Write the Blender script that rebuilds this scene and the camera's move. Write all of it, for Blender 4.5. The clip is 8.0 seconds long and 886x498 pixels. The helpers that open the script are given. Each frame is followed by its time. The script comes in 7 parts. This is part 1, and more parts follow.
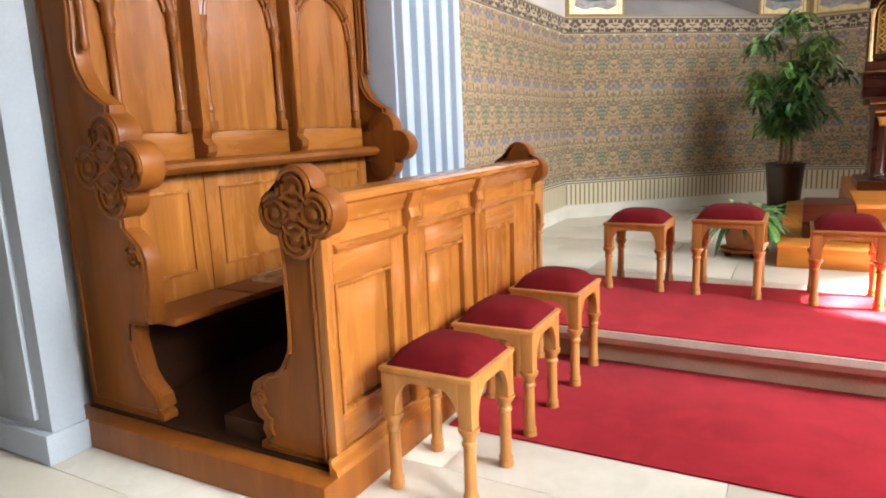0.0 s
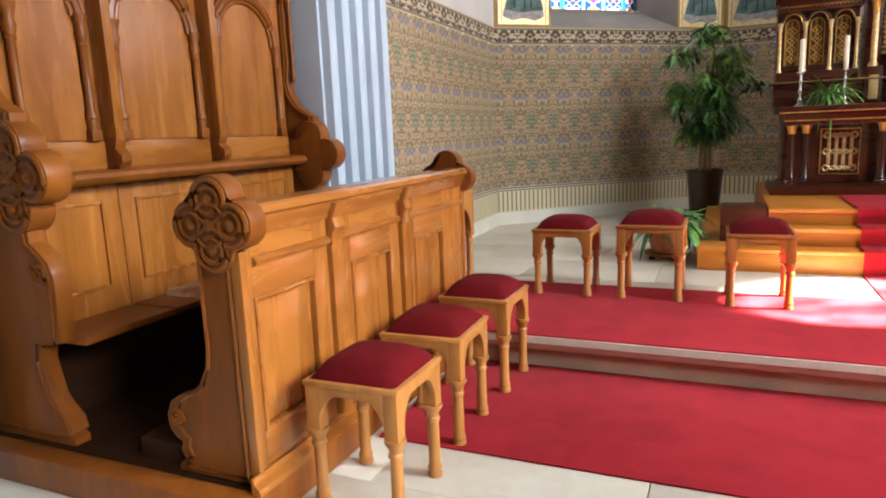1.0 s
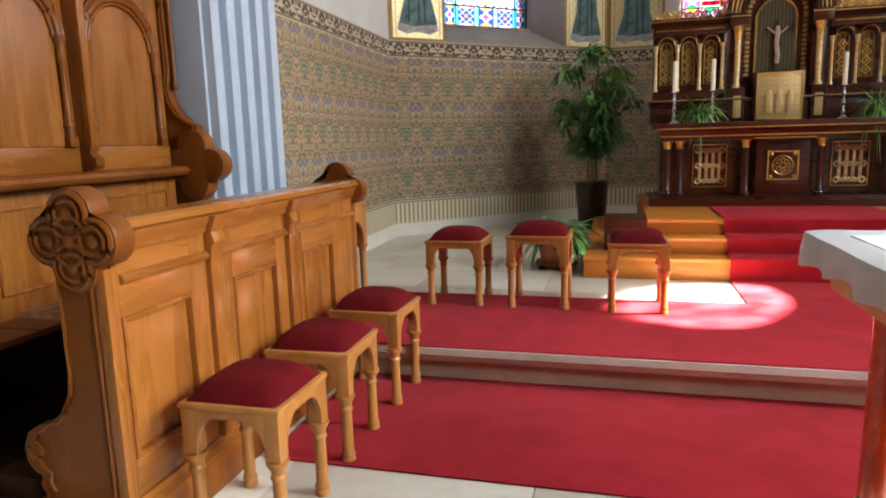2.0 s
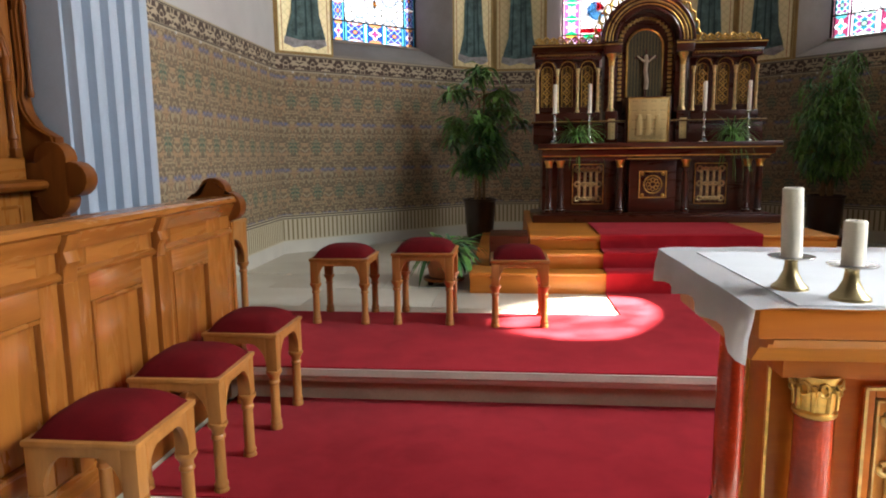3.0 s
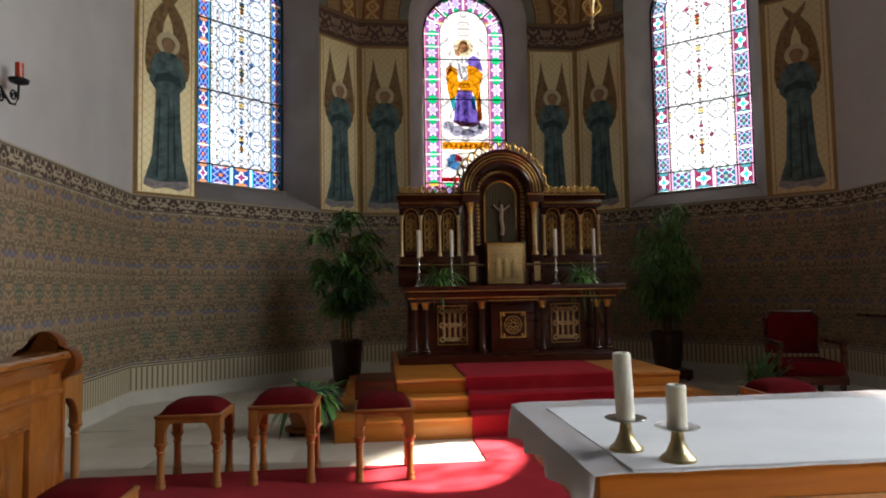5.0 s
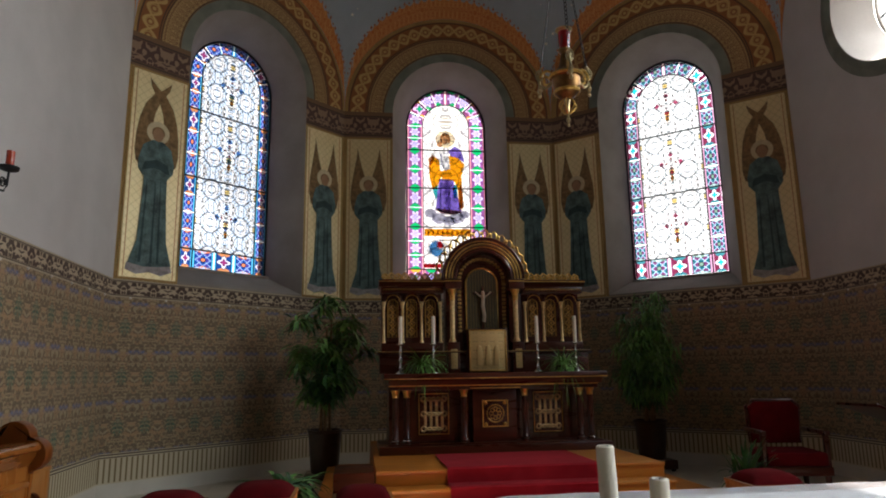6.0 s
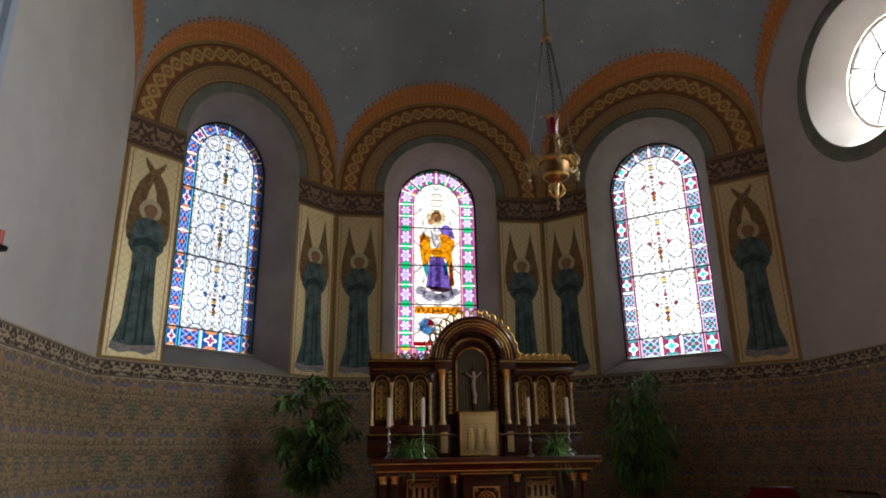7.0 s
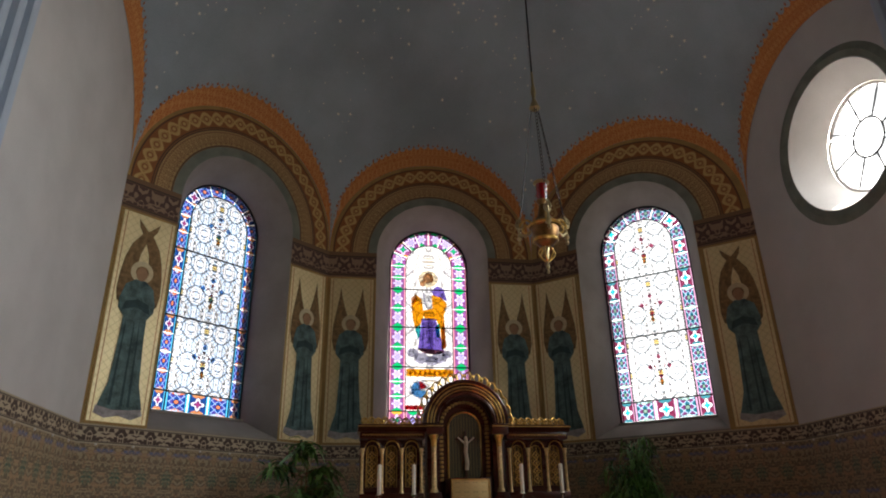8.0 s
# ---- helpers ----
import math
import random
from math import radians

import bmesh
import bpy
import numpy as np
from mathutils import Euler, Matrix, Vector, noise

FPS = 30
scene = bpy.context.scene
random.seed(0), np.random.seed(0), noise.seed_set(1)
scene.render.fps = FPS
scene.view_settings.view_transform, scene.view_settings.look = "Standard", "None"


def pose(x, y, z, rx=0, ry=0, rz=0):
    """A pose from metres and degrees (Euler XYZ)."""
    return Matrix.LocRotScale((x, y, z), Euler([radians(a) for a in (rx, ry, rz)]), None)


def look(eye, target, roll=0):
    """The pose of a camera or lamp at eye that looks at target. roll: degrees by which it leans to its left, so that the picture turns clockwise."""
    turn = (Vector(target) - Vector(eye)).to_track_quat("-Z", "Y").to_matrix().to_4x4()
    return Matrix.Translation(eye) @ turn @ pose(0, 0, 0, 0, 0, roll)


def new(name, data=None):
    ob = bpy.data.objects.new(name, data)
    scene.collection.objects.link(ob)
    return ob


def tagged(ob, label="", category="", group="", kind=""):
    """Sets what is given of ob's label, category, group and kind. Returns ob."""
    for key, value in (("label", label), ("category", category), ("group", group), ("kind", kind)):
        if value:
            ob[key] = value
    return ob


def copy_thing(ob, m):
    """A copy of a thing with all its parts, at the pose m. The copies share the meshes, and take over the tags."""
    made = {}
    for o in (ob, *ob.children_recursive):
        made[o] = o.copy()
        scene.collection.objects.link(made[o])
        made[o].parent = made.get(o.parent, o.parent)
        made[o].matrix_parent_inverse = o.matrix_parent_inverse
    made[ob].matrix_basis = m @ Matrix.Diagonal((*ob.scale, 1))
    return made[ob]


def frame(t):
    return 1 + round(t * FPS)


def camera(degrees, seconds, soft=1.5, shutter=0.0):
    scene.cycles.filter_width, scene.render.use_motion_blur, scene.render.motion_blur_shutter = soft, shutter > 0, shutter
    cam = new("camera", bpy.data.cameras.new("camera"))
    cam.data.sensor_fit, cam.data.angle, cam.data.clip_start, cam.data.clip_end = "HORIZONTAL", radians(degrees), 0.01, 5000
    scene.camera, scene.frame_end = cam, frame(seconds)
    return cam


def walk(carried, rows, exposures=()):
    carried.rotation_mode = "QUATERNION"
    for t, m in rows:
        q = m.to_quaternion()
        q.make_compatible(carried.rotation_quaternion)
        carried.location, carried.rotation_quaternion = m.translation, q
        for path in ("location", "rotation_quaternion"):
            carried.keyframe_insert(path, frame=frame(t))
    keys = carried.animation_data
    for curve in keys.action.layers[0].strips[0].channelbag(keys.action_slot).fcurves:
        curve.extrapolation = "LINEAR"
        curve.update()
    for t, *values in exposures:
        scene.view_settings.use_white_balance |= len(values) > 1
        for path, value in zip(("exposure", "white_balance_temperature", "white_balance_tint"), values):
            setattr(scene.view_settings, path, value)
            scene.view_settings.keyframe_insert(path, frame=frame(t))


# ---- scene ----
cam = camera(68.57, 8.0, soft=1.9)
ROWS = [
    (0.0, -1.4415, -0.0001, 1.1738, 28.745, -10.555, 2.315),
    (0.5, -1.4184, 0.0124, 1.1748, 25.986, -10.283, 2.364),
    (1.0, -1.4053, 0.0329, 1.1748, 23.247, -10.102, 2.317),
    (2.5, -1.3134, 0.0649, 1.1838, 9.948, -8.941, 1.134),
    (3.0, -1.2863, 0.0784, 1.1869, 5.688, -8.266, 0.693),
    (3.5, -1.2706, 0.0901, 1.1906, 2.190, -7.434, 0.386),
    (4.0, -1.2545, 0.0849, 1.2072, -1.458, -5.327, 0.697),
    (4.5, -1.2455, 0.0843, 1.2314, -4.213, -1.036, 0.617),
    (5.0, -1.2411, 0.0755, 1.2535, -5.601, 3.427, 0.952),
    (6.5, -1.2624, 0.0189, 1.2843, -7.903, 14.224, 0.705),
    (7.0, -1.2577, 0.0313, 1.3185, -8.200, 17.352, 0.784),
    (7.5, -1.2549, 0.0246, 1.3296, -8.157, 19.661, 0.892),
    (8.0, -1.2535, 0.0043, 1.3296, -8.825, 22.658, 0.978),
]
walk(cam, [(t, pose(x, y, z, 90 + pitch, roll, yaw)) for t, x, y, z, yaw, pitch, roll in ROWS], exposures=[(0.0, 5.6), (1.0, 5.2), (2.5, 4.58), (3.5, 4.17), (4.5, 3.72), (5.0, 3.43), (6.5, 3.25), (8.0, 3.29)])

# ---- light ----
SUN_TO = Vector((-4.70, -0.88, -4.62)).normalized()
world = bpy.data.worlds.new("sky")
scene.world = world
world.use_nodes = True
wn = world.node_tree.nodes
sky = wn.new("ShaderNodeTexSky")
sky.sky_type = "NISHITA"
sky.sun_disc = False
sky.sun_elevation = math.asin(-SUN_TO.z)
sky.sun_rotation = math.atan2(-SUN_TO.x, -SUN_TO.y)
wn["Background"].inputs["Strength"].default_value = 0.05
world.node_tree.links.new(sky.outputs[0], wn["Background"].inputs["Color"])
sun_data = bpy.data.lights.new("sun", "SUN")
sun_data.energy, sun_data.angle, sun_data.color = 5.0, radians(0.8), (1.0, 0.94, 0.85)
sun = new("sun", sun_data)
sun.matrix_world = look((30, 10, 30), Vector((30, 10, 30)) + SUN_TO)


def window_light(name, eye, target, width, height, power, tint, spread=180):
    data = bpy.data.lights.new(name, "AREA")
    data.shape, data.size, data.size_y, data.energy, data.color, data.spread = "RECTANGLE", width, height, power, tint, radians(spread)
    lamp = new(name, data)
    lamp.matrix_world = look(eye, target)
    return lamp


# daylight in the openings of the side windows of choir and nave, both unseen
window_light("choir_daylight", (4.20, 2.25, 3.5), (-2.3, 1.9, 0.3), 1.15, 2.9, 12.5, (0.87, 0.95, 1.0), 115)
window_light("round_window_daylight", (4.6, 4.89, 4.95), (-2.4, 4.5, 0.5), 1.5, 1.5, 12.0, (1.0, 0.97, 0.92), 130)
# added fill, aimed at the floor so its bounce lights the table front
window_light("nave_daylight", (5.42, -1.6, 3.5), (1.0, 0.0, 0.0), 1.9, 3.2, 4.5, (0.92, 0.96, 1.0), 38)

# ---- materials ----


class Graph:
    """Short hand for node materials."""

    def __init__(self, name):
        self.mat = bpy.data.materials.new(name)
        self.mat.use_nodes = True
        self.n, self.l = self.mat.node_tree.nodes, self.mat.node_tree.links
        self.bsdf = self.n["Principled BSDF"]
        self.out = self.n["Material Output"]

    def put(self, socket, value):
        if isinstance(value, bpy.types.NodeSocket):
            self.l.new(value, socket)
        elif isinstance(value, tuple) and len(value) == 3 and socket.type == "RGBA":
            socket.default_value = (*value, 1)
        else:
            socket.default_value = value

    def m(self, op, a, b=0.0, c=0.0):
        node = self.n.new("ShaderNodeMath")
        node.operation = op
        for socket, value in zip(node.inputs, (a, b, c)):
            self.put(socket, value)
        return node.outputs[0]

    def coords(self, kind="Object"):
        node = self.n.new("ShaderNodeTexCoord")
        return node.outputs[kind]

    def xyz(self, kind="Object"):
        node = self.n.new("ShaderNodeSeparateXYZ")
        self.l.new(self.coords(kind), node.inputs[0])
        return node.outputs[0], node.outputs[1], node.outputs[2]

    def vec(self, x, y, z=0.0):
        node = self.n.new("ShaderNodeCombineXYZ")
        for socket, value in zip(node.inputs, (x, y, z)):
            self.put(socket, value)
        return node.outputs[0]

    def noise(self, vector, scale, detail=3.0, rough=0.55, distort=0.0):
        node = self.n.new("ShaderNodeTexNoise")
        self.put(node.inputs["Vector"], vector)
        node.inputs["Scale"].default_value, node.inputs["Detail"].default_value = scale, detail
        node.inputs["Roughness"].default_value, node.inputs["Distortion"].default_value = rough, distort
        return node.outputs[0]

    def voronoi(self, vector, scale, feature="F1"):
        node = self.n.new("ShaderNodeTexVoronoi")
        node.feature = feature
        self.put(node.inputs["Vector"], vector)
        node.inputs["Scale"].default_value = scale
        return node

    def mix(self, f, a, b):
        node = self.n.new("ShaderNodeMix")
        node.data_type = "RGBA"
        self.put(node.inputs[0], f)
        self.put(node.inputs[6], a)
        self.put(node.inputs[7], b)
        return node.outputs[2]

    def step(self, value, lo, hi):
        node = self.n.new("ShaderNodeMapRange")
        node.interpolation_type = "SMOOTHSTEP"
        self.put(node.inputs["Value"], value)
        node.inputs["From Min"].default_value, node.inputs["From Max"].default_value = lo, hi
        return node.outputs[0]

    def near(self, value, centre, width, soft=0.3):
        d = self.m("ABSOLUTE", self.m("SUBTRACT", value, centre))
        return self.m("SUBTRACT", 1.0, self.step(d, width * (1 - soft), width * (1 + soft)))

    def fold(self, value, period):
        return self.m("PINGPONG", value, period / 2)

    def random(self):
        return self.n.new("ShaderNodeObjectInfo").outputs["Random"]

    def bump(self, height, strength=0.3, distance=0.004):
        node = self.n.new("ShaderNodeBump")
        self.put(node.inputs["Height"], height)
        node.inputs["Strength"].default_value, node.inputs["Distance"].default_value = strength, distance
        self.l.new(node.outputs[0], self.bsdf.inputs["Normal"])

    def done(self, color, rough=0.5, metal=0.0, coat=0.0, sheen=0.0, ior=1.45, spec=0.5):
        self.bsdf.inputs["Specular IOR Level"].default_value = spec
        self.put(self.bsdf.inputs["Base Color"], color)
        self.put(self.bsdf.inputs["Roughness"], rough)
        self.put(self.bsdf.inputs["Metallic"], metal)
        self.bsdf.inputs["Coat Weight"].default_value = coat
        self.bsdf.inputs["Coat Roughness"].default_value = 0.18
        self.bsdf.inputs["Sheen Weight"].default_value = sheen
        self.bsdf.inputs["IOR"].default_value = ior
        return self.mat


def plain(name, color, rough=0.6, metal=0.0, vary=0.12, scale=6.0, bump=0.08, coat=0.0, sheen=0.0, fine=90.0):
    """A surface with stains at one scale and grain at another."""
    g = Graph(name)
    p = g.coords()
    big, small = g.noise(p, scale, 4), g.noise(p, fine, 2)
    f = g.m("ADD", g.m("MULTIPLY", big, 0.7), g.m("MULTIPLY", small, 0.3))
    dark = tuple(c * (1 - vary * 1.6) for c in color)
    light = tuple(min(1, c * (1 + vary)) for c in color)
    col = g.mix(g.step(f, 0.3, 0.7), dark, light)
    g.bump(small, bump)
    r = g.m("ADD", rough - 0.06, g.m("MULTIPLY", big, 0.12))
    return g.done(col, r, metal, coat, sheen, 1.45, 0.15 if rough > 0.84 else 0.5)


def wood(name, dark, light, axis="Z", rough=0.36, coat=0.2, scale=1.0, spec=0.5):
    """Varnished wood with long grain along one axis."""
    g = Graph(name)
    x, y, z = g.xyz()
    shift = g.m("MULTIPLY", g.random(), 7.0)
    s = {"X": (0.12, 1, 1), "Y": (1, 0.12, 1), "Z": (1, 1, 0.12)}[axis]
    p = g.vec(g.m("ADD", g.m("MULTIPLY", x, s[0] * scale), shift), g.m("MULTIPLY", y, s[1] * scale), g.m("ADD", g.m("MULTIPLY", z, s[2] * scale), shift))
    rings = g.noise(p, 9.0, 5, 0.6, 1.2)
    grain = g.noise(p, 85.0, 3, 0.6)
    tone = g.noise(p, 3.0, 3, 0.55, 0.8)
    f = g.m("ADD", g.m("ADD", g.m("MULTIPLY", rings, 0.46), g.m("MULTIPLY", grain, 0.12)), g.m("MULTIPLY", tone, 0.46))
    col = g.mix(g.step(f, 0.30, 0.76), dark, light)
    g.bump(grain, 0.12, 0.002)
    return g.done(col, g.m("ADD", rough - 0.08, g.m("MULTIPLY", rings, 0.18)), 0.0, coat, 0.0, 1.45, spec)


OAK = wood("honey oak", (0.185, 0.052, 0.007), (0.44, 0.158, 0.028), "Z", 0.26, 0.5)
OAK_Y = wood("honey oak along", (0.185, 0.052, 0.007), (0.44, 0.158, 0.028), "Y", 0.26, 0.5)
OAK_X = wood("honey oak across", (0.185, 0.052, 0.007), (0.44, 0.158, 0.028), "X", 0.26, 0.5)
# honey oak darkened to brown for stall ends that stand in shade
OAK_SHADED = wood("brown oak", (0.14, 0.038, 0.005), (0.28, 0.084, 0.012), "Z", 0.40, 0.08, 1.0, 0.3)
# near-black oak: the shade inside the stall is put into the colour
OAK_RECESS = wood("dark stained boards", (0.018, 0.007, 0.003), (0.045, 0.017, 0.007), "Y", 0.6, 0.0, 1.0, 0.15)
OAK_PALE = wood("pale oak", (0.29, 0.110, 0.022), (0.52, 0.225, 0.058))
STEP_WOOD = wood("orange step wood", (0.42, 0.135, 0.018), (0.66, 0.26, 0.04), "X", 0.4, 0.15, 1.0, 0.3)
CHERRY = wood("cherry wood", (0.46, 0.105, 0.009), (0.68, 0.21, 0.022), "X", 0.36, 0.15, 1.0, 0.3)
MAHOGANY = wood("dark mahogany", (0.035, 0.007, 0.003), (0.095, 0.019, 0.007), "X", 0.28, 0.4)
RED_COLUMN = plain("red varnish", (0.60, 0.062, 0.018), 0.26, 0, 0.2, 9, 0.03, 0.3)
GOLD = plain("gilding", (0.80, 0.50, 0.14), 0.32, 0.95, 0.2, 25, 0.25)
GOLD_DULL = plain("dull gilding", (0.52, 0.34, 0.11), 0.5, 0.6, 0.25, 30, 0.3)
GILT_PALE = plain("pale gilding", (0.78, 0.56, 0.26), 0.38, 0.55, 0.2, 30, 0.2)
COPPER = plain("aged copper gilding", (0.27, 0.14, 0.05), 0.42, 0.9, 0.3, 18, 0.1)
BRASS = plain("brushed brass", (0.50, 0.40, 0.21), 0.34, 0.95, 0.1, 14, 0.05)
SILVER = plain("silver plate", (0.62, 0.60, 0.57), 0.25, 0.95, 0.12, 20, 0.05)
IRON = plain("black iron", (0.02, 0.02, 0.022), 0.5, 0.6, 0.2, 20, 0.1)
LEAD = plain("lead", (0.012, 0.012, 0.014), 0.7, 0.2, 0.2, 20, 0.1)
WAX = plain("ivory wax", (0.88, 0.82, 0.68), 0.45, 0, 0.06, 14, 0.05)
RED_GLASS = plain("ruby glass", (0.26, 0.008, 0.010), 0.08, 0, 0.1, 10, 0.0, 0.8)
VELVET = plain("dark red velvet", (0.115, 0.0035, 0.0055), 0.95, 0, 0.14, 10, 0.2, 0, 0.0, 260)
LINEN = plain("white linen", (0.82, 0.82, 0.83), 0.85, 0, 0.04, 5, 0.25, 0, 0.2, 420)
PLASTER = plain("off-white plaster", (0.61, 0.585, 0.56), 0.9, 0, 0.06, 1.6, 0.12)
# pale pilaster paint darkened to grey-blue, standing in for its low light
PALE_DIMMED = plain("grey blue paint", (0.29, 0.31, 0.335), 0.7, 0, 0.05, 2.5, 0.06)
GOLD_PAINT = plain("gold paint", (0.80, 0.54, 0.18), 0.40, 0.12, 0.2, 25, 0.2)
PALE_BLUE = plain("pale blue paint", (0.45, 0.52, 0.61), 0.55, 0, 0.05, 2.5, 0.06)
# kept dark so that the unseen nave walls bounce less light
NAVE = plain("warm grey plaster", (0.26, 0.235, 0.21), 0.9, 0, 0.08, 1.6, 0.12)
# grey-brown reveal plaster, darkened for the shade in the window recesses
REVEAL = plain("grey brown plaster", (0.31, 0.272, 0.235), 0.9, 0, 0.10, 2.5, 0.1)
SKIRT = plain("cream stone skirting", (0.68, 0.64, 0.55), 0.6, 0, 0.06, 3, 0.06)
TERRACOTTA = plain("terracotta", (0.46, 0.17, 0.075), 0.8, 0, 0.15, 12, 0.15)
DARK_POT = plain("dark brown glaze", (0.045, 0.022, 0.014), 0.35, 0, 0.2, 10, 0.05, 0.3)
SOIL = plain("soil", (0.03, 0.02, 0.013), 0.95, 0, 0.4, 40, 0.6)
LEAF = plain("green leaf", (0.18, 0.40, 0.085), 0.42, 0, 0.45, 5, 0.05, 0.1)
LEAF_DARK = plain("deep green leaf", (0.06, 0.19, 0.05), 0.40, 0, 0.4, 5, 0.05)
LEAF_PALE = plain("grey green leaf", (0.17, 0.25, 0.11), 0.5, 0, 0.3, 8, 0.05)
CANE = plain("tan cane", (0.30, 0.19, 0.09), 0.7, 0, 0.25, 18, 0.2)
NOSING = plain("pale stone nosing", (0.56, 0.50, 0.42), 0.5, 0, 0.1, 5, 0.08)
RISER = plain("tan stone", (0.42, 0.31, 0.22), 0.6, 0, 0.12, 4, 0.1)


def stone_floor():
    g = Graph("cream floor stone")
    p = g.coords()
    big, veins = g.noise(p, 1.3, 5), g.noise(p, 7.0, 4, 0.6, 1.5)
    shift = g.m("MULTIPLY", g.random(), 0.13)
    f = g.m("ADD", g.m("ADD", g.m("MULTIPLY", big, 0.6), g.m("MULTIPLY", veins, 0.3)), shift)
    col = g.mix(g.step(f, 0.35, 0.85), (0.54, 0.48, 0.38), (0.72, 0.68, 0.58))
    g.bump(veins, 0.05)
    return g.done(col, g.m("ADD", 0.32, g.m("MULTIPLY", veins, 0.2)))


def carpet_wool():
    g = Graph("crimson carpet")
    p = g.coords()
    big, mid, pile = g.noise(p, 1.1, 4), g.noise(p, 6.0, 3, 0.6, 0.6), g.noise(p, 320.0, 2)
    f = g.m("ADD", g.m("ADD", g.m("MULTIPLY", big, 0.45), g.m("MULTIPLY", mid, 0.3)), g.m("MULTIPLY", pile, 0.25))
    col = g.mix(g.step(f, 0.33, 0.67), (0.29, 0.012, 0.020), (0.46, 0.024, 0.036))
    g.bump(pile, 0.5, 0.004)
    return g.done(col, 1.0, spec=0.1, sheen=0.03)


def damask():
    """Stencilled wall pattern: mirrored scrolls with green and blue motifs in rows."""
    g = Graph("stencilled damask wall")
    x, y, z = g.xyz()
    u, v = g.fold(x, 0.262), g.fold(g.m("SUBTRACT", z, 0.3325), 0.475)
    rise = g.m("MODULO", g.m("SUBTRACT", z, 0.095), 0.475)
    uv = g.vec(u, rise, 0.0)
    scroll = g.noise(uv, 18.0, 1.0, 0.5, 0.8)
    fine = g.noise(g.vec(g.m("ADD", u, g.m("MULTIPLY", rise, 0.6)), g.m("SUBTRACT", rise, g.m("MULTIPLY", u, 0.5)), 0.0), 32.0, 1.0, 0.5, 0.7)
    ground = g.mix(g.step(fine, 0.42, 0.58), (0.41, 0.305, 0.175), (0.215, 0.155, 0.095))
    ground = g.mix(g.step(scroll, 0.54, 0.60), ground, (0.41, 0.26, 0.145))
    ground = g.mix(g.step(scroll, 0.36, 0.32), ground, (0.39, 0.31, 0.19))
    # green palmette at one node, blue band at the other
    ang = g.m("ARCTAN2", v, u)
    lobes = g.m("ADD", 0.78, g.m("MULTIPLY", g.m("COSINE", g.m("MULTIPLY", ang, 6.0)), 0.22))
    dg = g.m("SQRT", g.m("ADD", g.m("POWER", g.m("MULTIPLY", u, 1.0), 2.0), g.m("POWER", g.m("MULTIPLY", v, 0.8), 2.0)))
    wreath = g.m("SUBTRACT", 1.0, g.step(g.m("ADD", dg, g.m("MULTIPLY", fine, 0.05)), 0.075, 0.110))
    petal = g.m("SUBTRACT", 1.0, g.step(g.m("DIVIDE", dg, lobes), 0.046, 0.055))
    green = g.m("ADD", g.m("MULTIPLY", g.m("MULTIPLY", wreath, 0.5), g.step(fine, 0.46, 0.54)), g.m("MULTIPLY", petal, 0.45))
    col = g.mix(green, ground, (0.09, 0.19, 0.13))
    w = g.m("SUBTRACT", 0.2375, v)
    band = g.m("MULTIPLY", g.m("SUBTRACT", 1.0, g.step(g.m("ADD", w, g.m("MULTIPLY", fine, 0.06)), 0.040, 0.062)), g.step(g.m("ADD", u, g.m("MULTIPLY", scroll, 0.06)), 0.060, 0.085))
    col = g.mix(g.m("MULTIPLY", band, g.m("ADD", 0.25, g.m("MULTIPLY", g.step(fine, 0.44, 0.54), 0.75))), col, (0.17, 0.20, 0.33))
    line = g.m("MAXIMUM", g.near(scroll, 0.5, 0.012), g.near(fine, 0.53, 0.028))
    col = g.mix(g.m("MULTIPLY", line, 0.65), col, (0.085, 0.065, 0.05))
    wear = g.noise(g.coords(), 2.2, 4)
    col = g.mix(g.m("MULTIPLY", g.step(wear, 0.45, 0.75), 0.18), col, (0.34, 0.25, 0.19))
    g.bump(g.noise(g.coords(), 60.0, 2), 0.08)
    return g.done(col, 0.8)


def stripes():
    g = Graph("striped dado")
    x, y, z = g.xyz()
    bar = g.near(g.fold(x, 0.052), 0.0, 0.0085)
    zone = g.m("MULTIPLY", g.step(z, 0.31, 0.314), g.m("SUBTRACT", 1.0, g.step(z, 0.525, 0.529)))
    col = g.mix(g.noise(g.coords(), 3.0, 4), (0.56, 0.48, 0.32), (0.68, 0.60, 0.42))
    col = g.mix(g.m("MULTIPLY", bar, zone), col, (0.22, 0.155, 0.07))
    lines = g.m("MAXIMUM", g.near(z, 0.538, 0.006), g.near(z, 0.562, 0.007))
    col = g.mix(lines, col, (0.12, 0.085, 0.06))
    return g.done(col, 0.7)


def frieze(name, z0, z1, period, light, dark, edge):
    """Painted running ornament between two bands."""
    g = Graph(name)
    x, y, z = g.xyz()
    h = z1 - z0
    t = g.m("DIVIDE", g.m("SUBTRACT", z, z0), h)
    u = g.fold(x, period)
    uv = g.vec(u, g.m("MULTIPLY", t, h), 0.0)
    orn = g.noise(uv, 2.6 / period, 1.0, 0.5, 1.1)
    mask = g.m("MULTIPLY", g.near(orn, 0.47, 0.040, 0.2), g.near(t, 0.5, 0.34, 0.06))
    col = g.mix(mask, dark, light)
    rim = g.m("SUBTRACT", 1.0, g.near(t, 0.5, 0.36, 0.04))
    col = g.mix(rim, col, edge)
    rule = g.m("MAXIMUM", g.near(t, 0.10, 0.022), g.near(t, 0.90, 0.022))
    col = g.mix(rule, col, (0.05, 0.035, 0.03))
    wear = g.noise(g.coords(), 9.0, 4)
    col = g.mix(g.m("MULTIPLY", g.step(wear, 0.5, 0.8), 0.2), col, edge)
    return g.done(col, 0.75)


SPRING = 4.87


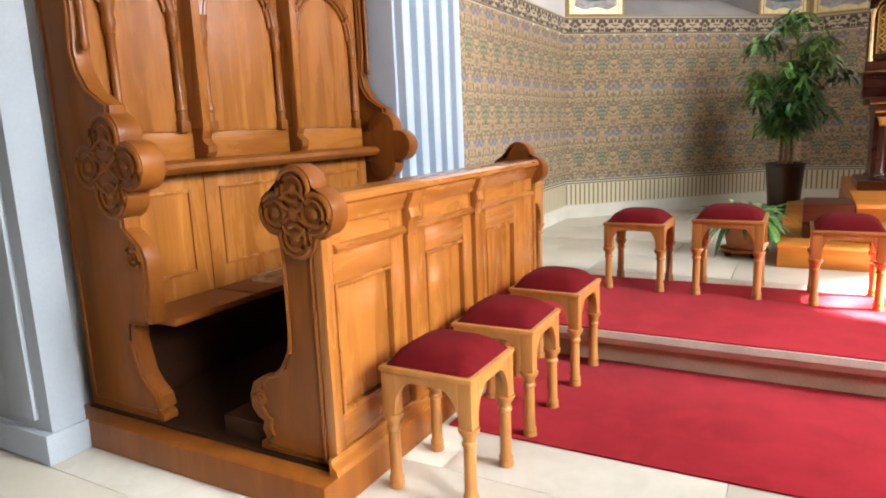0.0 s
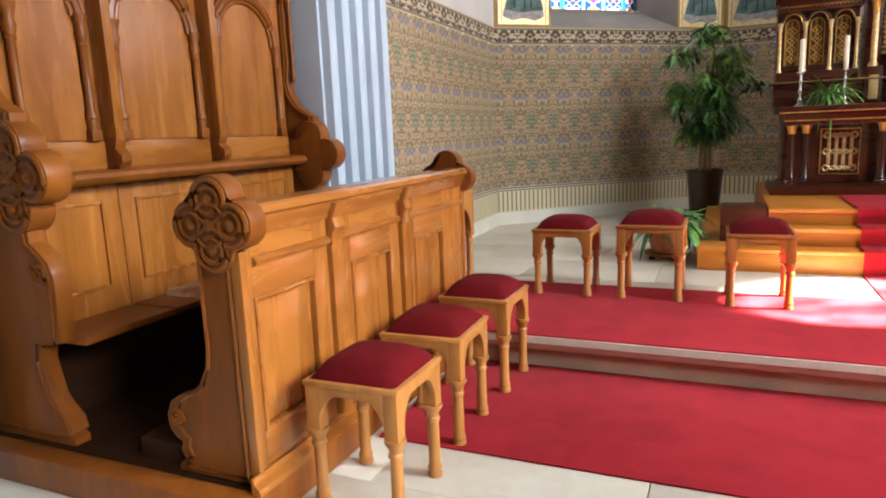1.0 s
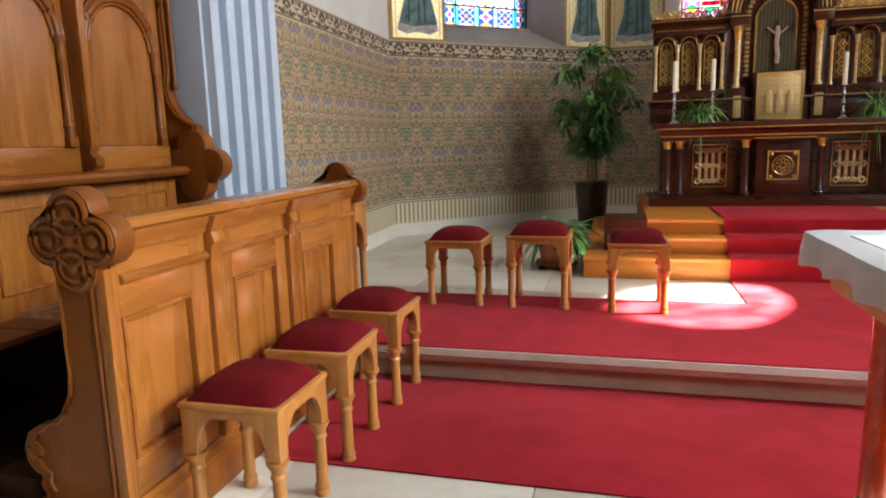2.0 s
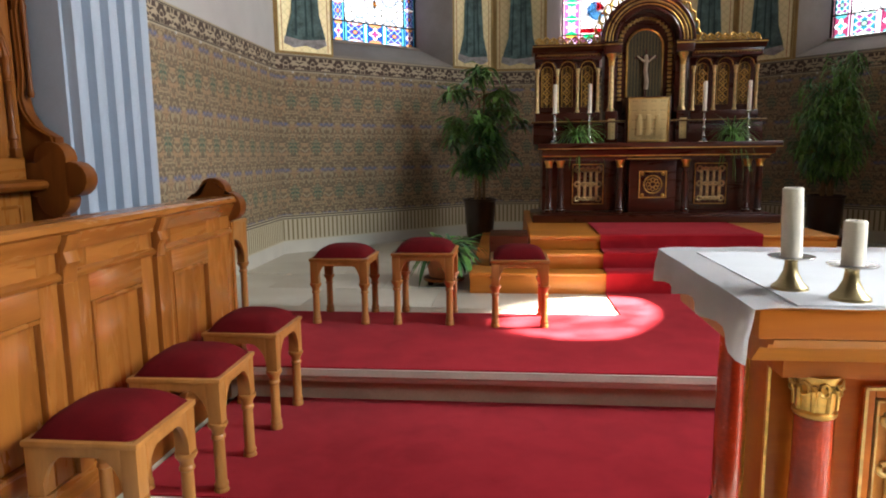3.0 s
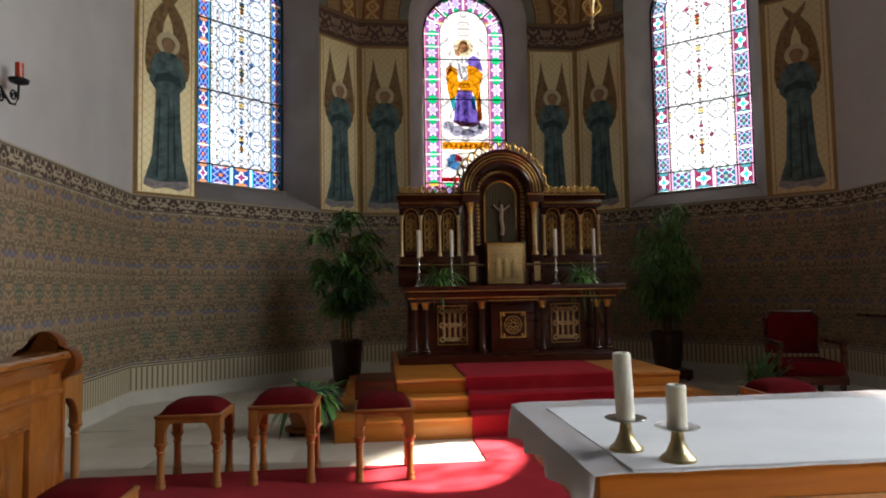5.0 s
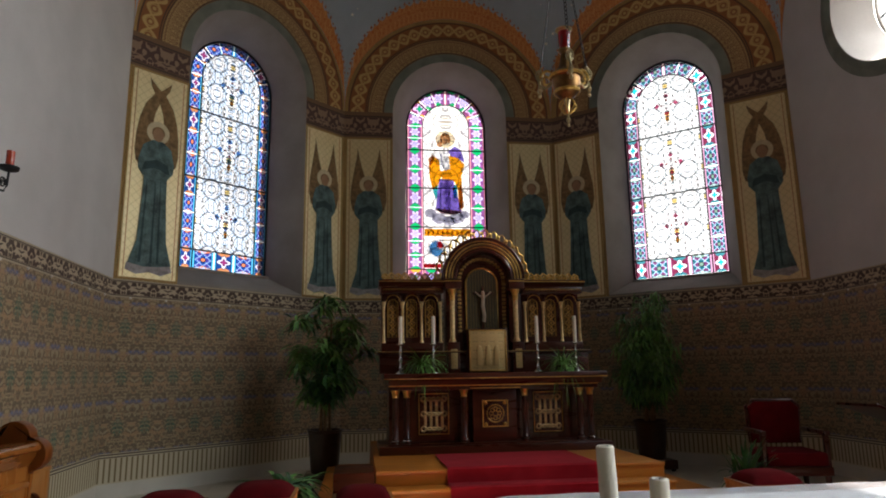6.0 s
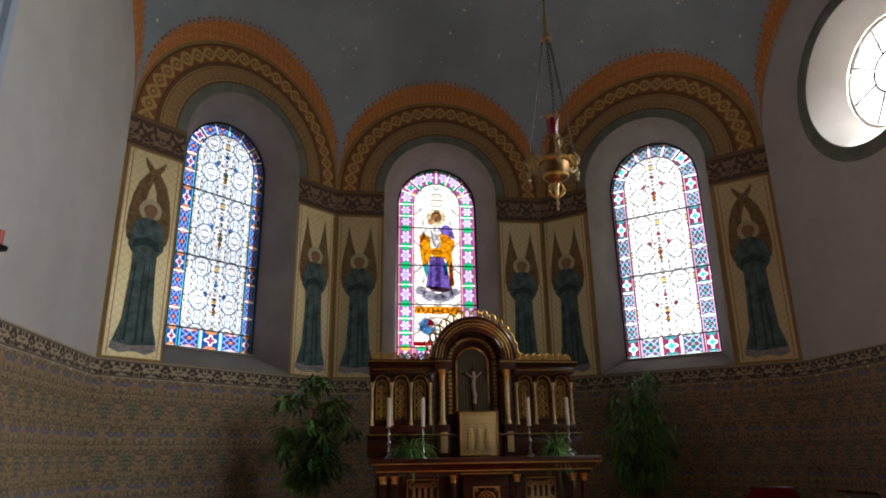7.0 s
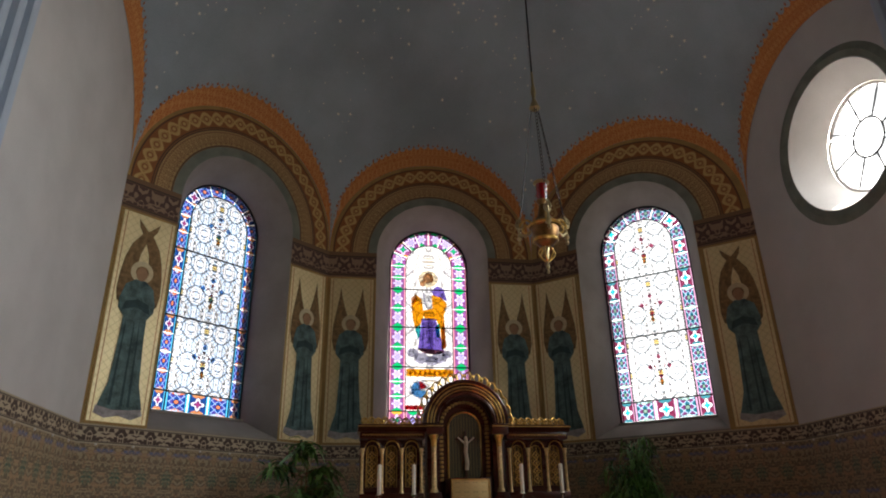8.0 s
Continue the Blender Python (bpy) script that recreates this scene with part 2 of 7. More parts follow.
def arch_band(name, r0, r1, count, light, dark, rings):
    """Painted ornament that follows a round arch about the springing line."""
    g = Graph(name)
    x, y, z = g.xyz()
    dz = g.m("SUBTRACT", z, SPRING)
    r = g.m("SQRT", g.m("ADD", g.m("MULTIPLY", x, x), g.m("MULTIPLY", dz, dz)))
    a = g.m("MULTIPLY", g.m("ARCTAN2", dz, x), (r0 + r1) / 2)
    period = math.pi * (r0 + r1) / 2 / count
    u = g.fold(a, period)
    t = g.m("DIVIDE", g.m("SUBTRACT", r, r0), r1 - r0)
    if rings:
        v = g.m("MULTIPLY", g.m("SUBTRACT", t, 0.5), r1 - r0)
        wave = g.m("MULTIPLY", g.m("COSINE", g.m("MULTIPLY", a, math.pi / period)), (r1 - r0) * 0.27)
        orn = g.m("MAXIMUM", g.near(v, wave, 0.020), g.near(g.m("MULTIPLY", v, -1.0), wave, 0.020))
        d = g.m("SQRT", g.m("ADD", g.m("MULTIPLY", u, u), g.m("MULTIPLY", v, v)))
        orn = g.m("MAXIMUM", orn, g.m("MAXIMUM", g.near(d, 0.0, 0.022), g.m("MULTIPLY", g.near(d, 0.048, 0.009), 0.7)))
    else:
        orn = g.near(g.noise(g.vec(u, g.m("MULTIPLY", t, r1 - r0), 0.0), 2.4 / period, 1.0), 0.5, 0.05)
    orn = g.m("MULTIPLY", orn, g.near(t, 0.5, 0.40, 0.06))
    col = g.mix(orn, dark, light)
    rule = g.m("MAXIMUM", g.near(t, 0.05, 0.03), g.near(t, 0.95, 0.03))
    col = g.mix(rule, col, (0.10, 0.055, 0.03))
    wear = g.noise(g.coords(), 7.0, 4)
    col = g.mix(g.m("MULTIPLY", g.step(wear, 0.45, 0.8), 0.25), col, dark)
    return g.done(col, 0.75)


def stencil(name, light, dark, scale, rough=0.7, metal=0.0, width=0.06):
    """A close mirrored ornament of two tones."""
    g = Graph(name)
    x, y, z = g.xyz()
    uv = g.vec(g.fold(x, 2.2 / scale), g.fold(y, 2.2 / scale), g.fold(z, 2.2 / scale))
    orn = g.near(g.noise(uv, scale, 1.0, 0.5, 0.8), 0.5, width)
    col = g.mix(orn, dark, light)
    col = g.mix(g.m("MULTIPLY", g.noise(g.coords(), 8.0, 4), 0.3), col, dark)
    g.bump(orn, 0.35, 0.004)
    return g.done(col, rough, g.m("MULTIPLY", orn, metal) if metal else 0.0)


def gold_ground():
    """Cream-gold painted panel with a lozenge diaper."""
    g = Graph("cream gold diaper")
    x, y, z = g.xyz()
    p, q = g.m("ADD", x, z), g.m("SUBTRACT", x, z)
    d = g.m("MAXIMUM", g.near(g.fold(p, 0.09), 0.0, 0.004), g.near(g.fold(q, 0.09), 0.0, 0.004))
    col = g.mix(g.noise(g.coords(), 3.0, 4), (0.76, 0.61, 0.30), (0.90, 0.77, 0.46))
    col = g.mix(g.m("MULTIPLY", d, 0.35), col, (0.30, 0.21, 0.08))
    return g.done(col, 0.46, 0.35)


def glass(name, light, mid, accent, period, line, strength):
    """Leaded grisaille: interlaced rings and leaf curves about repeated roses, in pale tints."""
    g = Graph(name)
    x, y, z = g.xyz()
    u, v = g.fold(x, period), g.fold(z, period)
    h = period / 2

    def ring(cu, cv, r):
        du, dv = g.m("SUBTRACT", u, cu), g.m("SUBTRACT", v, cv)
        return g.m("SQRT", g.m("ADD", g.m("MULTIPLY", du, du), g.m("MULTIPLY", dv, dv))), r

    d0, _ = ring(0.0, 0.0, 0)
    d1, _ = ring(h, h, 0)
    d2, _ = ring(h, 0.0, 0)
    d3, _ = ring(0.0, h, 0)
    curl = g.noise(g.vec(u, v, 0.0), 5.2 / period, 1.0, 0.5, 0.9)
    lines = g.near(d0, h * 0.22, line)
    for d, r in ((d0, 0.52), (d0, 0.86), (d1, 0.26), (d1, 0.60), (d2, 0.40), (d3, 0.40), (d2, 0.62), (d3, 0.62)):
        lines = g.m("MAXIMUM", lines, g.near(d, h * r, line))
    lines = g.m("MAXIMUM", lines, g.m("MULTIPLY", g.near(curl, 0.5, 0.020), 1.0))
    tone = g.noise(g.vec(u, v, 3.0), 7.0 / period, 0.0)
    col = g.mix(g.step(tone, 0.46, 0.52), light, mid)
    col = g.mix(g.m("MULTIPLY", g.near(d3, 0.0, h * 0.16), 0.8), col, accent)
    col = g.mix(g.m("MULTIPLY", lines, strength), col, (0.03, 0.03, 0.045))
    tr = g.n.new("ShaderNodeBsdfTransparent")
    g.put(tr.inputs[0], col)
    gl = g.n.new("ShaderNodeBsdfGlossy")
    gl.inputs["Roughness"].default_value = 0.15
    ms = g.n.new("ShaderNodeMixShader")
    ms.inputs[0].default_value = 0.04
    g.l.new(tr.outputs[0], ms.inputs[1])
    g.l.new(gl.outputs[0], ms.inputs[2])
    g.l.new(ms.outputs[0], g.out.inputs[0])
    return g.mat


def lattice_glass(name, one, two, net, leaf, edge):
    """A border pane: a diagonal net over two colours, leaves at its ends, pale lines at its sides."""
    g = Graph(name)
    x, y, z = g.xyz("Generated")
    u, v = g.m("SUBTRACT", g.m("MULTIPLY", x, 2.0), 1.0), g.m("SUBTRACT", g.m("MULTIPLY", z, 2.0), 1.0)
    au, av = g.m("ABSOLUTE", u), g.m("ABSOLUTE", v)
    p, q = g.m("MULTIPLY", g.m("ADD", u, v), 4.5), g.m("MULTIPLY", g.m("SUBTRACT", u, v), 4.5)
    sp, sq = g.m("SINE", p), g.m("SINE", q)
    col = g.mix(g.step(g.m("MULTIPLY", sp, sq), -0.15, 0.15), one, two)
    lace = g.m("MAXIMUM", g.near(sp, 0.0, 0.24), g.near(sq, 0.0, 0.24))
    col = g.mix(g.m("MULTIPLY", lace, 0.85), col, net)
    heart = g.m("SQRT", g.m("ADD", g.m("MULTIPLY", u, u), g.m("MULTIPLY", v, v)))
    col = g.mix(g.m("SUBTRACT", 1.0, g.step(heart, 0.20, 0.26)), col, leaf)
    tip = g.step(g.m("SUBTRACT", av, g.m("MULTIPLY", au, 0.35)), 0.66, 0.70)
    col = g.mix(tip, col, g.mix(g.step(g.noise(g.coords(), 40.0, 1), 0.45, 0.55), leaf, net))
    col = g.mix(g.step(au, 0.80, 0.83), col, edge)
    lead = g.m("MAXIMUM", g.near(au, 0.80, 0.03), g.m("MULTIPLY", g.near(heart, 0.24, 0.05), 0.8))
    lead = g.m("MAXIMUM", lead, g.m("MULTIPLY", g.near(g.m("SUBTRACT", av, g.m("MULTIPLY", au, 0.35)), 0.66, 0.03), 0.8))
    col = g.mix(g.m("MULTIPLY", lead, 0.85), col, (0.03, 0.03, 0.04))
    # old dense glass takes some of the light
    col = g.mix(0.16, col, (0.012, 0.012, 0.016))
    tr = g.n.new("ShaderNodeBsdfTransparent")
    g.put(tr.inputs[0], col)
    g.l.new(tr.outputs[0], g.out.inputs[0])
    return g.mat


def border_glass(name, ground, petal, heart, leaf, edge, lobes):
    """A border pane: a lobed flower between two leaves on a coloured ground, leaded."""
    g = Graph(name)
    x, y, z = g.xyz("Generated")
    u, v = g.m("SUBTRACT", g.m("MULTIPLY", x, 2.0), 1.0), g.m("SUBTRACT", g.m("MULTIPLY", z, 2.0), 1.0)
    r = g.m("SQRT", g.m("ADD", g.m("MULTIPLY", u, u), g.m("MULTIPLY", v, v)))
    wave = g.m("COSINE", g.m("MULTIPLY", g.m("ARCTAN2", v, u), lobes))
    rr = g.m("DIVIDE", r, g.m("ADD", 0.58, g.m("MULTIPLY", wave, 0.17)))
    au, av = g.m("ABSOLUTE", u), g.m("ABSOLUTE", v)
    grain = g.noise(g.coords(), 60.0, 2)
    col = g.mix(g.step(grain, 0.35, 0.65), tuple(c * 0.7 for c in ground), ground)
    tip = g.m("MULTIPLY", g.step(g.m("SUBTRACT", av, g.m("MULTIPLY", au, 0.5)), 0.50, 0.56), g.m("SUBTRACT", 1.0, g.step(au, 0.62, 0.68)))
    col = g.mix(tip, col, leaf)
    col = g.mix(g.m("SUBTRACT", 1.0, g.step(rr, 0.96, 1.02)), col, petal)
    col = g.mix(g.m("SUBTRACT", 1.0, g.step(rr, 0.50, 0.56)), col, heart)
    col = g.mix(g.step(au, 0.83, 0.86), col, edge)
    lead = g.m("MAXIMUM", g.near(rr, 1.0, 0.05), g.near(au, 0.83, 0.025))
    lead = g.m("MAXIMUM", lead, g.m("MULTIPLY", g.near(rr, 0.52, 0.06), 0.7))
    col = g.mix(g.m("MULTIPLY", lead, 0.8), col, (0.03, 0.03, 0.04))
    # old dense glass takes some of the light
    col = g.mix(0.16, col, (0.012, 0.012, 0.016))
    tr = g.n.new("ShaderNodeBsdfTransparent")
    g.put(tr.inputs[0], col)
    g.l.new(tr.outputs[0], g.out.inputs[0])
    return g.mat


def daylight(name, tint, strength):
    """The bright overcast distance outside a window."""
    g = Graph(name)
    em = g.n.new("ShaderNodeEmission")
    x, y, z = g.xyz()
    col = g.mix(g.step(g.noise(g.coords(), 1.6, 4), 0.35, 0.7), tuple(c * 0.75 for c in tint), tint)
    g.put(em.inputs[0], col)
    em.inputs[1].default_value = strength
    g.l.new(em.outputs[0], g.out.inputs[0])
    return g.mat


STONE = stone_floor()
CARPET = carpet_wool()
DAMASK = damask()
STRIPES = stripes()
BAND = frieze("cream and brown frieze", 2.05, 2.23, 0.30, (0.50, 0.40, 0.27), (0.085, 0.055, 0.04), (0.46, 0.38, 0.26))
BAND_HIGH = frieze("brown anthemion frieze", 4.49, 4.84, 0.36, (0.30, 0.20, 0.13), (0.095, 0.05, 0.04), (0.20, 0.115, 0.06))
GUILLOCHE = arch_band("guilloche arch", 1.17, 1.43, 24, (0.60, 0.40, 0.15), (0.30, 0.115, 0.035), True)
ARCH_INNER = arch_band("stencilled arch", 0.93, 1.17, 40, (0.52, 0.34, 0.15), (0.28, 0.16, 0.065), False)
ARCH_GREEN = plain("sage green paint", (0.20, 0.22, 0.18), 0.8, 0, 0.15, 5, 0.06)
ORANGE = stencil("orange stencilled border", (0.72, 0.36, 0.12), (0.58, 0.19, 0.045), 34.0)
OCHRE = plain("ochre paint", (0.40, 0.25, 0.085), 0.75, 0, 0.15, 4, 0.06)
RUST = plain("rust paint", (0.44, 0.14, 0.045), 0.75, 0, 0.15, 6, 0.06)
DIAPER = gold_ground()
SKY_BLUE = plain("grey blue ceiling paint", (0.41, 0.485, 0.535), 0.9, 0, 0.12, 0.9, 0.08)
STAR = plain("star gilding", (0.92, 0.88, 0.74), 0.5, 0.0, 0.05, 10, 0.0)
TEAL = plain("teal green paint", (0.115, 0.185, 0.178), 0.8, 0, 0.4, 9, 0.06)
TEAL_DEEP = plain("deep teal paint", (0.045, 0.085, 0.085), 0.8, 0, 0.3, 9, 0.06)
WING = plain("umber feather paint", (0.27, 0.165, 0.07), 0.8, 0, 0.3, 22, 0.06)
HALO = plain("pale gold paint", (0.66, 0.56, 0.34), 0.6, 0.1, 0.1, 10, 0.05)
SKIN = plain("umber paint", (0.38, 0.22, 0.12), 0.8, 0, 0.1, 10, 0.05)
CLOUD = plain("grey cloud paint", (0.40, 0.37, 0.36), 0.8, 0, 0.25, 14, 0.05)
GILT_SCROLL = stencil("gilt scrollwork", (0.62, 0.38, 0.10), (0.030, 0.009, 0.004), 60.0, 0.35, 0.9, 0.028)
GILT_RELIEF = stencil("gilt relief", (0.70, 0.50, 0.22), (0.42, 0.28, 0.11), 26.0, 0.45, 0.7, 0.14)
NICHE = stencil("dark gilt lattice", (0.20, 0.15, 0.06), (0.022, 0.022, 0.016), 75.0, 0.6, 0.4, 0.05)
IVORY = plain("ivory", (0.52, 0.42, 0.30), 0.5, 0, 0.12, 12, 0.05)

GLASS_CLEAR = glass("pale grisaille glass", (0.78, 0.79, 0.81), (0.64, 0.70, 0.78), (0.74, 0.62, 0.28), 0.41, 0.0046, 0.84)
GLASS_EAST = glass("white grisaille glass", (0.74, 0.745, 0.75), (0.66, 0.685, 0.70), (0.72, 0.60, 0.28), 0.41, 0.0042, 0.80)
BORDER_GLASS = dict(
    blue=(lattice_glass("blue lattice glass", (0.09, 0.24, 0.54), (0.24, 0.22, 0.54), (0.62, 0.72, 0.90), (0.80, 0.45, 0.34), (0.30, 0.68, 0.88)),
          border_glass("blue medallion glass", (0.12, 0.26, 0.54), (0.80, 0.78, 0.88), (0.50, 0.18, 0.40), (0.70, 0.45, 0.30), (0.30, 0.68, 0.88), 4.0)),
    pink=(border_glass("plum flower glass", (0.58, 0.30, 0.58), (0.82, 0.76, 0.98), (0.66, 0.60, 0.95), (0.06, 0.60, 0.34), (0.90, 0.58, 0.66), 6.0),
          border_glass("plum medallion glass", (0.60, 0.28, 0.50), (0.86, 0.70, 0.90), (0.08, 0.58, 0.40), (0.90, 0.60, 0.20), (0.90, 0.58, 0.66), 4.0)),
    rose=(lattice_glass("rose lattice glass", (0.10, 0.30, 0.36), (0.33, 0.17, 0.33), (0.62, 0.72, 0.80), (0.36, 0.46, 0.42), (0.66, 0.48, 0.60)),
          border_glass("teal medallion glass", (0.42, 0.15, 0.26), (0.86, 0.84, 0.90), (0.10, 0.58, 0.62), (0.18, 0.40, 0.44), (0.66, 0.48, 0.60), 4.0)))
GLASS_WHITE = glass("white field glass", (0.86, 0.84, 0.82), (0.78, 0.76, 0.77), (0.82, 0.76, 0.68), 0.9, 0.005, 0.45)


def tint(name, color):
    g = Graph(name)
    tr = g.n.new("ShaderNodeBsdfTransparent")
    col = g.mix(g.noise(g.coords(), 26.0, 2), tuple(c * 0.62 for c in color), color)
    g.put(tr.inputs[0], col)
    g.l.new(tr.outputs[0], g.out.inputs[0])
    return g.mat


def rippled():
    """Clear uneven old glass; grey blotches in its tint paint the sun's dapples."""
    g = Graph("uneven clear glass")
    tr = g.n.new("ShaderNodeBsdfTransparent")
    f = g.m("ADD", g.m("MULTIPLY", g.noise(g.coords(), 3.6, 2, 0.5, 1.2), 0.65), g.m("MULTIPLY", g.noise(g.coords(), 13.0, 2), 0.35))
    g.put(tr.inputs[0], g.mix(g.step(f, 0.40, 0.56), (0.52, 0.53, 0.54), (1.0, 1.0, 1.0)))
    g.l.new(tr.outputs[0], g.out.inputs[0])
    return g.mat


OLD_GLASS = rippled()
# smoke and haze only weaken the sun through the unseen side windows
TINTS = {k: tint(k + " glass", v) for k, v in dict(
    ruby=(0.62, 0.06, 0.10), gold=(0.90, 0.56, 0.08), violet=(0.44, 0.36, 0.76), teal=(0.14, 0.62, 0.66), blue=(0.34, 0.52, 0.92), cream=(0.93, 0.86, 0.72),
    brown=(0.68, 0.47, 0.30), green=(0.10, 0.42, 0.20), azure=(0.30, 0.58, 0.86), rose=(0.80, 0.30, 0.48), lilac=(0.86, 0.80, 0.96), white=(0.92, 0.93, 0.95), mist=(0.78, 0.78, 0.88), smoke=(0.48, 0.48, 0.49), haze=(0.66, 0.66, 0.66), skin=(0.86, 0.66, 0.52)).items()}

# ---- mesh helpers ----


def mesh_of(name, bm, mats, smooth=False):
    me = bpy.data.meshes.new(name)
    bm.normal_update()
    for f in bm.faces:
        f.smooth = True
    bm.to_mesh(me)
    if not smooth:
        me.set_sharp_from_angle(angle=radians(34))
    bm.free()
    for m in mats if isinstance(mats, (list, tuple)) else [mats]:
        me.materials.append(m)
    return me


def thing(name, at, label, category, group="", kind="", rz=0.0):
    ob = new(name)
    ob.empty_display_size = 0.1
    ob.matrix_basis = pose(*at, 0, 0, rz)
    return tagged(ob, label, category, group, kind)


def part(name, bm, mats, parent, label="", smooth=False, at=None, rz=0.0):
    ob = new(name, mesh_of(name, bm, mats, smooth))
    ob.parent = parent
    if at:
        ob.matrix_basis = pose(*at, 0, 0, rz)
    return tagged(ob, label) if label else ob


def twin(ob, at, rz=0.0):
    """Another part on the same mesh."""
    other = new(ob.name.split(".")[0], ob.data)
    other.parent = ob.parent
    other.matrix_basis = pose(*at, 0, 0, rz)
    return other


def solid(name, bm, mats, label, category, kind="", at=(0, 0, 0), rz=0.0, smooth=False):
    ob = new(name, mesh_of(name, bm, mats, smooth))
    ob.matrix_basis = pose(*at, 0, 0, rz)
    return tagged(ob, label, category, "", kind)


def box(x0, x1, y0, y1, z0, z1, bevel=0.0, bm=None, mat=0):
    bm = bm or bmesh.new()
    made = bmesh.ops.create_cube(bm, size=1.0)["verts"]
    for v in made:
        v.co = Vector(((x0 + x1) / 2 + v.co.x * (x1 - x0), (y0 + y1) / 2 + v.co.y * (y1 - y0), (z0 + z1) / 2 + v.co.z * (z1 - z0)))
    faces = list({f for v in made for f in v.link_faces})
    for f in faces:
        f.material_index = mat
    if bevel:
        edges = list({e for v in made for e in v.link_edges})
        bmesh.ops.bevel(bm, geom=edges, offset=bevel, segments=2, affect="EDGES", profile=0.6)
    return bm


def lathe(profile, seg=20, bm=None, at=(0, 0, 0), mat=0, smooth=True, cap=True):
    """A turned form about z from (radius, height) pairs."""
    bm = bm or bmesh.new()
    rings = []
    for r, z in profile:
        rings.append([bm.verts.new((at[0] + r * math.cos(2 * math.pi * i / seg), at[1] + r * math.sin(2 * math.pi * i / seg), at[2] + z)) for i in range(seg)])
    for a, b in zip(rings, rings[1:]):
        for i in range(seg):
            f = bm.faces.new((a[i], a[(i + 1) % seg], b[(i + 1) % seg], b[i]))
            f.smooth, f.material_index = smooth, mat
    if cap:
        bm.faces.new(rings[0][::-1]).material_index = mat
        bm.faces.new(rings[-1]).material_index = mat
    return bm


def prism(outline, d0, d1, plane="XZ", bm=None, bevel=0.0, mat=0):
    """A flat outline given depth: in XZ it is deep along y, in YZ along x, in XY along z."""
    bm = bm or bmesh.new()
    put = {"XZ": lambda a, b, d: (a, d, b), "YZ": lambda a, b, d: (d, a, b), "XY": lambda a, b, d: (a, b, d)}[plane]
    one = [bm.verts.new(put(a, b, d0)) for a, b in outline]
    two = [bm.verts.new(put(a, b, d1)) for a, b in outline]
    n = len(one)
    faces = [bm.faces.new(one), bm.faces.new(two[::-1])] + [bm.faces.new((one[i], two[i], two[(i + 1) % n], one[(i + 1) % n])) for i in range(n)]
    for f in faces:
        f.material_index = mat
    bmesh.ops.recalc_face_normals(bm, faces=faces)
    if bevel:
        edges = [e for f in faces[:2] for e in f.edges]
        bmesh.ops.bevel(bm, geom=edges, offset=bevel, segments=2, affect="EDGES", profile=0.6)
    return bm


def tube(path, r, seg=8, bm=None, closed=False, taper=1.0, mat=0):
    """A round bar along a path of points."""
    bm = bm or bmesh.new()
    pts = [Vector(p) for p in path]
    rings, n = [], len(pts)
    for i, p in enumerate(pts):
        if closed:
            d = pts[(i + 1) % n] - pts[i - 1]
        else:
            d = pts[min(i + 1, n - 1)] - pts[max(i - 1, 0)]
        d = d.normalized() if d.length > 1e-9 else Vector((0, 0, 1))
        side = d.cross(Vector((0, 0, 1)) if abs(d.z) < 0.9 else Vector((1, 0, 0))).normalized()
        up = side.cross(d)
        rr = r * (1 + (taper - 1) * i / max(1, n - 1))
        rings.append([bm.verts.new(p + rr * (math.cos(2 * math.pi * k / seg) * side + math.sin(2 * math.pi * k / seg) * up)) for k in range(seg)])
    pairs = list(zip(rings, rings[1:])) + ([(rings[-1], rings[0])] if closed else [])
    for a, b in pairs:
        for k in range(seg):
            f = bm.faces.new((a[k], a[(k + 1) % seg], b[(k + 1) % seg], b[k]))
            f.smooth, f.material_index = True, mat
    if not closed:
        bm.faces.new(rings[0][::-1]).material_index = mat
        bm.faces.new(rings[-1]).material_index = mat
    return bm


def arc(cx, cz, r, a0, a1, n):
    return [(cx + r * math.cos(radians(a0 + (a1 - a0) * i / n)), cz + r * math.sin(radians(a0 + (a1 - a0) * i / n))) for i in range(n + 1)]


def quatrefoil(cx, cz, r, lobe, n=9):
    """Outline of a four-lobed leaf form."""
    out = []
    for q in range(4):
        a = 90 * q
        ox, oz = cx + r * math.cos(radians(a)), cz + r * math.sin(radians(a))
        out += arc(ox, oz, lobe, a - 112, a + 112, n)
    return out


# ---- the apse: half of an octagon ----
APOTHEM, HALF, MID_Y = 3.57, 1.479, 5.07
WALL_DEEP = 0.62
ZONES = [(0.0, 0.30, 0), (0.30, 0.575, 1), (0.575, 2.05, 2), (2.05, 2.23, 3)]
WALL_MATS = [SKIRT, STRIPES, DAMASK, BAND, OCHRE, BAND_HIGH, ARCH_GREEN, ARCH_INNER, GUILLOCHE, OCHRE, PLASTER, REVEAL]
OPEN_HW, OPEN_LOW, GLASS_Y, TOP = 0.81, 2.25, 0.43, 6.75
# half width and foot of the glass in each bay
GLASS = {45: (0.58, 2.49), 0: (0.59, 2.47), -45: (0.615, 2.46)}


# corners of the regular plan and of the slightly uneven walls as built
REGULAR = [(-APOTHEM, MID_Y - HALF), (-APOTHEM, MID_Y + HALF), (-HALF, MID_Y + APOTHEM), (HALF, MID_Y + APOTHEM), (APOTHEM, MID_Y + HALF), (APOTHEM, MID_Y - HALF)]
CORNERS = [(-3.57, 3.591), (-3.64, 6.67), (-1.479, 8.64), (1.479, 8.64), (3.725, 6.61), (3.60, 3.591)]
BAYS = {90: 0, 45: 1, 0: 2, -45: 3, -90: 4}


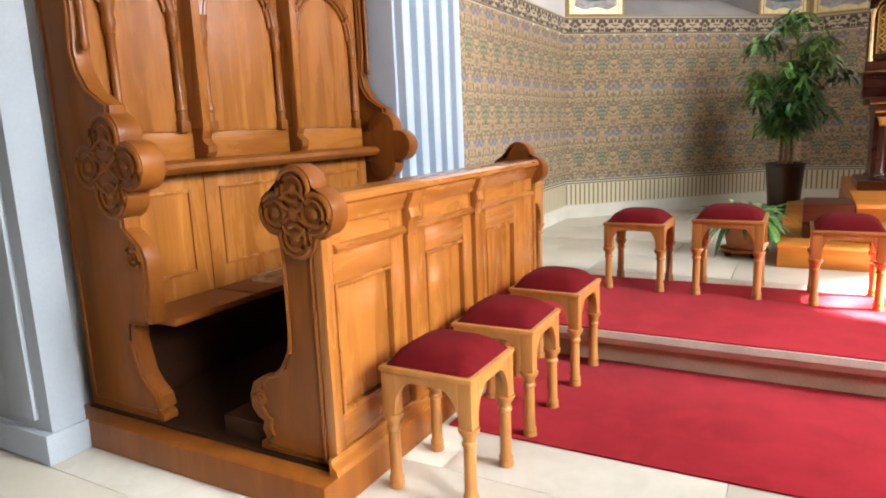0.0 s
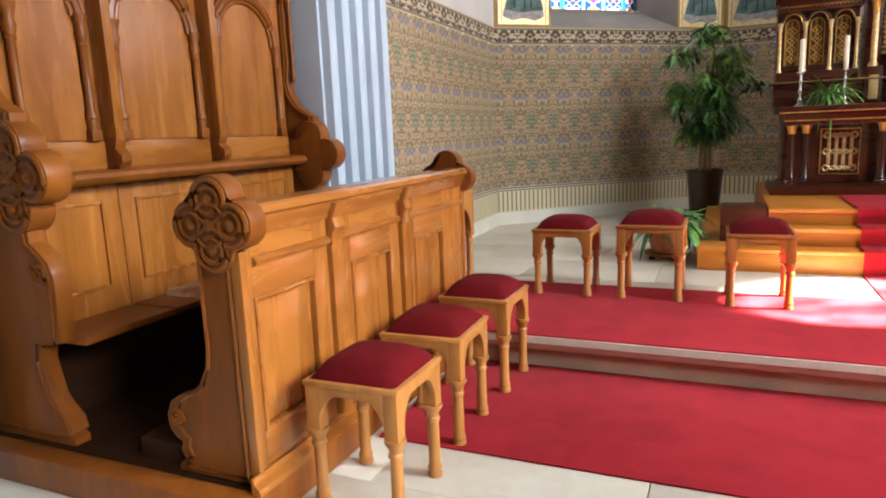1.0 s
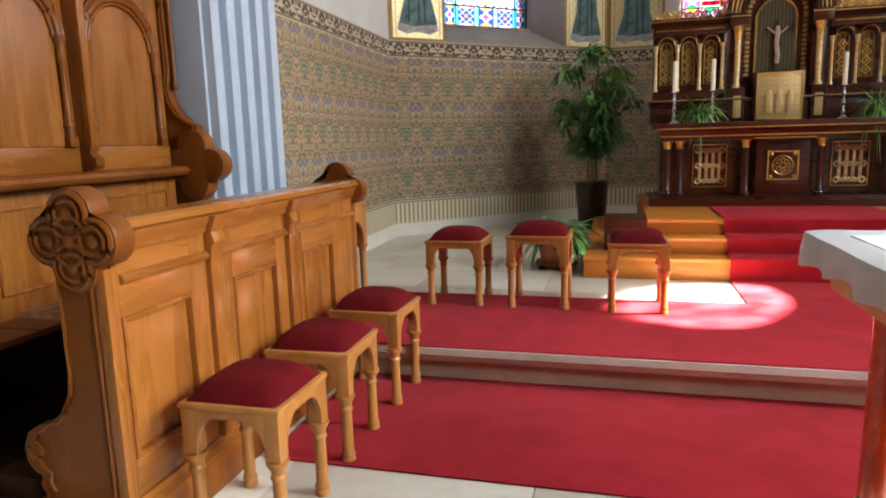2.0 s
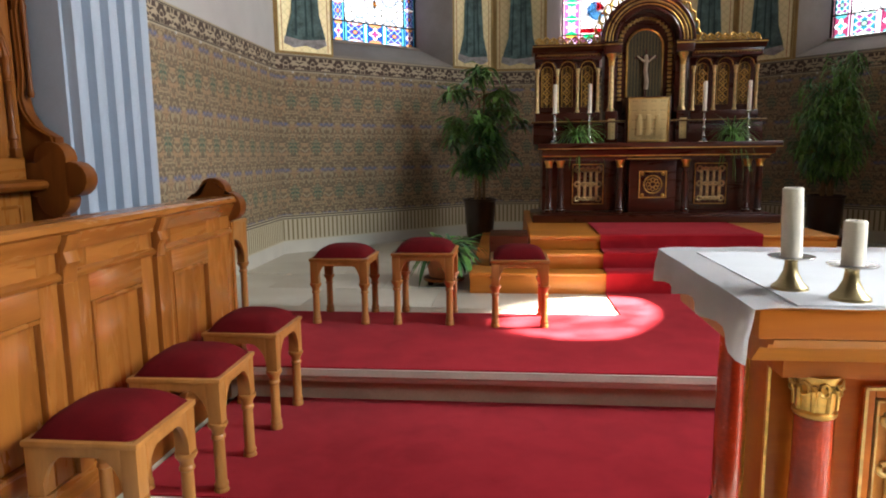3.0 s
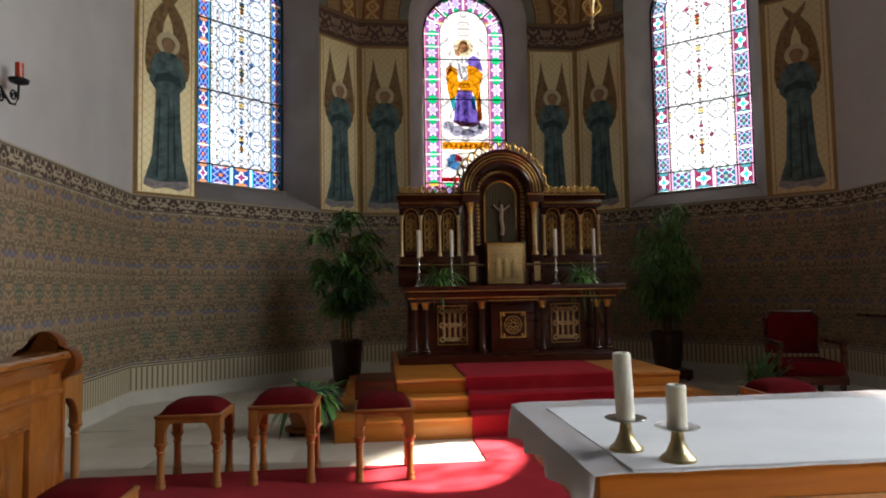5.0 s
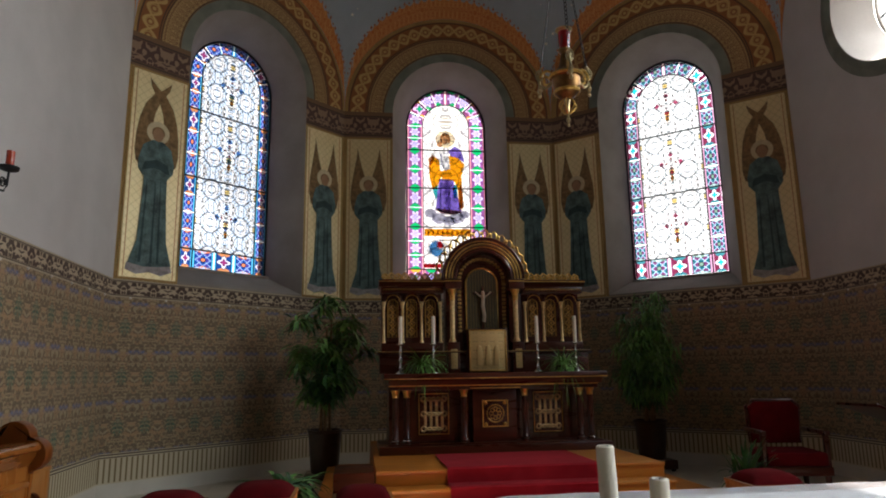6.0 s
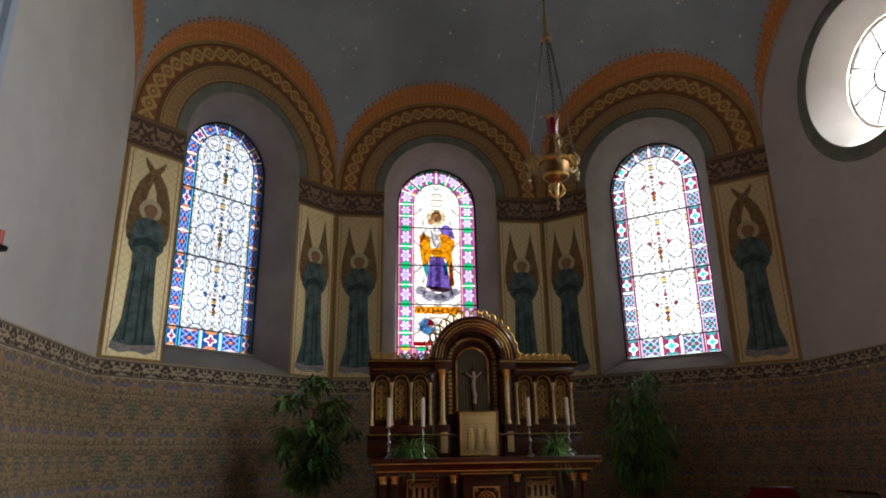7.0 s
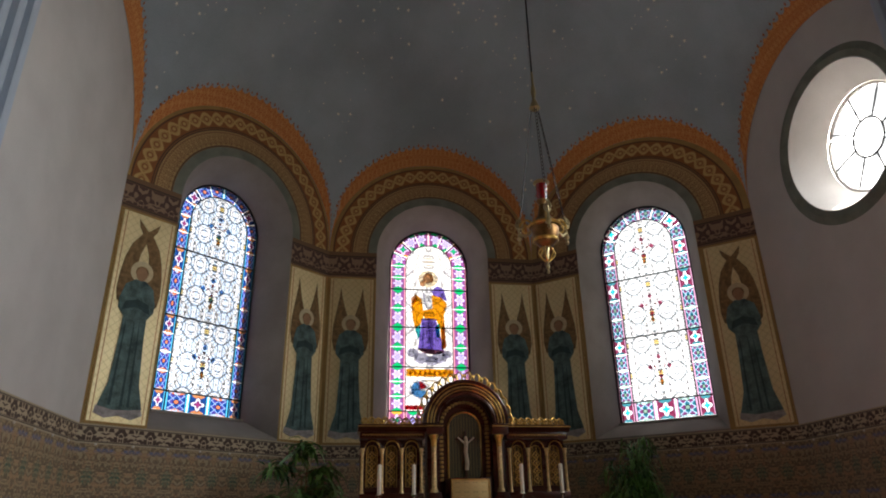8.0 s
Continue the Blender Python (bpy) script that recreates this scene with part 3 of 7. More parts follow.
def bay_pose(deg):
    (ax, ay), (bx, by) = CORNERS[BAYS[deg]], CORNERS[BAYS[deg] + 1]
    return ((ax + bx) / 2, (ay + by) / 2, 0.0), math.degrees(math.atan2(by - ay, bx - ax))


def bay_half(deg):
    (ax, ay), (bx, by) = CORNERS[BAYS[deg]], CORNERS[BAYS[deg] + 1]
    return math.hypot(bx - ax, by - ay) / 2


def uneven(q):
    """Carries a point of the regular plan into the uneven one, bay by bay."""
    x, y = q.x, q.y - MID_Y
    for i in range(5):
        (ax, ay), (bx, by) = REGULAR[i], REGULAR[i + 1]
        ay, by = ay - MID_Y, by - MID_Y
        det = ax * by - bx * ay
        u, v = (x * by - bx * y) / det, (ax * y - x * ay) / det
        if u > -1e-6 and v > -1e-6:
            (cx, cy), (dx, dy) = CORNERS[i], CORNERS[i + 1]
            return Vector((u * cx + v * dx, MID_Y + u * (cy - MID_Y) + v * (dy - MID_Y), q.z))
    return q


def quad(bm, pts, mat):
    f = bm.faces.new([bm.verts.new(p) for p in pts])
    f.material_index = mat
    return f


def to_frame(a, hw, top):
    """Where a ray from the arch's centre at an angle meets the wall's outline."""
    c, s = math.cos(a), math.sin(a)
    k = min(hw / abs(c) if abs(c) > 1e-6 else 1e9, (top - SPRING) / s if s > 1e-6 else 1e9)
    return k * c, SPRING + k * s


def window_wall(name, deg, label):
    at, rz = bay_pose(deg)
    HALF = bay_half(deg)
    GLASS_HW, GLASS_LOW = GLASS[deg]
    bm = bmesh.new()
    for z0, z1, m in ZONES + [(2.23, 4.49, 4), (4.49, SPRING, 5)]:
        if z1 <= OPEN_LOW:
            quad(bm, [(-HALF, 0, z0), (HALF, 0, z0), (HALF, 0, z1), (-HALF, 0, z1)], m)
        else:
            for a, b in ((-HALF, -OPEN_HW), (OPEN_HW, HALF)):
                quad(bm, [(a, 0, z0), (b, 0, z0), (b, 0, z1), (a, 0, z1)], m)
    quad(bm, [(-OPEN_HW, 0, 2.23), (OPEN_HW, 0, 2.23), (OPEN_HW, 0, OPEN_LOW), (-OPEN_HW, 0, OPEN_LOW)], 11)
    n = 48
    ang = [math.pi * i / n for i in range(n + 1)]
    for r0, r1, m in ((OPEN_HW, 0.93, 6), (0.93, 1.17, 7), (1.17, 1.43, 8)):
        for a, b in zip(ang, ang[1:]):
            quad(bm, [(r0 * math.cos(a), 0, SPRING + r0 * math.sin(a)), (r1 * math.cos(a), 0, SPRING + r1 * math.sin(a)), (r1 * math.cos(b), 0, SPRING + r1 * math.sin(b)), (r0 * math.cos(b), 0, SPRING + r0 * math.sin(b))], m)
    for a, b in zip(ang, ang[1:]):
        p, q = to_frame(a, HALF, TOP), to_frame(b, HALF, TOP)
        quad(bm, [(1.43 * math.cos(a), 0, SPRING + 1.43 * math.sin(a)), (p[0], 0, p[1]), (q[0], 0, q[1]), (1.43 * math.cos(b), 0, SPRING + 1.43 * math.sin(b))], 9)

    def loop(hw, low, y):
        return [(hw, y, low)] + [(hw * math.cos(a), y, SPRING + hw * math.sin(a)) for a in ang] + [(-hw, y, low)]

    front, back, out = loop(OPEN_HW, OPEN_LOW, 0.0), loop(GLASS_HW, GLASS_LOW, GLASS_Y), loop(GLASS_HW, GLASS_LOW, WALL_DEEP)
    for a, b in ((front, back), (back, out)):
        k = len(a)
        for i in range(k):
            f = quad(bm, [a[i], b[i], b[(i + 1) % k], a[(i + 1) % k]], 11)
            f.smooth = 0 < i < k - 2
    # outer face
    for z0, z1, hole in ((0.0, GLASS_LOW, False), (GLASS_LOW, SPRING, True)):
        for a, b in (((-HALF - 0.25, -GLASS_HW), (GLASS_HW, HALF + 0.25)) if hole else ((-HALF - 0.25, HALF + 0.25),)):
            quad(bm, [(a, WALL_DEEP, z0), (a, WALL_DEEP, z1), (b, WALL_DEEP, z1), (b, WALL_DEEP, z0)], 10)
    for a, b in zip(ang, ang[1:]):
        p, q = to_frame(a, HALF + 0.25, TOP), to_frame(b, HALF + 0.25, TOP)
        quad(bm, [(GLASS_HW * math.cos(a), WALL_DEEP, SPRING + GLASS_HW * math.sin(a)), (GLASS_HW * math.cos(b), WALL_DEEP, SPRING + GLASS_HW * math.sin(b)), (q[0], WALL_DEEP, q[1]), (p[0], WALL_DEEP, p[1])], 10)
    bmesh.ops.remove_doubles(bm, verts=bm.verts[:], dist=0.0004)
    return solid(name, bm, WALL_MATS, label, "wall", "structure", at, rz)


window_wall("wall_northwest", 45, "painted apse wall with damask stencil and arched window")
window_wall("wall_north", 0, "painted apse wall behind the altar with arched window")
window_wall("wall_northeast", -45, "painted apse wall with damask stencil and arched window")

# side walls of the apse: plain plaster above the stencilled dado
OCULUS = (0.10, 4.90, 0.77, 0.57)


def side_wall(name, deg, round_window):
    at, rz = bay_pose(deg)
    HALF = bay_half(deg)
    bm = bmesh.new()
    for z0, z1, m in ZONES:
        quad(bm, [(-HALF, 0, z0), (HALF, 0, z0), (HALF, 0, z1), (-HALF, 0, z1)], m)
    if not round_window:
        quad(bm, [(-HALF, 0, 2.23), (HALF, 0, 2.23), (HALF, 0, TOP), (-HALF, 0, TOP)], 10)
        quad(bm, [(-HALF, WALL_DEEP, 0), (-HALF, WALL_DEEP, TOP), (HALF + 0.25, WALL_DEEP, TOP), (HALF + 0.25, WALL_DEEP, 0)], 10)
    else:
        cx, cz, r0, r1 = OCULUS
        r2 = r1 + 0.30
        n = 64

        def rim(a, y, r):
            return (cx + r * math.cos(a), y, cz + r * math.sin(a))

        def edge(a, y):
            c, s = math.cos(a), math.sin(a)
            ks = [(HALF - cx) / c if c > 1e-6 else 1e9, (-HALF - cx) / c if c < -1e-6 else 1e9, (TOP - cz) / s if s > 1e-6 else 1e9, (2.23 - cz) / s if s < -1e-6 else 1e9]
            k = min(ks)
            return (cx + k * c, y, cz + k * s)

        corners = [math.atan2(z - cz, x - cx) % (2 * math.pi) for x in (-HALF, HALF) for z in (2.23, TOP)]
        ang = sorted([2 * math.pi * i / n for i in range(n)] + corners)
        for a, b in zip(ang, ang[1:] + [ang[0] + 2 * math.pi]):
            quad(bm, [rim(a, 0, r0), edge(a, 0), edge(b, 0), rim(b, 0, r0)], 10)
            quad(bm, [rim(a, 0, r0), rim(b, 0, r0), rim(b, 0.33, r1), rim(a, 0.33, r1)], 10).smooth = True
            quad(bm, [rim(a, 0.33, r1), rim(b, 0.33, r1), rim(b, WALL_DEEP, r2), rim(a, WALL_DEEP, r2)], 10).smooth = True
            quad(bm, [rim(a, WALL_DEEP, r2), rim(b, WALL_DEEP, r2), edge(b, WALL_DEEP), edge(a, WALL_DEEP)], 10)
        quad(bm, [(-HALF, WALL_DEEP, 0), (-HALF, WALL_DEEP, 2.23), (HALF, WALL_DEEP, 2.23), (HALF, WALL_DEEP, 0)], 10)
    bmesh.ops.remove_doubles(bm, verts=bm.verts[:], dist=0.0004)
    return solid(name, bm, WALL_MATS, "white plaster apse wall over a stencilled dado", "wall", "structure", at, rz)


side_wall("wall_west", 90, False)
side_wall("wall_east", -90, True)

# small white beads along the foot of the frieze
bead_mesh = mesh_of("bead", lathe([(0.002, 0.0), (0.011, 0.002), (0.012, 0.008), (0.007, 0.014), (0.002, 0.016)], 8), SKIRT)
for wall, deg in (("wall_west", 90), ("wall_northwest", 45), ("wall_north", 0), ("wall_northeast", -45), ("wall_east", -90)):
    for k in range(8):
        ob = new("bead", bead_mesh)
        ob.parent = bpy.data.objects[wall]
        ob.matrix_basis = pose(bay_half(deg) * (-1 + (k + 0.5) / 4), 0.001, 2.047, 90)

# vault: a dome of webs that spring from the wall arches
CORNER = math.hypot(APOTHEM, HALF)
DOME = Vector((0.0, MID_Y, SPRING))


def web(p, v, lift=0.0):
    """A point of the sail dome on the way from its edge to its crown."""
    q = p.lerp(DOME, v)
    d = Vector((q.x, q.y - MID_Y, 0))
    q.z = SPRING + math.sqrt(max(0.0, CORNER ** 2 - d.length_squared))
    return uneven(q + lift * (DOME - q).normalized())


def rim_points():
    """The line where the dome meets the walls, then the open side to the nave."""
    pts = []
    for k, (a, b) in enumerate(zip(REGULAR, REGULAR[1:])):
        for i in range(40 + (k == 4)):
            pts.append(Vector((*a, SPRING)).lerp(Vector((*b, SPRING)), (1 - math.cos(math.pi * i / 40)) / 2))
    first, last = pts[0].copy(), pts[-1].copy()
    for i in range(1, 40):
        pts.append(last.lerp(first, (1 - math.cos(math.pi * i / 40)) / 2))
    return pts


RIM = rim_points()
bm = bmesh.new()
steps = [0, 0.02, 0.04, 0.07, 0.11, 0.16, 0.22, 0.30, 0.40, 0.52, 0.66, 0.82, 0.94, 0.995]
grid = [[bm.verts.new(web(p, v)) for v in steps] for p in RIM]
for i in range(len(grid)):
    a, b = grid[i], grid[(i + 1) % len(grid)]
    for k in range(len(steps) - 1):
        bm.faces.new((a[k], b[k], b[k + 1], a[k + 1])).smooth = True
bm.faces.new([row[-1] for row in grid])
solid("ceiling", bm, SKY_BLUE, "grey-blue painted vault with scattered gold stars", "ceiling", "structure")

# stencilled orange border on the edge of the vault, with a toothed outer line
bm = bmesh.new()


def along(p, dist):
    foot = web(p, 0)
    lo, hi = 0.0, 0.6
    for _ in range(22):
        v = (lo + hi) / 2
        lo, hi = (v, hi) if (web(p, v) - foot).length < dist else (lo, v)
    return lo


fine = []
for i in range(200):
    a, b = RIM[i], RIM[min(i + 1, 200)]
    fine += [a.lerp(b, k / 3) for k in range(3)]
prev = None
for i, p in enumerate(fine):
    reach = (0.26, 0.305, 0.265)[i % 3]
    vs = [along(p, reach * k / 4) for k in range(5)]
    row = [bm.verts.new(web(p, v, 0.007)) for v in vs]
    if prev:
        for k in range(4):
            bm.faces.new((prev[k], row[k], row[k + 1], prev[k + 1]))
    prev = row
solid("vault_trim", bm, ORANGE, "orange stencilled border along the vault edge", "trim", "structure")

# fringe of small painted buds outside the border
bm = bmesh.new()
for i in range(2, len(fine) - 2, 2):
    p, q = fine[i], fine[i + 1]
    c, tip = web(p, along(p, 0.295), 0.011), web(p, along(p, 0.352 if i % 4 else 0.325), 0.011)
    up = (tip - c)
    side = (q - p).normalized() * 0.011
    bm.faces.new([bm.verts.new(v) for v in (c - side * 0.5, c + side * 0.5, c + up * 0.45 + side * 1.6, c + up * 0.6 + side * 0.6, tip, c + up * 0.6 - side * 0.6, c + up * 0.45 - side * 1.6)])
solid("border_fringe", bm, RUST, "small rust-red painted buds along the vault border", "trim", "stuff")

# stars
random.seed(5)
bm = bmesh.new()
for i in range(240):
    p = RIM[random.randrange(30, 170)]
    v = random.uniform(0.04, 0.6)
    c, t = web(p, v, 0.012), web(p, v + 0.02, 0.012)
    up = (t - c).normalized()
    side = up.cross(Vector((DOME.x - p.x, DOME.y - p.y, -0.6))).normalized()
    r = random.choice((0.012, 0.014, 0.018, 0.03))
    ring = [c + (r if k % 2 == 0 else r * 0.42) * (math.cos(math.pi * k / 5) * up + math.sin(math.pi * k / 5) * side) for k in range(10)]
    bm.faces.new([bm.verts.new(q) for q in ring])
solid("stars", bm, STAR, "small gold stars painted on the vault", "star", "stuff")

# ---- floor, step, carpets ----
solid("floor", box(-5.6, 5.6, -9, 3.09, -0.3, -0.012), STONE, "cream stone floor of the choir", "floor", "structure")
solid("floor_upper", box(-4.2, 4.2, 3.09, 9.3, -0.3, 0.168), STONE, "cream stone floor of the raised apse", "floor", "structure")
bm = prism([(2.985, 0.182), (2.982, 0.150), (2.990, 0.141), (3.004, 0.138), (3.006, 0.122), (3.030, 0.116), (3.032, 0.104), (3.088, 0.100), (3.088, 0.168), (3.075, 0.182)], -3.3, 3.3, "YZ", None, 0.003)
solid("step_nosing", bm, NOSING, "pale stone nosing of the low step", "step", "structure")
solid("step_riser", box(-3.3, 3.3, 3.068, 3.089, -0.01, 0.102), RISER, "tan stone riser of the low step", "step", "structure")


def carpet(name, outline, z, label):
    bm = prism(outline, z - 0.008, z, "XY", None, 0.003)
    return solid(name, bm, CARPET, label, "carpet")


carpet("carpet", [(-2.63, 2.12), (2.63, 2.12), (2.63, 3.066), (-2.63, 3.066)], 0.009, "crimson wool carpet on the lower floor")
carpet("carpet", [(-3.05, 2.998), (3.05, 2.998), (3.05, 4.10), (0.59, 4.10), (0.59, 4.738), (-0.59, 4.738), (-0.59, 4.10), (-3.05, 4.10)], 0.19, "crimson wool carpet on the raised floor")

# ---- nave and choir walls that close the place ----
bm = box(-4.3, -4.08, 1.39, 3.32, 0, 8.75)
solid("wall_choir_west", bm, PLASTER, "grey plaster wall behind the choir stall", "wall", "structure")
bm = bmesh.new()
for y0, y1, z0, z1 in ((1.39, 1.65, 0, 8.75), (2.85, 3.32, 0, 8.75), (1.65, 2.85, 0, 2.0), (1.65, 2.85, 5.0, 8.75)):
    box(4.08, 4.3, y0, y1, z0, z1, 0, bm)
solid("wall_choir_east", bm, PLASTER, "grey plaster wall of the choir", "wall", "structure")
# unseen panes, added to hold back sun from the choir floor
choir_window = thing("window_6", (4.27, 2.25, 0), "unseen choir window with panes added to dim the sun", "window", "", "structure")
for k in range(3):
    for q in range(5):
        part("pane", box(-0.003, 0.003, -0.6 + 0.4 * k + 0.005, -0.2 + 0.4 * k - 0.005, 2.0 + 0.6 * q + 0.005, 2.6 + 0.6 * q - 0.005), TINTS["smoke"], choir_window)
solid("wall_corner_west", box(-5.6, -4.3, 1.3, 1.5, 0, 8.75), PLASTER, "white plaster wall beside the choir", "wall", "structure")
solid("wall_corner_east", box(4.3, 5.6, 1.3, 1.5, 0, 8.75), PLASTER, "white plaster wall beside the choir", "wall", "structure")


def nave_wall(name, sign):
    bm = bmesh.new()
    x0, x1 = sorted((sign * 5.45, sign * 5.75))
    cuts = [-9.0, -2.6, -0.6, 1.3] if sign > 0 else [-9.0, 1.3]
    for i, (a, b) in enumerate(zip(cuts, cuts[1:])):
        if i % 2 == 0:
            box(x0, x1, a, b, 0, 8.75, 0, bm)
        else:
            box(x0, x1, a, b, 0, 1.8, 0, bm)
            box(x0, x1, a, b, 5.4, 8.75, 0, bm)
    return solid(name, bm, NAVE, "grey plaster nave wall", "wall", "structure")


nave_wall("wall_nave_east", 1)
# unseen panes, added to lessen the sun patch in the nave
nave_window = thing("window_5", (5.6, -1.6, 0), "unseen nave window with panes added to dim the sun", "window", "", "structure")
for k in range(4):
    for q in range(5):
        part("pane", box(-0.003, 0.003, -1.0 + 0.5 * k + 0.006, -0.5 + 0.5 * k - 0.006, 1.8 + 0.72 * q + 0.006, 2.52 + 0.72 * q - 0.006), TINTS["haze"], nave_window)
nave_wall("wall_nave_west", -1)
solid("wall_south", box(-5.75, 5.75, -9.3, -9.0, 0, 8.75), NAVE, "grey plaster end wall of the nave", "wall", "structure")
solid("ceiling_nave", box(-5.75, 5.75, -9.3, 3.75, 8.75, 8.95), NAVE, "grey plaster nave ceiling", "ceiling", "structure")
# wall over the chancel arch, closed against the vault
bm = bmesh.new()
front = [web(p, 0) for p in RIM[200:] + [RIM[0]]]
for a, b in zip(front, front[1:]):
    quad(bm, [(a.x, a.y, a.z), (b.x, b.y, b.z), (b.x, b.y, 8.75), (a.x, a.y, 8.75)], 0)
solid("wall_chancel_arch", bm, PLASTER, "white plaster wall over the chancel arch", "wall", "structure")
for sx, side in ((-1, "west"), (1, "east")):
    # fluted pilaster of the chancel arch
    x0, x1 = sorted((sx * 4.3, sx * 3.565))
    pil = thing("pilaster", (0, 0, 0), "pale blue fluted pilaster of the chancel arch", "pilaster", "chancel pilasters")
    part("shaft", box(x0, x1, 3.315, 4.10, 0.0, 8.75, 0.004), PALE_BLUE, pil)
    for k in range(5):
        y = 3.385 + k * 0.16
        bm = prism([(sx * 3.57, y - 0.048), (sx * 3.515, y - 0.040), (sx * 3.505, y - 0.025), (sx * 3.505, y + 0.025), (sx * 3.515, y + 0.040), (sx * 3.57, y + 0.048)], 0.5, 8.6, "XY")
        part("fillet", bm, PALE_BLUE, pil)
    part("plinth", box(x0, x1 + 0.03 if sx < 0 else x1, 3.30, 4.12, 0.0, 0.34, 0.012), PALE_BLUE, pil)
    # pilaster beside the stall
    x0, x1 = sorted((sx * 4.3, sx * 3.83))
    pil = thing("pilaster", (0, 0, 0), "pale grey-blue pilaster beside the choir stall", "pilaster", "choir pilasters")
    part("shaft", box(x0, x1, 1.25, 1.385, 0.0, 8.75, 0.01), PALE_DIMMED, pil)
    x0, x1 = sorted((sx * 4.06, sx * 3.90))
    part("raised_panel", box(x0, x1, 1.23, 1.252, 0.16, 8.6, 0.008), PALE_DIMMED, pil)
    x0, x1 = sorted((sx * 4.3, sx * 3.82))
    part("plinth", box(x0, x1, 1.22, 1.388, 0.0, 0.12, 0.008), PALE_DIMMED, pil)
door = thing("door_1", (-4.68, 1.24, 0), "honey oak panelled door in the side wall", "door", "", "structure")
part("door_leaf", box(-0.34, 0.34, -0.02, 0.05, 0.0, 2.08, 0.006), OAK, door)
for z0, z1 in ((0.15, 0.9), (1.05, 1.95)):
    part("door_panel", box(-0.24, 0.24, -0.035, -0.018, z0, z1, 0.008), OAK, door)

# ---- windows of the apse ----
# the sky is brighter towards the sun
DAY = {45: daylight("pale western sky", (1.0, 0.98, 0.95), 0.34), 0: daylight("northern sky", (1.0, 0.98, 0.95), 0.36), -45: daylight("bright eastern sky", (1.0, 0.97, 0.93), 0.55)}


def flat(outline, y0, y1):
    return prism(outline, y0, y1, "XZ")


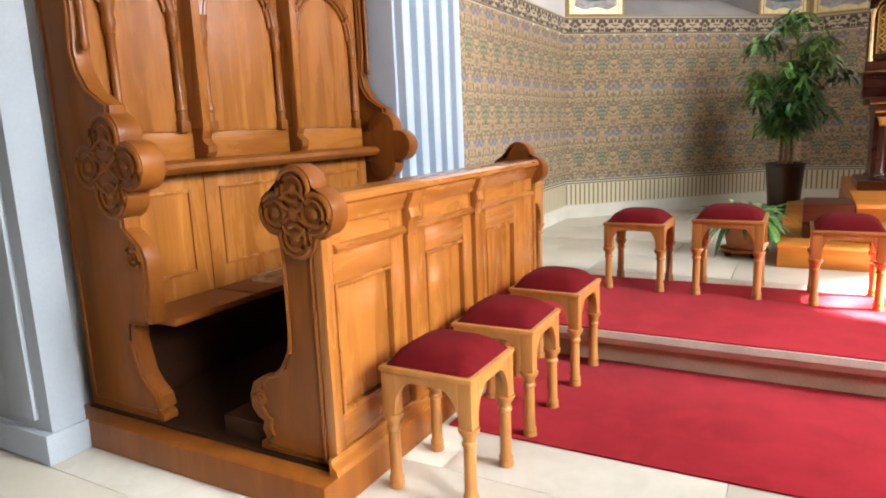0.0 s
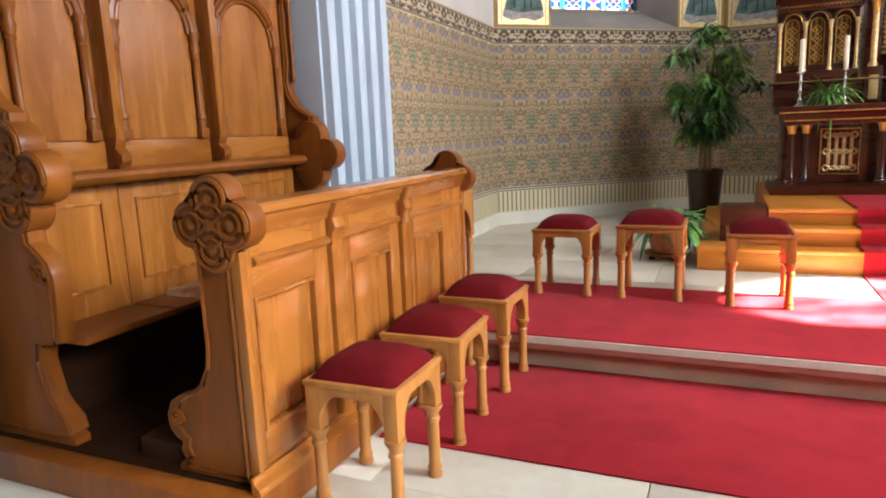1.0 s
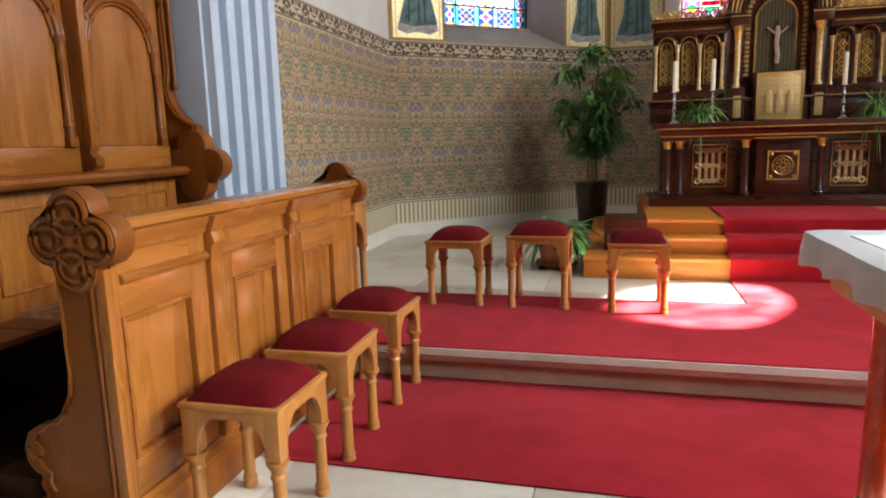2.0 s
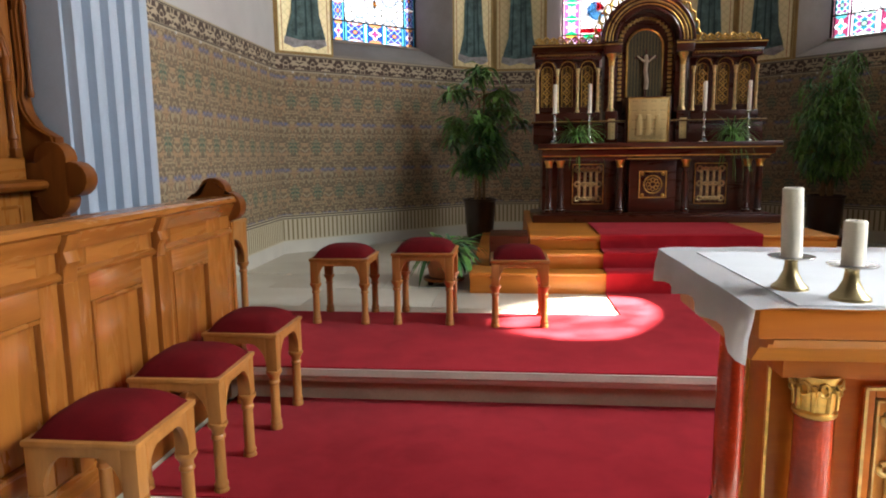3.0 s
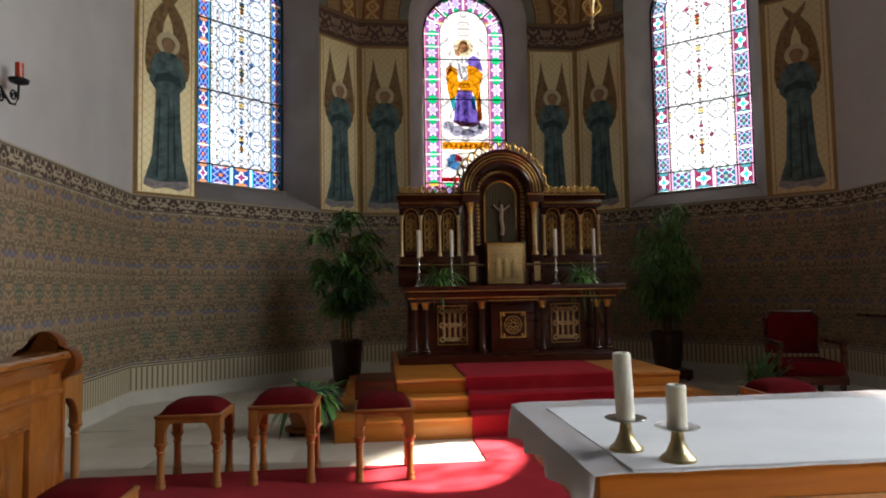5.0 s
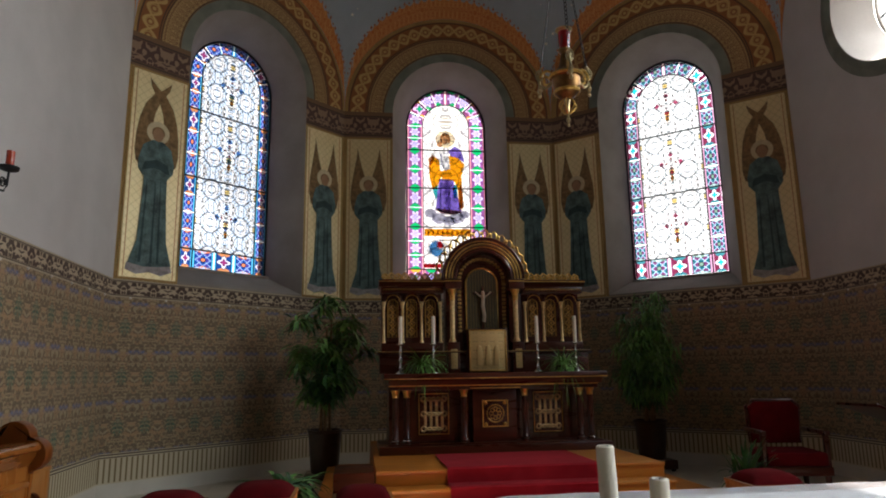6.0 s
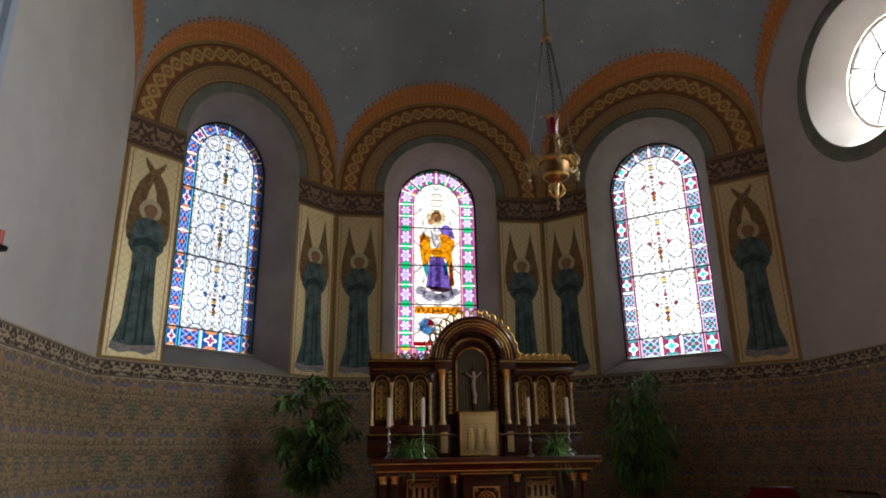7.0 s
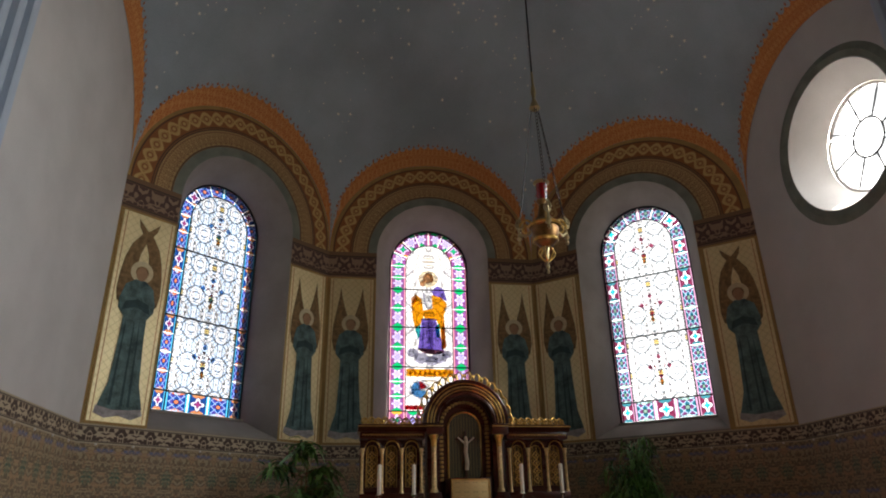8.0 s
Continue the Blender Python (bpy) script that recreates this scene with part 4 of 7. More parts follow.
def arch_window(name, deg, inner, bars, palette, field, label):
    at, rz = bay_pose(deg)
    GLASS_HW, GLASS_LOW = GLASS[deg]
    win = thing(name, at, label, "window", "", "structure", rz)
    y = GLASS_Y + 0.03
    base = BORDER_GLASS[palette]
    outer = GLASS_HW - 0.012
    # iron frame and bars
    n = 24
    loop = [(-outer, GLASS_LOW + 0.012)] + [(outer, GLASS_LOW + 0.012)] + arc(0, SPRING, outer, 0, 180, n)
    part("window_frame", tube([(a, y, b) for a, b in loop], 0.014, 6, None, True), LEAD, win)
    low = 2.725
    loop = [(-inner, low), (inner, low)] + arc(0, SPRING, inner, 0, 180, n)
    part("inner_bar", tube([(a, y, b) for a, b in loop], 0.0085, 6, None, True), LEAD, win)
    for z in bars + [low]:
        w = math.sqrt(max(0.0, outer ** 2 - max(0, z - SPRING) ** 2))
        part("saddle_bar", tube([(-w, y - 0.004, z), (w, y - 0.004, z)], 0.010, 6), LEAD, win)
    for sx in (-1, 1):
        part("mullion_bar", tube([(sx * inner, y, GLASS_LOW), (sx * inner, y, low)], 0.009, 6), LEAD, win)
        a = radians(90 - sx * 48)
        part("ray_bar", tube([(inner * math.cos(a), y, SPRING + inner * math.sin(a)), (outer * math.cos(a), y, SPRING + outer * math.sin(a))], 0.009, 6), LEAD, win)
    # border panes: a pale pane with coloured pieces leaded on to it
    def cell(x0, x1, z0, z1, kind):
        part("pane", flat([(x0, z0), (x1, z0), (x1, z1), (x0, z1)], y, y + 0.003), base[kind == "medal"], win)

    zs = sorted([low] + bars + [SPRING])
    for sx in (-1, 1):
        x0, x1 = sorted((sx * (inner + 0.008), sx * (outer - 0.008)))
        for i, (z0, z1) in enumerate(zip(zs, zs[1:])):
            k = max(1, round((z1 - z0) / 0.24))
            for j in range(k):
                cell(x0, x1, z0 + (z1 - z0) * j / k + 0.004, z0 + (z1 - z0) * (j + 1) / k - 0.004, "medal" if j == k - 1 and palette != "pink" else "flower")
        cell(x0, x1, GLASS_LOW + 0.02, low - 0.008, "medal")
    for a, b, k in ((-inner, -0.13, "flower"), (-0.13, 0.13, "medal"), (0.13, inner, "flower")):
        cell(a + 0.006, b - 0.006, GLASS_LOW + 0.02, low - 0.008, k)
    for i in range(8):
        a0, a1 = 180 * i / 8 + 0.6, 180 * (i + 1) / 8 - 0.6
        out = arc(0, SPRING, outer - 0.008, a0, a1, 5) + arc(0, SPRING, inner + 0.008, a1, a0, 5)
        part("pane", flat(out, y, y + 0.003), base[i in (1, 6)], win)
    # middle field
    zs = [low] + bars
    for a, b in zip(zs, zs[1:]):
        part("pane", flat([(-inner + 0.006, a + 0.006), (inner - 0.006, a + 0.006), (inner - 0.006, b - 0.006), (-inner + 0.006, b - 0.006)], y + 0.001, y + 0.005), field, win)
    out = [(-inner + 0.006, bars[-1] + 0.006), (inner - 0.006, bars[-1] + 0.006)] + arc(0, SPRING, inner - 0.006, 0, 180, 20)
    part("pane", flat(out, y + 0.001, y + 0.005), field, win)
    # a coloured cross in the middle of each stretch of a pale field
    if palette != "pink":
        for zc in [(a + b) / 2 for a, b in zip(zs, zs[1:])] + [SPRING - 0.02]:
            bm = bmesh.new()
            for q in range(4):
                a = math.pi / 2 * q
                for rr, m in ((0.075, 1), (0.15, 0)):
                    prism([(rr * 0.62 * math.cos(a), zc + rr * 0.62 * math.sin(a)), (rr * 0.85 * math.cos(a - 0.3), zc + rr * 0.85 * math.sin(a - 0.3)), (rr * 1.1 * math.cos(a), zc + rr * 1.1 * math.sin(a)), (rr * 0.85 * math.cos(a + 0.3), zc + rr * 0.85 * math.sin(a + 0.3))], y - 0.005, y - 0.003, "XZ", bm, 0, m)
            prism([(0, zc - 0.25), (0.028, zc - 0.21), (0, zc - 0.15), (-0.028, zc - 0.21)], y - 0.005, y - 0.003, "XZ", bm, 0, 2)
            part("coloured_cross", bm, [TINTS["azure"] if palette == "blue" else TINTS["rose"], TINTS["ruby"], TINTS["gold"]], win)
    sill = box(-GLASS_HW - 0.005, GLASS_HW + 0.005, GLASS_Y - 0.05, GLASS_Y + 0.05, GLASS_LOW - 0.03, GLASS_LOW + 0.006, 0.004)
    part("window_sill", sill, REVEAL, win)
    # glowing plane stands in for the sky and keeps the sun out
    bm = bmesh.new()
    quad(bm, [(-1.35, 0.85, 1.6), (1.35, 0.85, 1.6), (1.35, 0.85, 6.4), (-1.35, 0.85, 6.4)], 0)
    solid("backdrop", bm, DAY[deg], "bright sky outside the window", "sky", "structure", at, rz)
    return win


arch_window("window_1", 45, 0.41, [3.59, 4.43], "blue", GLASS_CLEAR, "arched stained glass window with blue border and pale field")
saint = arch_window("window_2", 0, 0.345, [3.34, 3.92, 4.50], "pink", GLASS_WHITE, "arched stained glass window with a robed figure and pink border")
arch_window("window_3", -45, 0.41, [3.59, 4.43], "rose", GLASS_EAST, "arched stained glass window with teal and rose border and pale field")

# plain coloured shapes of the figure in the middle window
FIG_Y = [GLASS_Y + 0.026]


def figure_pane(tone, *out):
    FIG_Y[0] -= 0.0008
    part("figure_pane", flat(out, FIG_Y[0], FIG_Y[0] + 0.003), TINTS[tone], saint)


def oval(cx, cz, rx, rz, n=16):
    return [(cx + rx * math.cos(2 * math.pi * k / n), cz + rz * math.sin(2 * math.pi * k / n)) for k in range(n)]


figure_pane("cream", *oval(-0.01, 4.675, 0.150, 0.135))
for cx, cz, r in ((-0.24, 3.545, 0.09), (-0.12, 3.47, 0.11), (0.03, 3.43, 0.10), (0.15, 3.48, 0.115), (0.26, 3.53, 0.075)):
    figure_pane("mist", *oval(cx, cz, r, r * 0.75, 14))
    figure_pane("white", *oval(cx - 0.006, cz + 0.012, r * 0.78, r * 0.52, 14))
figure_pane("violet", (-0.11, 4.06), (0.10, 4.04), (0.22, 3.56), (0.10, 3.52), (-0.05, 3.53), (-0.17, 3.59), (-0.13, 3.91))
figure_pane("lilac", (-0.03, 4.06), (0.04, 4.06), (0.065, 3.535), (-0.02, 3.535))
figure_pane("mist", (-0.10, 4.0), (-0.075, 4.02), (-0.085, 3.56), (-0.12, 3.58))
figure_pane("brown", (-0.16, 3.615), (0.21, 3.585), (0.215, 3.56), (0.10, 3.52), (-0.05, 3.53), (-0.165, 3.585))
figure_pane("gold", (-0.20, 4.42), (-0.11, 4.35), (-0.075, 4.10), (-0.13, 3.96), (-0.21, 3.89), (-0.25, 4.07), (-0.265, 4.27))
figure_pane("gold", (0.035, 4.42), (0.17, 4.39), (0.27, 4.29), (0.22, 4.10), (0.245, 3.63), (0.18, 3.59), (0.16, 3.91), (0.10, 4.04), (-0.07, 4.06), (-0.09, 4.18), (0.05, 4.21))
figure_pane("brown", (0.19, 3.61), (0.245, 3.63), (0.22, 4.02), (0.175, 3.90))
figure_pane("teal", (-0.21, 3.90), (-0.13, 3.97), (-0.14, 3.81), (-0.165, 3.73))
figure_pane("teal", (0.08, 3.93), (0.15, 3.99), (0.16, 3.77), (0.105, 3.77))
figure_pane("violet", (0.03, 4.49), (0.13, 4.565), (0.22, 4.51), (0.275, 4.31), (0.17, 4.385), (0.06, 4.41))
figure_pane("white", (-0.21, 4.47), (-0.09, 4.50), (0.03, 4.45), (0.045, 4.21), (-0.03, 4.18), (-0.075, 4.26), (-0.19, 4.33))
figure_pane("mist", (-0.10, 4.44), (-0.07, 4.45), (-0.035, 4.22), (-0.06, 4.22))
figure_pane("brown", (-0.275, 4.35), (-0.20, 4.43), (-0.18, 4.33), (-0.25, 4.24))
figure_pane("brown", *[(-0.012 + 0.080 * math.cos(q), 4.665 + 0.098 * math.sin(q)) for q in [radians(-35 + 25 * k) for k in range(11)]], *[(-0.02 + 0.050 * math.cos(q), 4.655 + 0.066 * math.sin(q)) for q in [radians(215 - 25 * k) for k in range(11)]])
figure_pane("skin", *oval(-0.02, 4.655, 0.050, 0.066))
figure_pane("skin", *oval(-0.10, 4.585, 0.045, 0.045, 12))
figure_pane("gold", (-0.335, 3.20), (0.335, 3.20), (0.335, 3.31), (-0.335, 3.31))
for k in range(9):
    x = -0.28 + 0.07 * k
    figure_pane("brown", (x - 0.014, 3.225), (x + 0.014, 3.225), (x + 0.014, 3.285), (x - 0.014, 3.285))
figure_pane("white", *oval(-0.15, 3.02, 0.155, 0.150, 20))
figure_pane("azure", *[p for p in oval(-0.15, 3.02, 0.120, 0.115, 24) if p[0] < -0.14 or p[1] < 3.02], (-0.15, 3.02))
figure_pane("ruby", (-0.15, 3.03), (-0.05, 3.03), (-0.06, 3.08), (-0.10, 3.12), (-0.15, 3.13))
figure_pane("white", (-0.24, 3.0), (-0.06, 3.0), (-0.07, 3.03), (-0.23, 3.03))
figure_pane("ruby", (-0.345, 2.74), (0.345, 2.74), (0.345, 2.80), (-0.345, 2.80))

# round window in the east wall
at, rz = bay_pose(-90)
cx, cz, r0, r1 = OCULUS
rose = thing("window_4", at, "round clear window with eight spokes and a plaster rim", "window", "", "structure", rz)
circle = lambda r, y, n=48: [(cx + r * math.cos(2 * math.pi * i / n), y, cz + r * math.sin(2 * math.pi * i / n)) for i in range(n)]
part("window_frame", tube(circle(r1 - 0.01, 0.36), 0.022, 8, None, True), PLASTER, rose)
part("inner_ring", tube(circle(0.21, 0.36, 32), 0.011, 6, None, True), LEAD, rose)
for k in range(8):
    a = math.pi / 4 * k + 0.2
    part("spoke", tube([(cx + 0.21 * math.cos(a), 0.36, cz + 0.21 * math.sin(a)), (cx + (r1 - 0.02) * math.cos(a), 0.36, cz + (r1 - 0.02) * math.sin(a))], 0.009, 6), LEAD, rose)
ring = bmesh.new()
outer, inner = circle(0.925, 0, 64), circle(0.78, 0, 64)
mid = circle(0.85, -0.02, 64)
for i in range(64):
    j = (i + 1) % 64
    quad(ring, [outer[i], outer[j], mid[j], mid[i]], 0).smooth = True
    quad(ring, [mid[i], mid[j], inner[j], inner[i]], 0).smooth = True
part("painted_rim", ring, ARCH_GREEN, rose, "grey-green painted rim")
pane = part("pane", prism([(p[0], p[2]) for p in circle(r1 - 0.015, 0.0, 32)], 0.368, 0.372, "XZ"), OLD_GLASS, rose, "uneven clear glass")


bm = bmesh.new()
quad(bm, [(-1.7, 0, -1.6), (1.7, 0, -1.6), (1.7, 0, 1.6), (-1.7, 0, 1.6)], 0)
solid("backdrop", bm, daylight("bright sky haze", (1.0, 0.98, 0.95), 0.55), "bright sky outside the round window", "sky", "structure", (6.9, 8.1, 6.7), -45)

# ---- painted figures between the windows: plain shapes ----


def painting(deg, cx, wide_wings):
    (ox, oy, _), rz = bay_pose(deg)
    m = pose(ox, oy, 0, 0, 0, rz)
    at = m @ Vector((cx, 0, 2.235))
    pic = thing("wall_painting", at, "painted robed figure with tall wings on a gold ground", "painting", "painted figures between the windows", "", rz)
    w, h = 0.635 * bay_half(deg) / 1.479, 2.25
    part("ground", box(-w / 2, w / 2, -0.006, 0.0, 0, h), DIAPER, pic)
    for x0, x1, z0, z1 in ((-w / 2, -w / 2 + 0.022, 0, h), (w / 2 - 0.022, w / 2, 0, h), (-w / 2 + 0.022, w / 2 - 0.022, 0, 0.022), (-w / 2 + 0.022, w / 2 - 0.022, h - 0.022, h)):
        part("border", box(x0, x1, -0.010, -0.004, z0, z1), OCHRE, pic)
    for x in (-w / 2 + 0.055, w / 2 - 0.062):
        part("rule", box(x, x + 0.007, -0.008, -0.004, 0.03, h - 0.03), RUST, pic)
    y = -0.009
    if wide_wings:
        # tall folded wings that cross over the head
        for sx in (-1, 1):
            out = [(0.02, 1.12), (0.13, 1.16), (0.215, 1.24), (0.235, 1.36), (0.225, 1.55), (0.20, 1.72), (0.15, 1.88), (0.06, 2.01), (-0.02, 2.07), (-0.12, 2.17), (-0.10, 2.08), (-0.04, 1.98), (0.005, 1.90), (0.045, 1.78), (0.06, 1.66), (0.04, 1.50)]
            part("wing", flat([(sx * a, b) for a, b in out], y, y + 0.004), WING, pic)
            y -= 0.002
    else:
        for sx in (-1, 1):
            out = [(0.02, 1.12), (0.13, 1.14), (0.215, 1.22), (0.245, 1.36), (0.235, 1.55), (0.20, 1.75), (0.165, 1.95), (0.15, 2.10), (0.125, 1.96), (0.085, 1.80), (0.04, 1.66), (0.02, 1.50)]
            part("wing", flat([(sx * a, b) for a, b in out], y, y + 0.004), WING, pic)
            y -= 0.002
    part("cloud", flat([(-0.24, 0.10), (-0.13, 0.06), (0.0, 0.09), (0.13, 0.06), (0.24, 0.11), (0.22, 0.17), (0.10, 0.20), (-0.10, 0.20), (-0.23, 0.17)], y, y + 0.004), CLOUD, pic)
    y -= 0.002
    part("halo", flat(arc(0, 1.58, 0.122, 0, 350, 24), y, y + 0.004), HALO, pic)
    y -= 0.003
    part("robe", flat([(-0.22, 0.17), (-0.06, 0.14), (0.08, 0.15), (0.225, 0.17), (0.16, 0.40), (0.13, 0.85), (0.125, 1.08), (0.185, 1.16), (0.19, 1.26), (0.15, 1.42), (0.055, 1.49), (-0.055, 1.49), (-0.15, 1.42), (-0.19, 1.26), (-0.185, 1.16), (-0.12, 1.08), (-0.125, 0.85), (-0.15, 0.40)], y, y + 0.005), TEAL, pic)
    for dx in (-0.085, 0.005, 0.06):
        part("fold", flat([(dx * 1.3 - 0.012, 0.18), (dx * 1.3 + 0.014, 0.18), (dx + 0.006, 0.95), (dx - 0.004, 1.06)], y - 0.002, y), TEAL_DEEP, pic)
    part("sleeve", flat([(-0.15, 1.14), (-0.02, 1.19), (0.02, 1.19), (0.15, 1.14), (0.12, 1.24), (0.0, 1.28), (-0.12, 1.24)], y - 0.004, y), TEAL_DEEP, pic)
    part("head", flat([(0.060 * math.cos(q), 1.555 + 0.074 * math.sin(q)) for q in [math.pi * k / 9 for k in range(18)]], y - 0.003, y), SKIN, pic)
    part("hair", flat(arc(0, 1.575, 0.070, -25, 205, 16), y - 0.0025, y - 0.0005), WING, pic)
    return pic


for deg in (45, 0, -45):
    for sx in (-1, 1):
        painting(deg, sx * (bay_half(deg) - 0.339), (deg, sx) in ((45, -1), (-45, 1)))

# ---- choir stall ----
stall = thing("choir_stall", (-2.69, 1.42, 0), "carved honey oak choir stall with panelled front and tall arcaded back", "choir stall")


def st(name, bm, mat, label="", smooth=False):
    return part(name, bm, mat, stall, label, smooth)


st("plinth", box(-1.30, 0.03, -0.035, 1.90, 0, 0.115, 0.008), OAK_SHADED)
st("floor_board", box(-1.25, -0.02, 0.05, 1.82, 0.115, 0.125), OAK_RECESS)
st("plinth_moulding", prism([(0.0, 0.115), (0.032, 0.115), (0.028, 0.135), (0.012, 0.15), (0.008, 0.17), (0.0, 0.17)], 0.03, 1.84, "XZ"), OAK_Y)
st("front_board", box(-0.05, -0.022, 0.11, 1.82, 0.12, 0.95), OAK)
cuts = [0.095, 0.558, 1.11, 1.82]
bays = [(0.118, 0.440), (0.678, 0.995), (1.225, 1.55)]
for i, (a, b) in enumerate(bays):
    lo, hi = cuts[i], cuts[i + 1]
    st("stile", box(-0.024, 0.0, lo + 0.004, a, 0.17, 0.93, 0.003), OAK)
    st("stile", box(-0.024, 0.0, b, hi - 0.004, 0.17, 0.93, 0.003), OAK)
    st("bottom_rail", box(-0.024, 0.0, a, b, 0.17, 0.285, 0.003), OAK_Y)
    st("middle_rail", box(-0.024, 0.0, a, b, 0.712, 0.93, 0.003), OAK_Y)
    for y0, y1, z0, z1 in ((a, a + 0.014, 0.285, 0.712), (b - 0.014, b, 0.285, 0.712), (a + 0.014, b - 0.014, 0.285, 0.299), (a + 0.014, b - 0.014, 0.698, 0.712)):
        st("panel_moulding", box(-0.020, 0.006, y0, y1, z0, z1, 0.004), OAK)
    st("panel", box(-0.026, -0.016, a + 0.014, b - 0.014, 0.299, 0.698, 0.004), OAK)
    st("string_moulding", prism([(-0.002, 0.805), (0.014, 0.810), (0.018, 0.822), (0.006, 0.835), (-0.002, 0.838)], lo + 0.03, hi - 0.03, "XZ"), OAK_Y)
for y in cuts[1:3]:
    st("front_pilaster", box(-0.02, 0.022, y - 0.036, y + 0.036, 0.17, 0.80, 0.006), OAK)
    out = [(0.0, 0.80), (0.022, 0.80), (0.026, 0.845), (0.040, 0.865), (0.030, 0.90), (0.044, 0.93), (0.052, 0.955), (0.0, 0.955)]
    bm = prism([(a, b) for a, b in out], y - 0.034, y + 0.034, "XZ", None, 0.004)
    st("bracket", bm, OAK)
out = [(-0.11, 0.955), (-0.115, 0.975), (-0.10, 0.992), (0.028, 0.994), (0.042, 0.984), (0.044, 0.966), (0.030, 0.956), (0.026, 0.938), (0.014, 0.920), (0.010, 0.900), (-0.03, 0.900), (-0.03, 0.955)]
st("top_rail", prism(out, 0.11, 1.82, "XZ", None, 0.002), OAK_Y)
st("book_shelf", box(-0.34, -0.05, 0.11, 1.82, 0.70, 0.72, 0.003), OAK_Y)


def carved_leaf(name, cx, cz, r, lobe, y0, y1, mat, carved):
    """A quatrefoil end knob with a raised rim and a carved knot."""
    out = quatrefoil(cx, cz, r, lobe)
    knob = st(name, prism(out, y0, y1, "XZ", None, 0.006), mat)
    if not carved:
        return knob
    rim = quatrefoil(cx, cz, r, lobe - 0.014)
    part("rim", tube([(a, y0 - 0.002, b) for a, b in rim], 0.0085, 6, None, True), mat, knob)
    for q in range(4):
        a = radians(90 * q)
        ox, oz = cx + r * math.cos(a), cz + r * math.sin(a)
        ring = [(ox + 0.52 * lobe * math.cos(t), y0 - 0.003, oz + 0.52 * lobe * math.sin(t)) for t in [2 * math.pi * i / 14 for i in range(14)]]
        part("carved_ring", tube(ring, 0.0075, 6, None, True), mat, knob)
        part("carved_bud", lathe([(0.002, 0.0), (0.014, 0.003), (0.018, 0.009), (0.010, 0.016), (0.002, 0.018)], 10, None, (0, 0, 0)), mat, knob).matrix_basis = pose(ox, y0 + 0.004, oz, 90)
    for s in (-1, 1):
        knot = []
        for i in range(17):
            t = -1 + 2 * i / 16
            knot.append((cx + s * 0.9 * r * math.sin(t * math.pi) * 0.7, y0 - 0.004, cz + t * r * 1.0))
        part("carved_strand", tube(knot, 0.0075, 6), mat, knob)
    part("boss", lathe([(0.002, 0.0), (0.022, 0.004), (0.02, 0.012), (0.008, 0.020), (0.002, 0.021)], 12), mat, knob).matrix_basis = pose(cx, y0 + 0.002, cz, 90)
    return knob


FRONT_END = [(-0.026, 0.12), (-0.026, 0.87), (-0.164, 0.87), (-0.164, 0.56), (-0.174, 0.49), (-0.207, 0.43), (-0.252, 0.395), (-0.297, 0.385), (-0.337, 0.36), (-0.357, 0.31), (-0.352, 0.265), (-0.327, 0.235), (-0.304, 0.225), (-0.314, 0.195), (-0.297, 0.165), (-0.327, 0.145), (-0.327, 0.12)]
BACK_END = [(-1.25, 0.12), (-1.25, 2.5), (-1.02, 2.5), (-1.02, 2.30), (-0.96, 2.24), (-0.93, 2.15), (-0.97, 2.05), (-1.035, 2.0), (-1.05, 1.93), (-1.045, 1.62), (-1.06, 1.50), (-1.045, 1.43), (-1.00, 1.36), (-0.93, 1.315), (-0.90, 1.30), (-0.90, 0.86), (-0.865, 0.835), (-0.825, 0.80), (-0.803, 0.75), (-0.803, 0.68), (-0.815, 0.53), (-0.82, 0.505), (-0.915, 0.50), (-0.93, 0.43), (-0.90, 0.30), (-0.87, 0.26), (-0.825, 0.22), (-0.815, 0.175), (-0.84, 0.165), (-0.815, 0.15), (-0.815, 0.12)]


def inset(out, cx, cz, k, d):
    return [(cx + (a - cx) * k, cz + (b - cz) * d) for a, b in out]


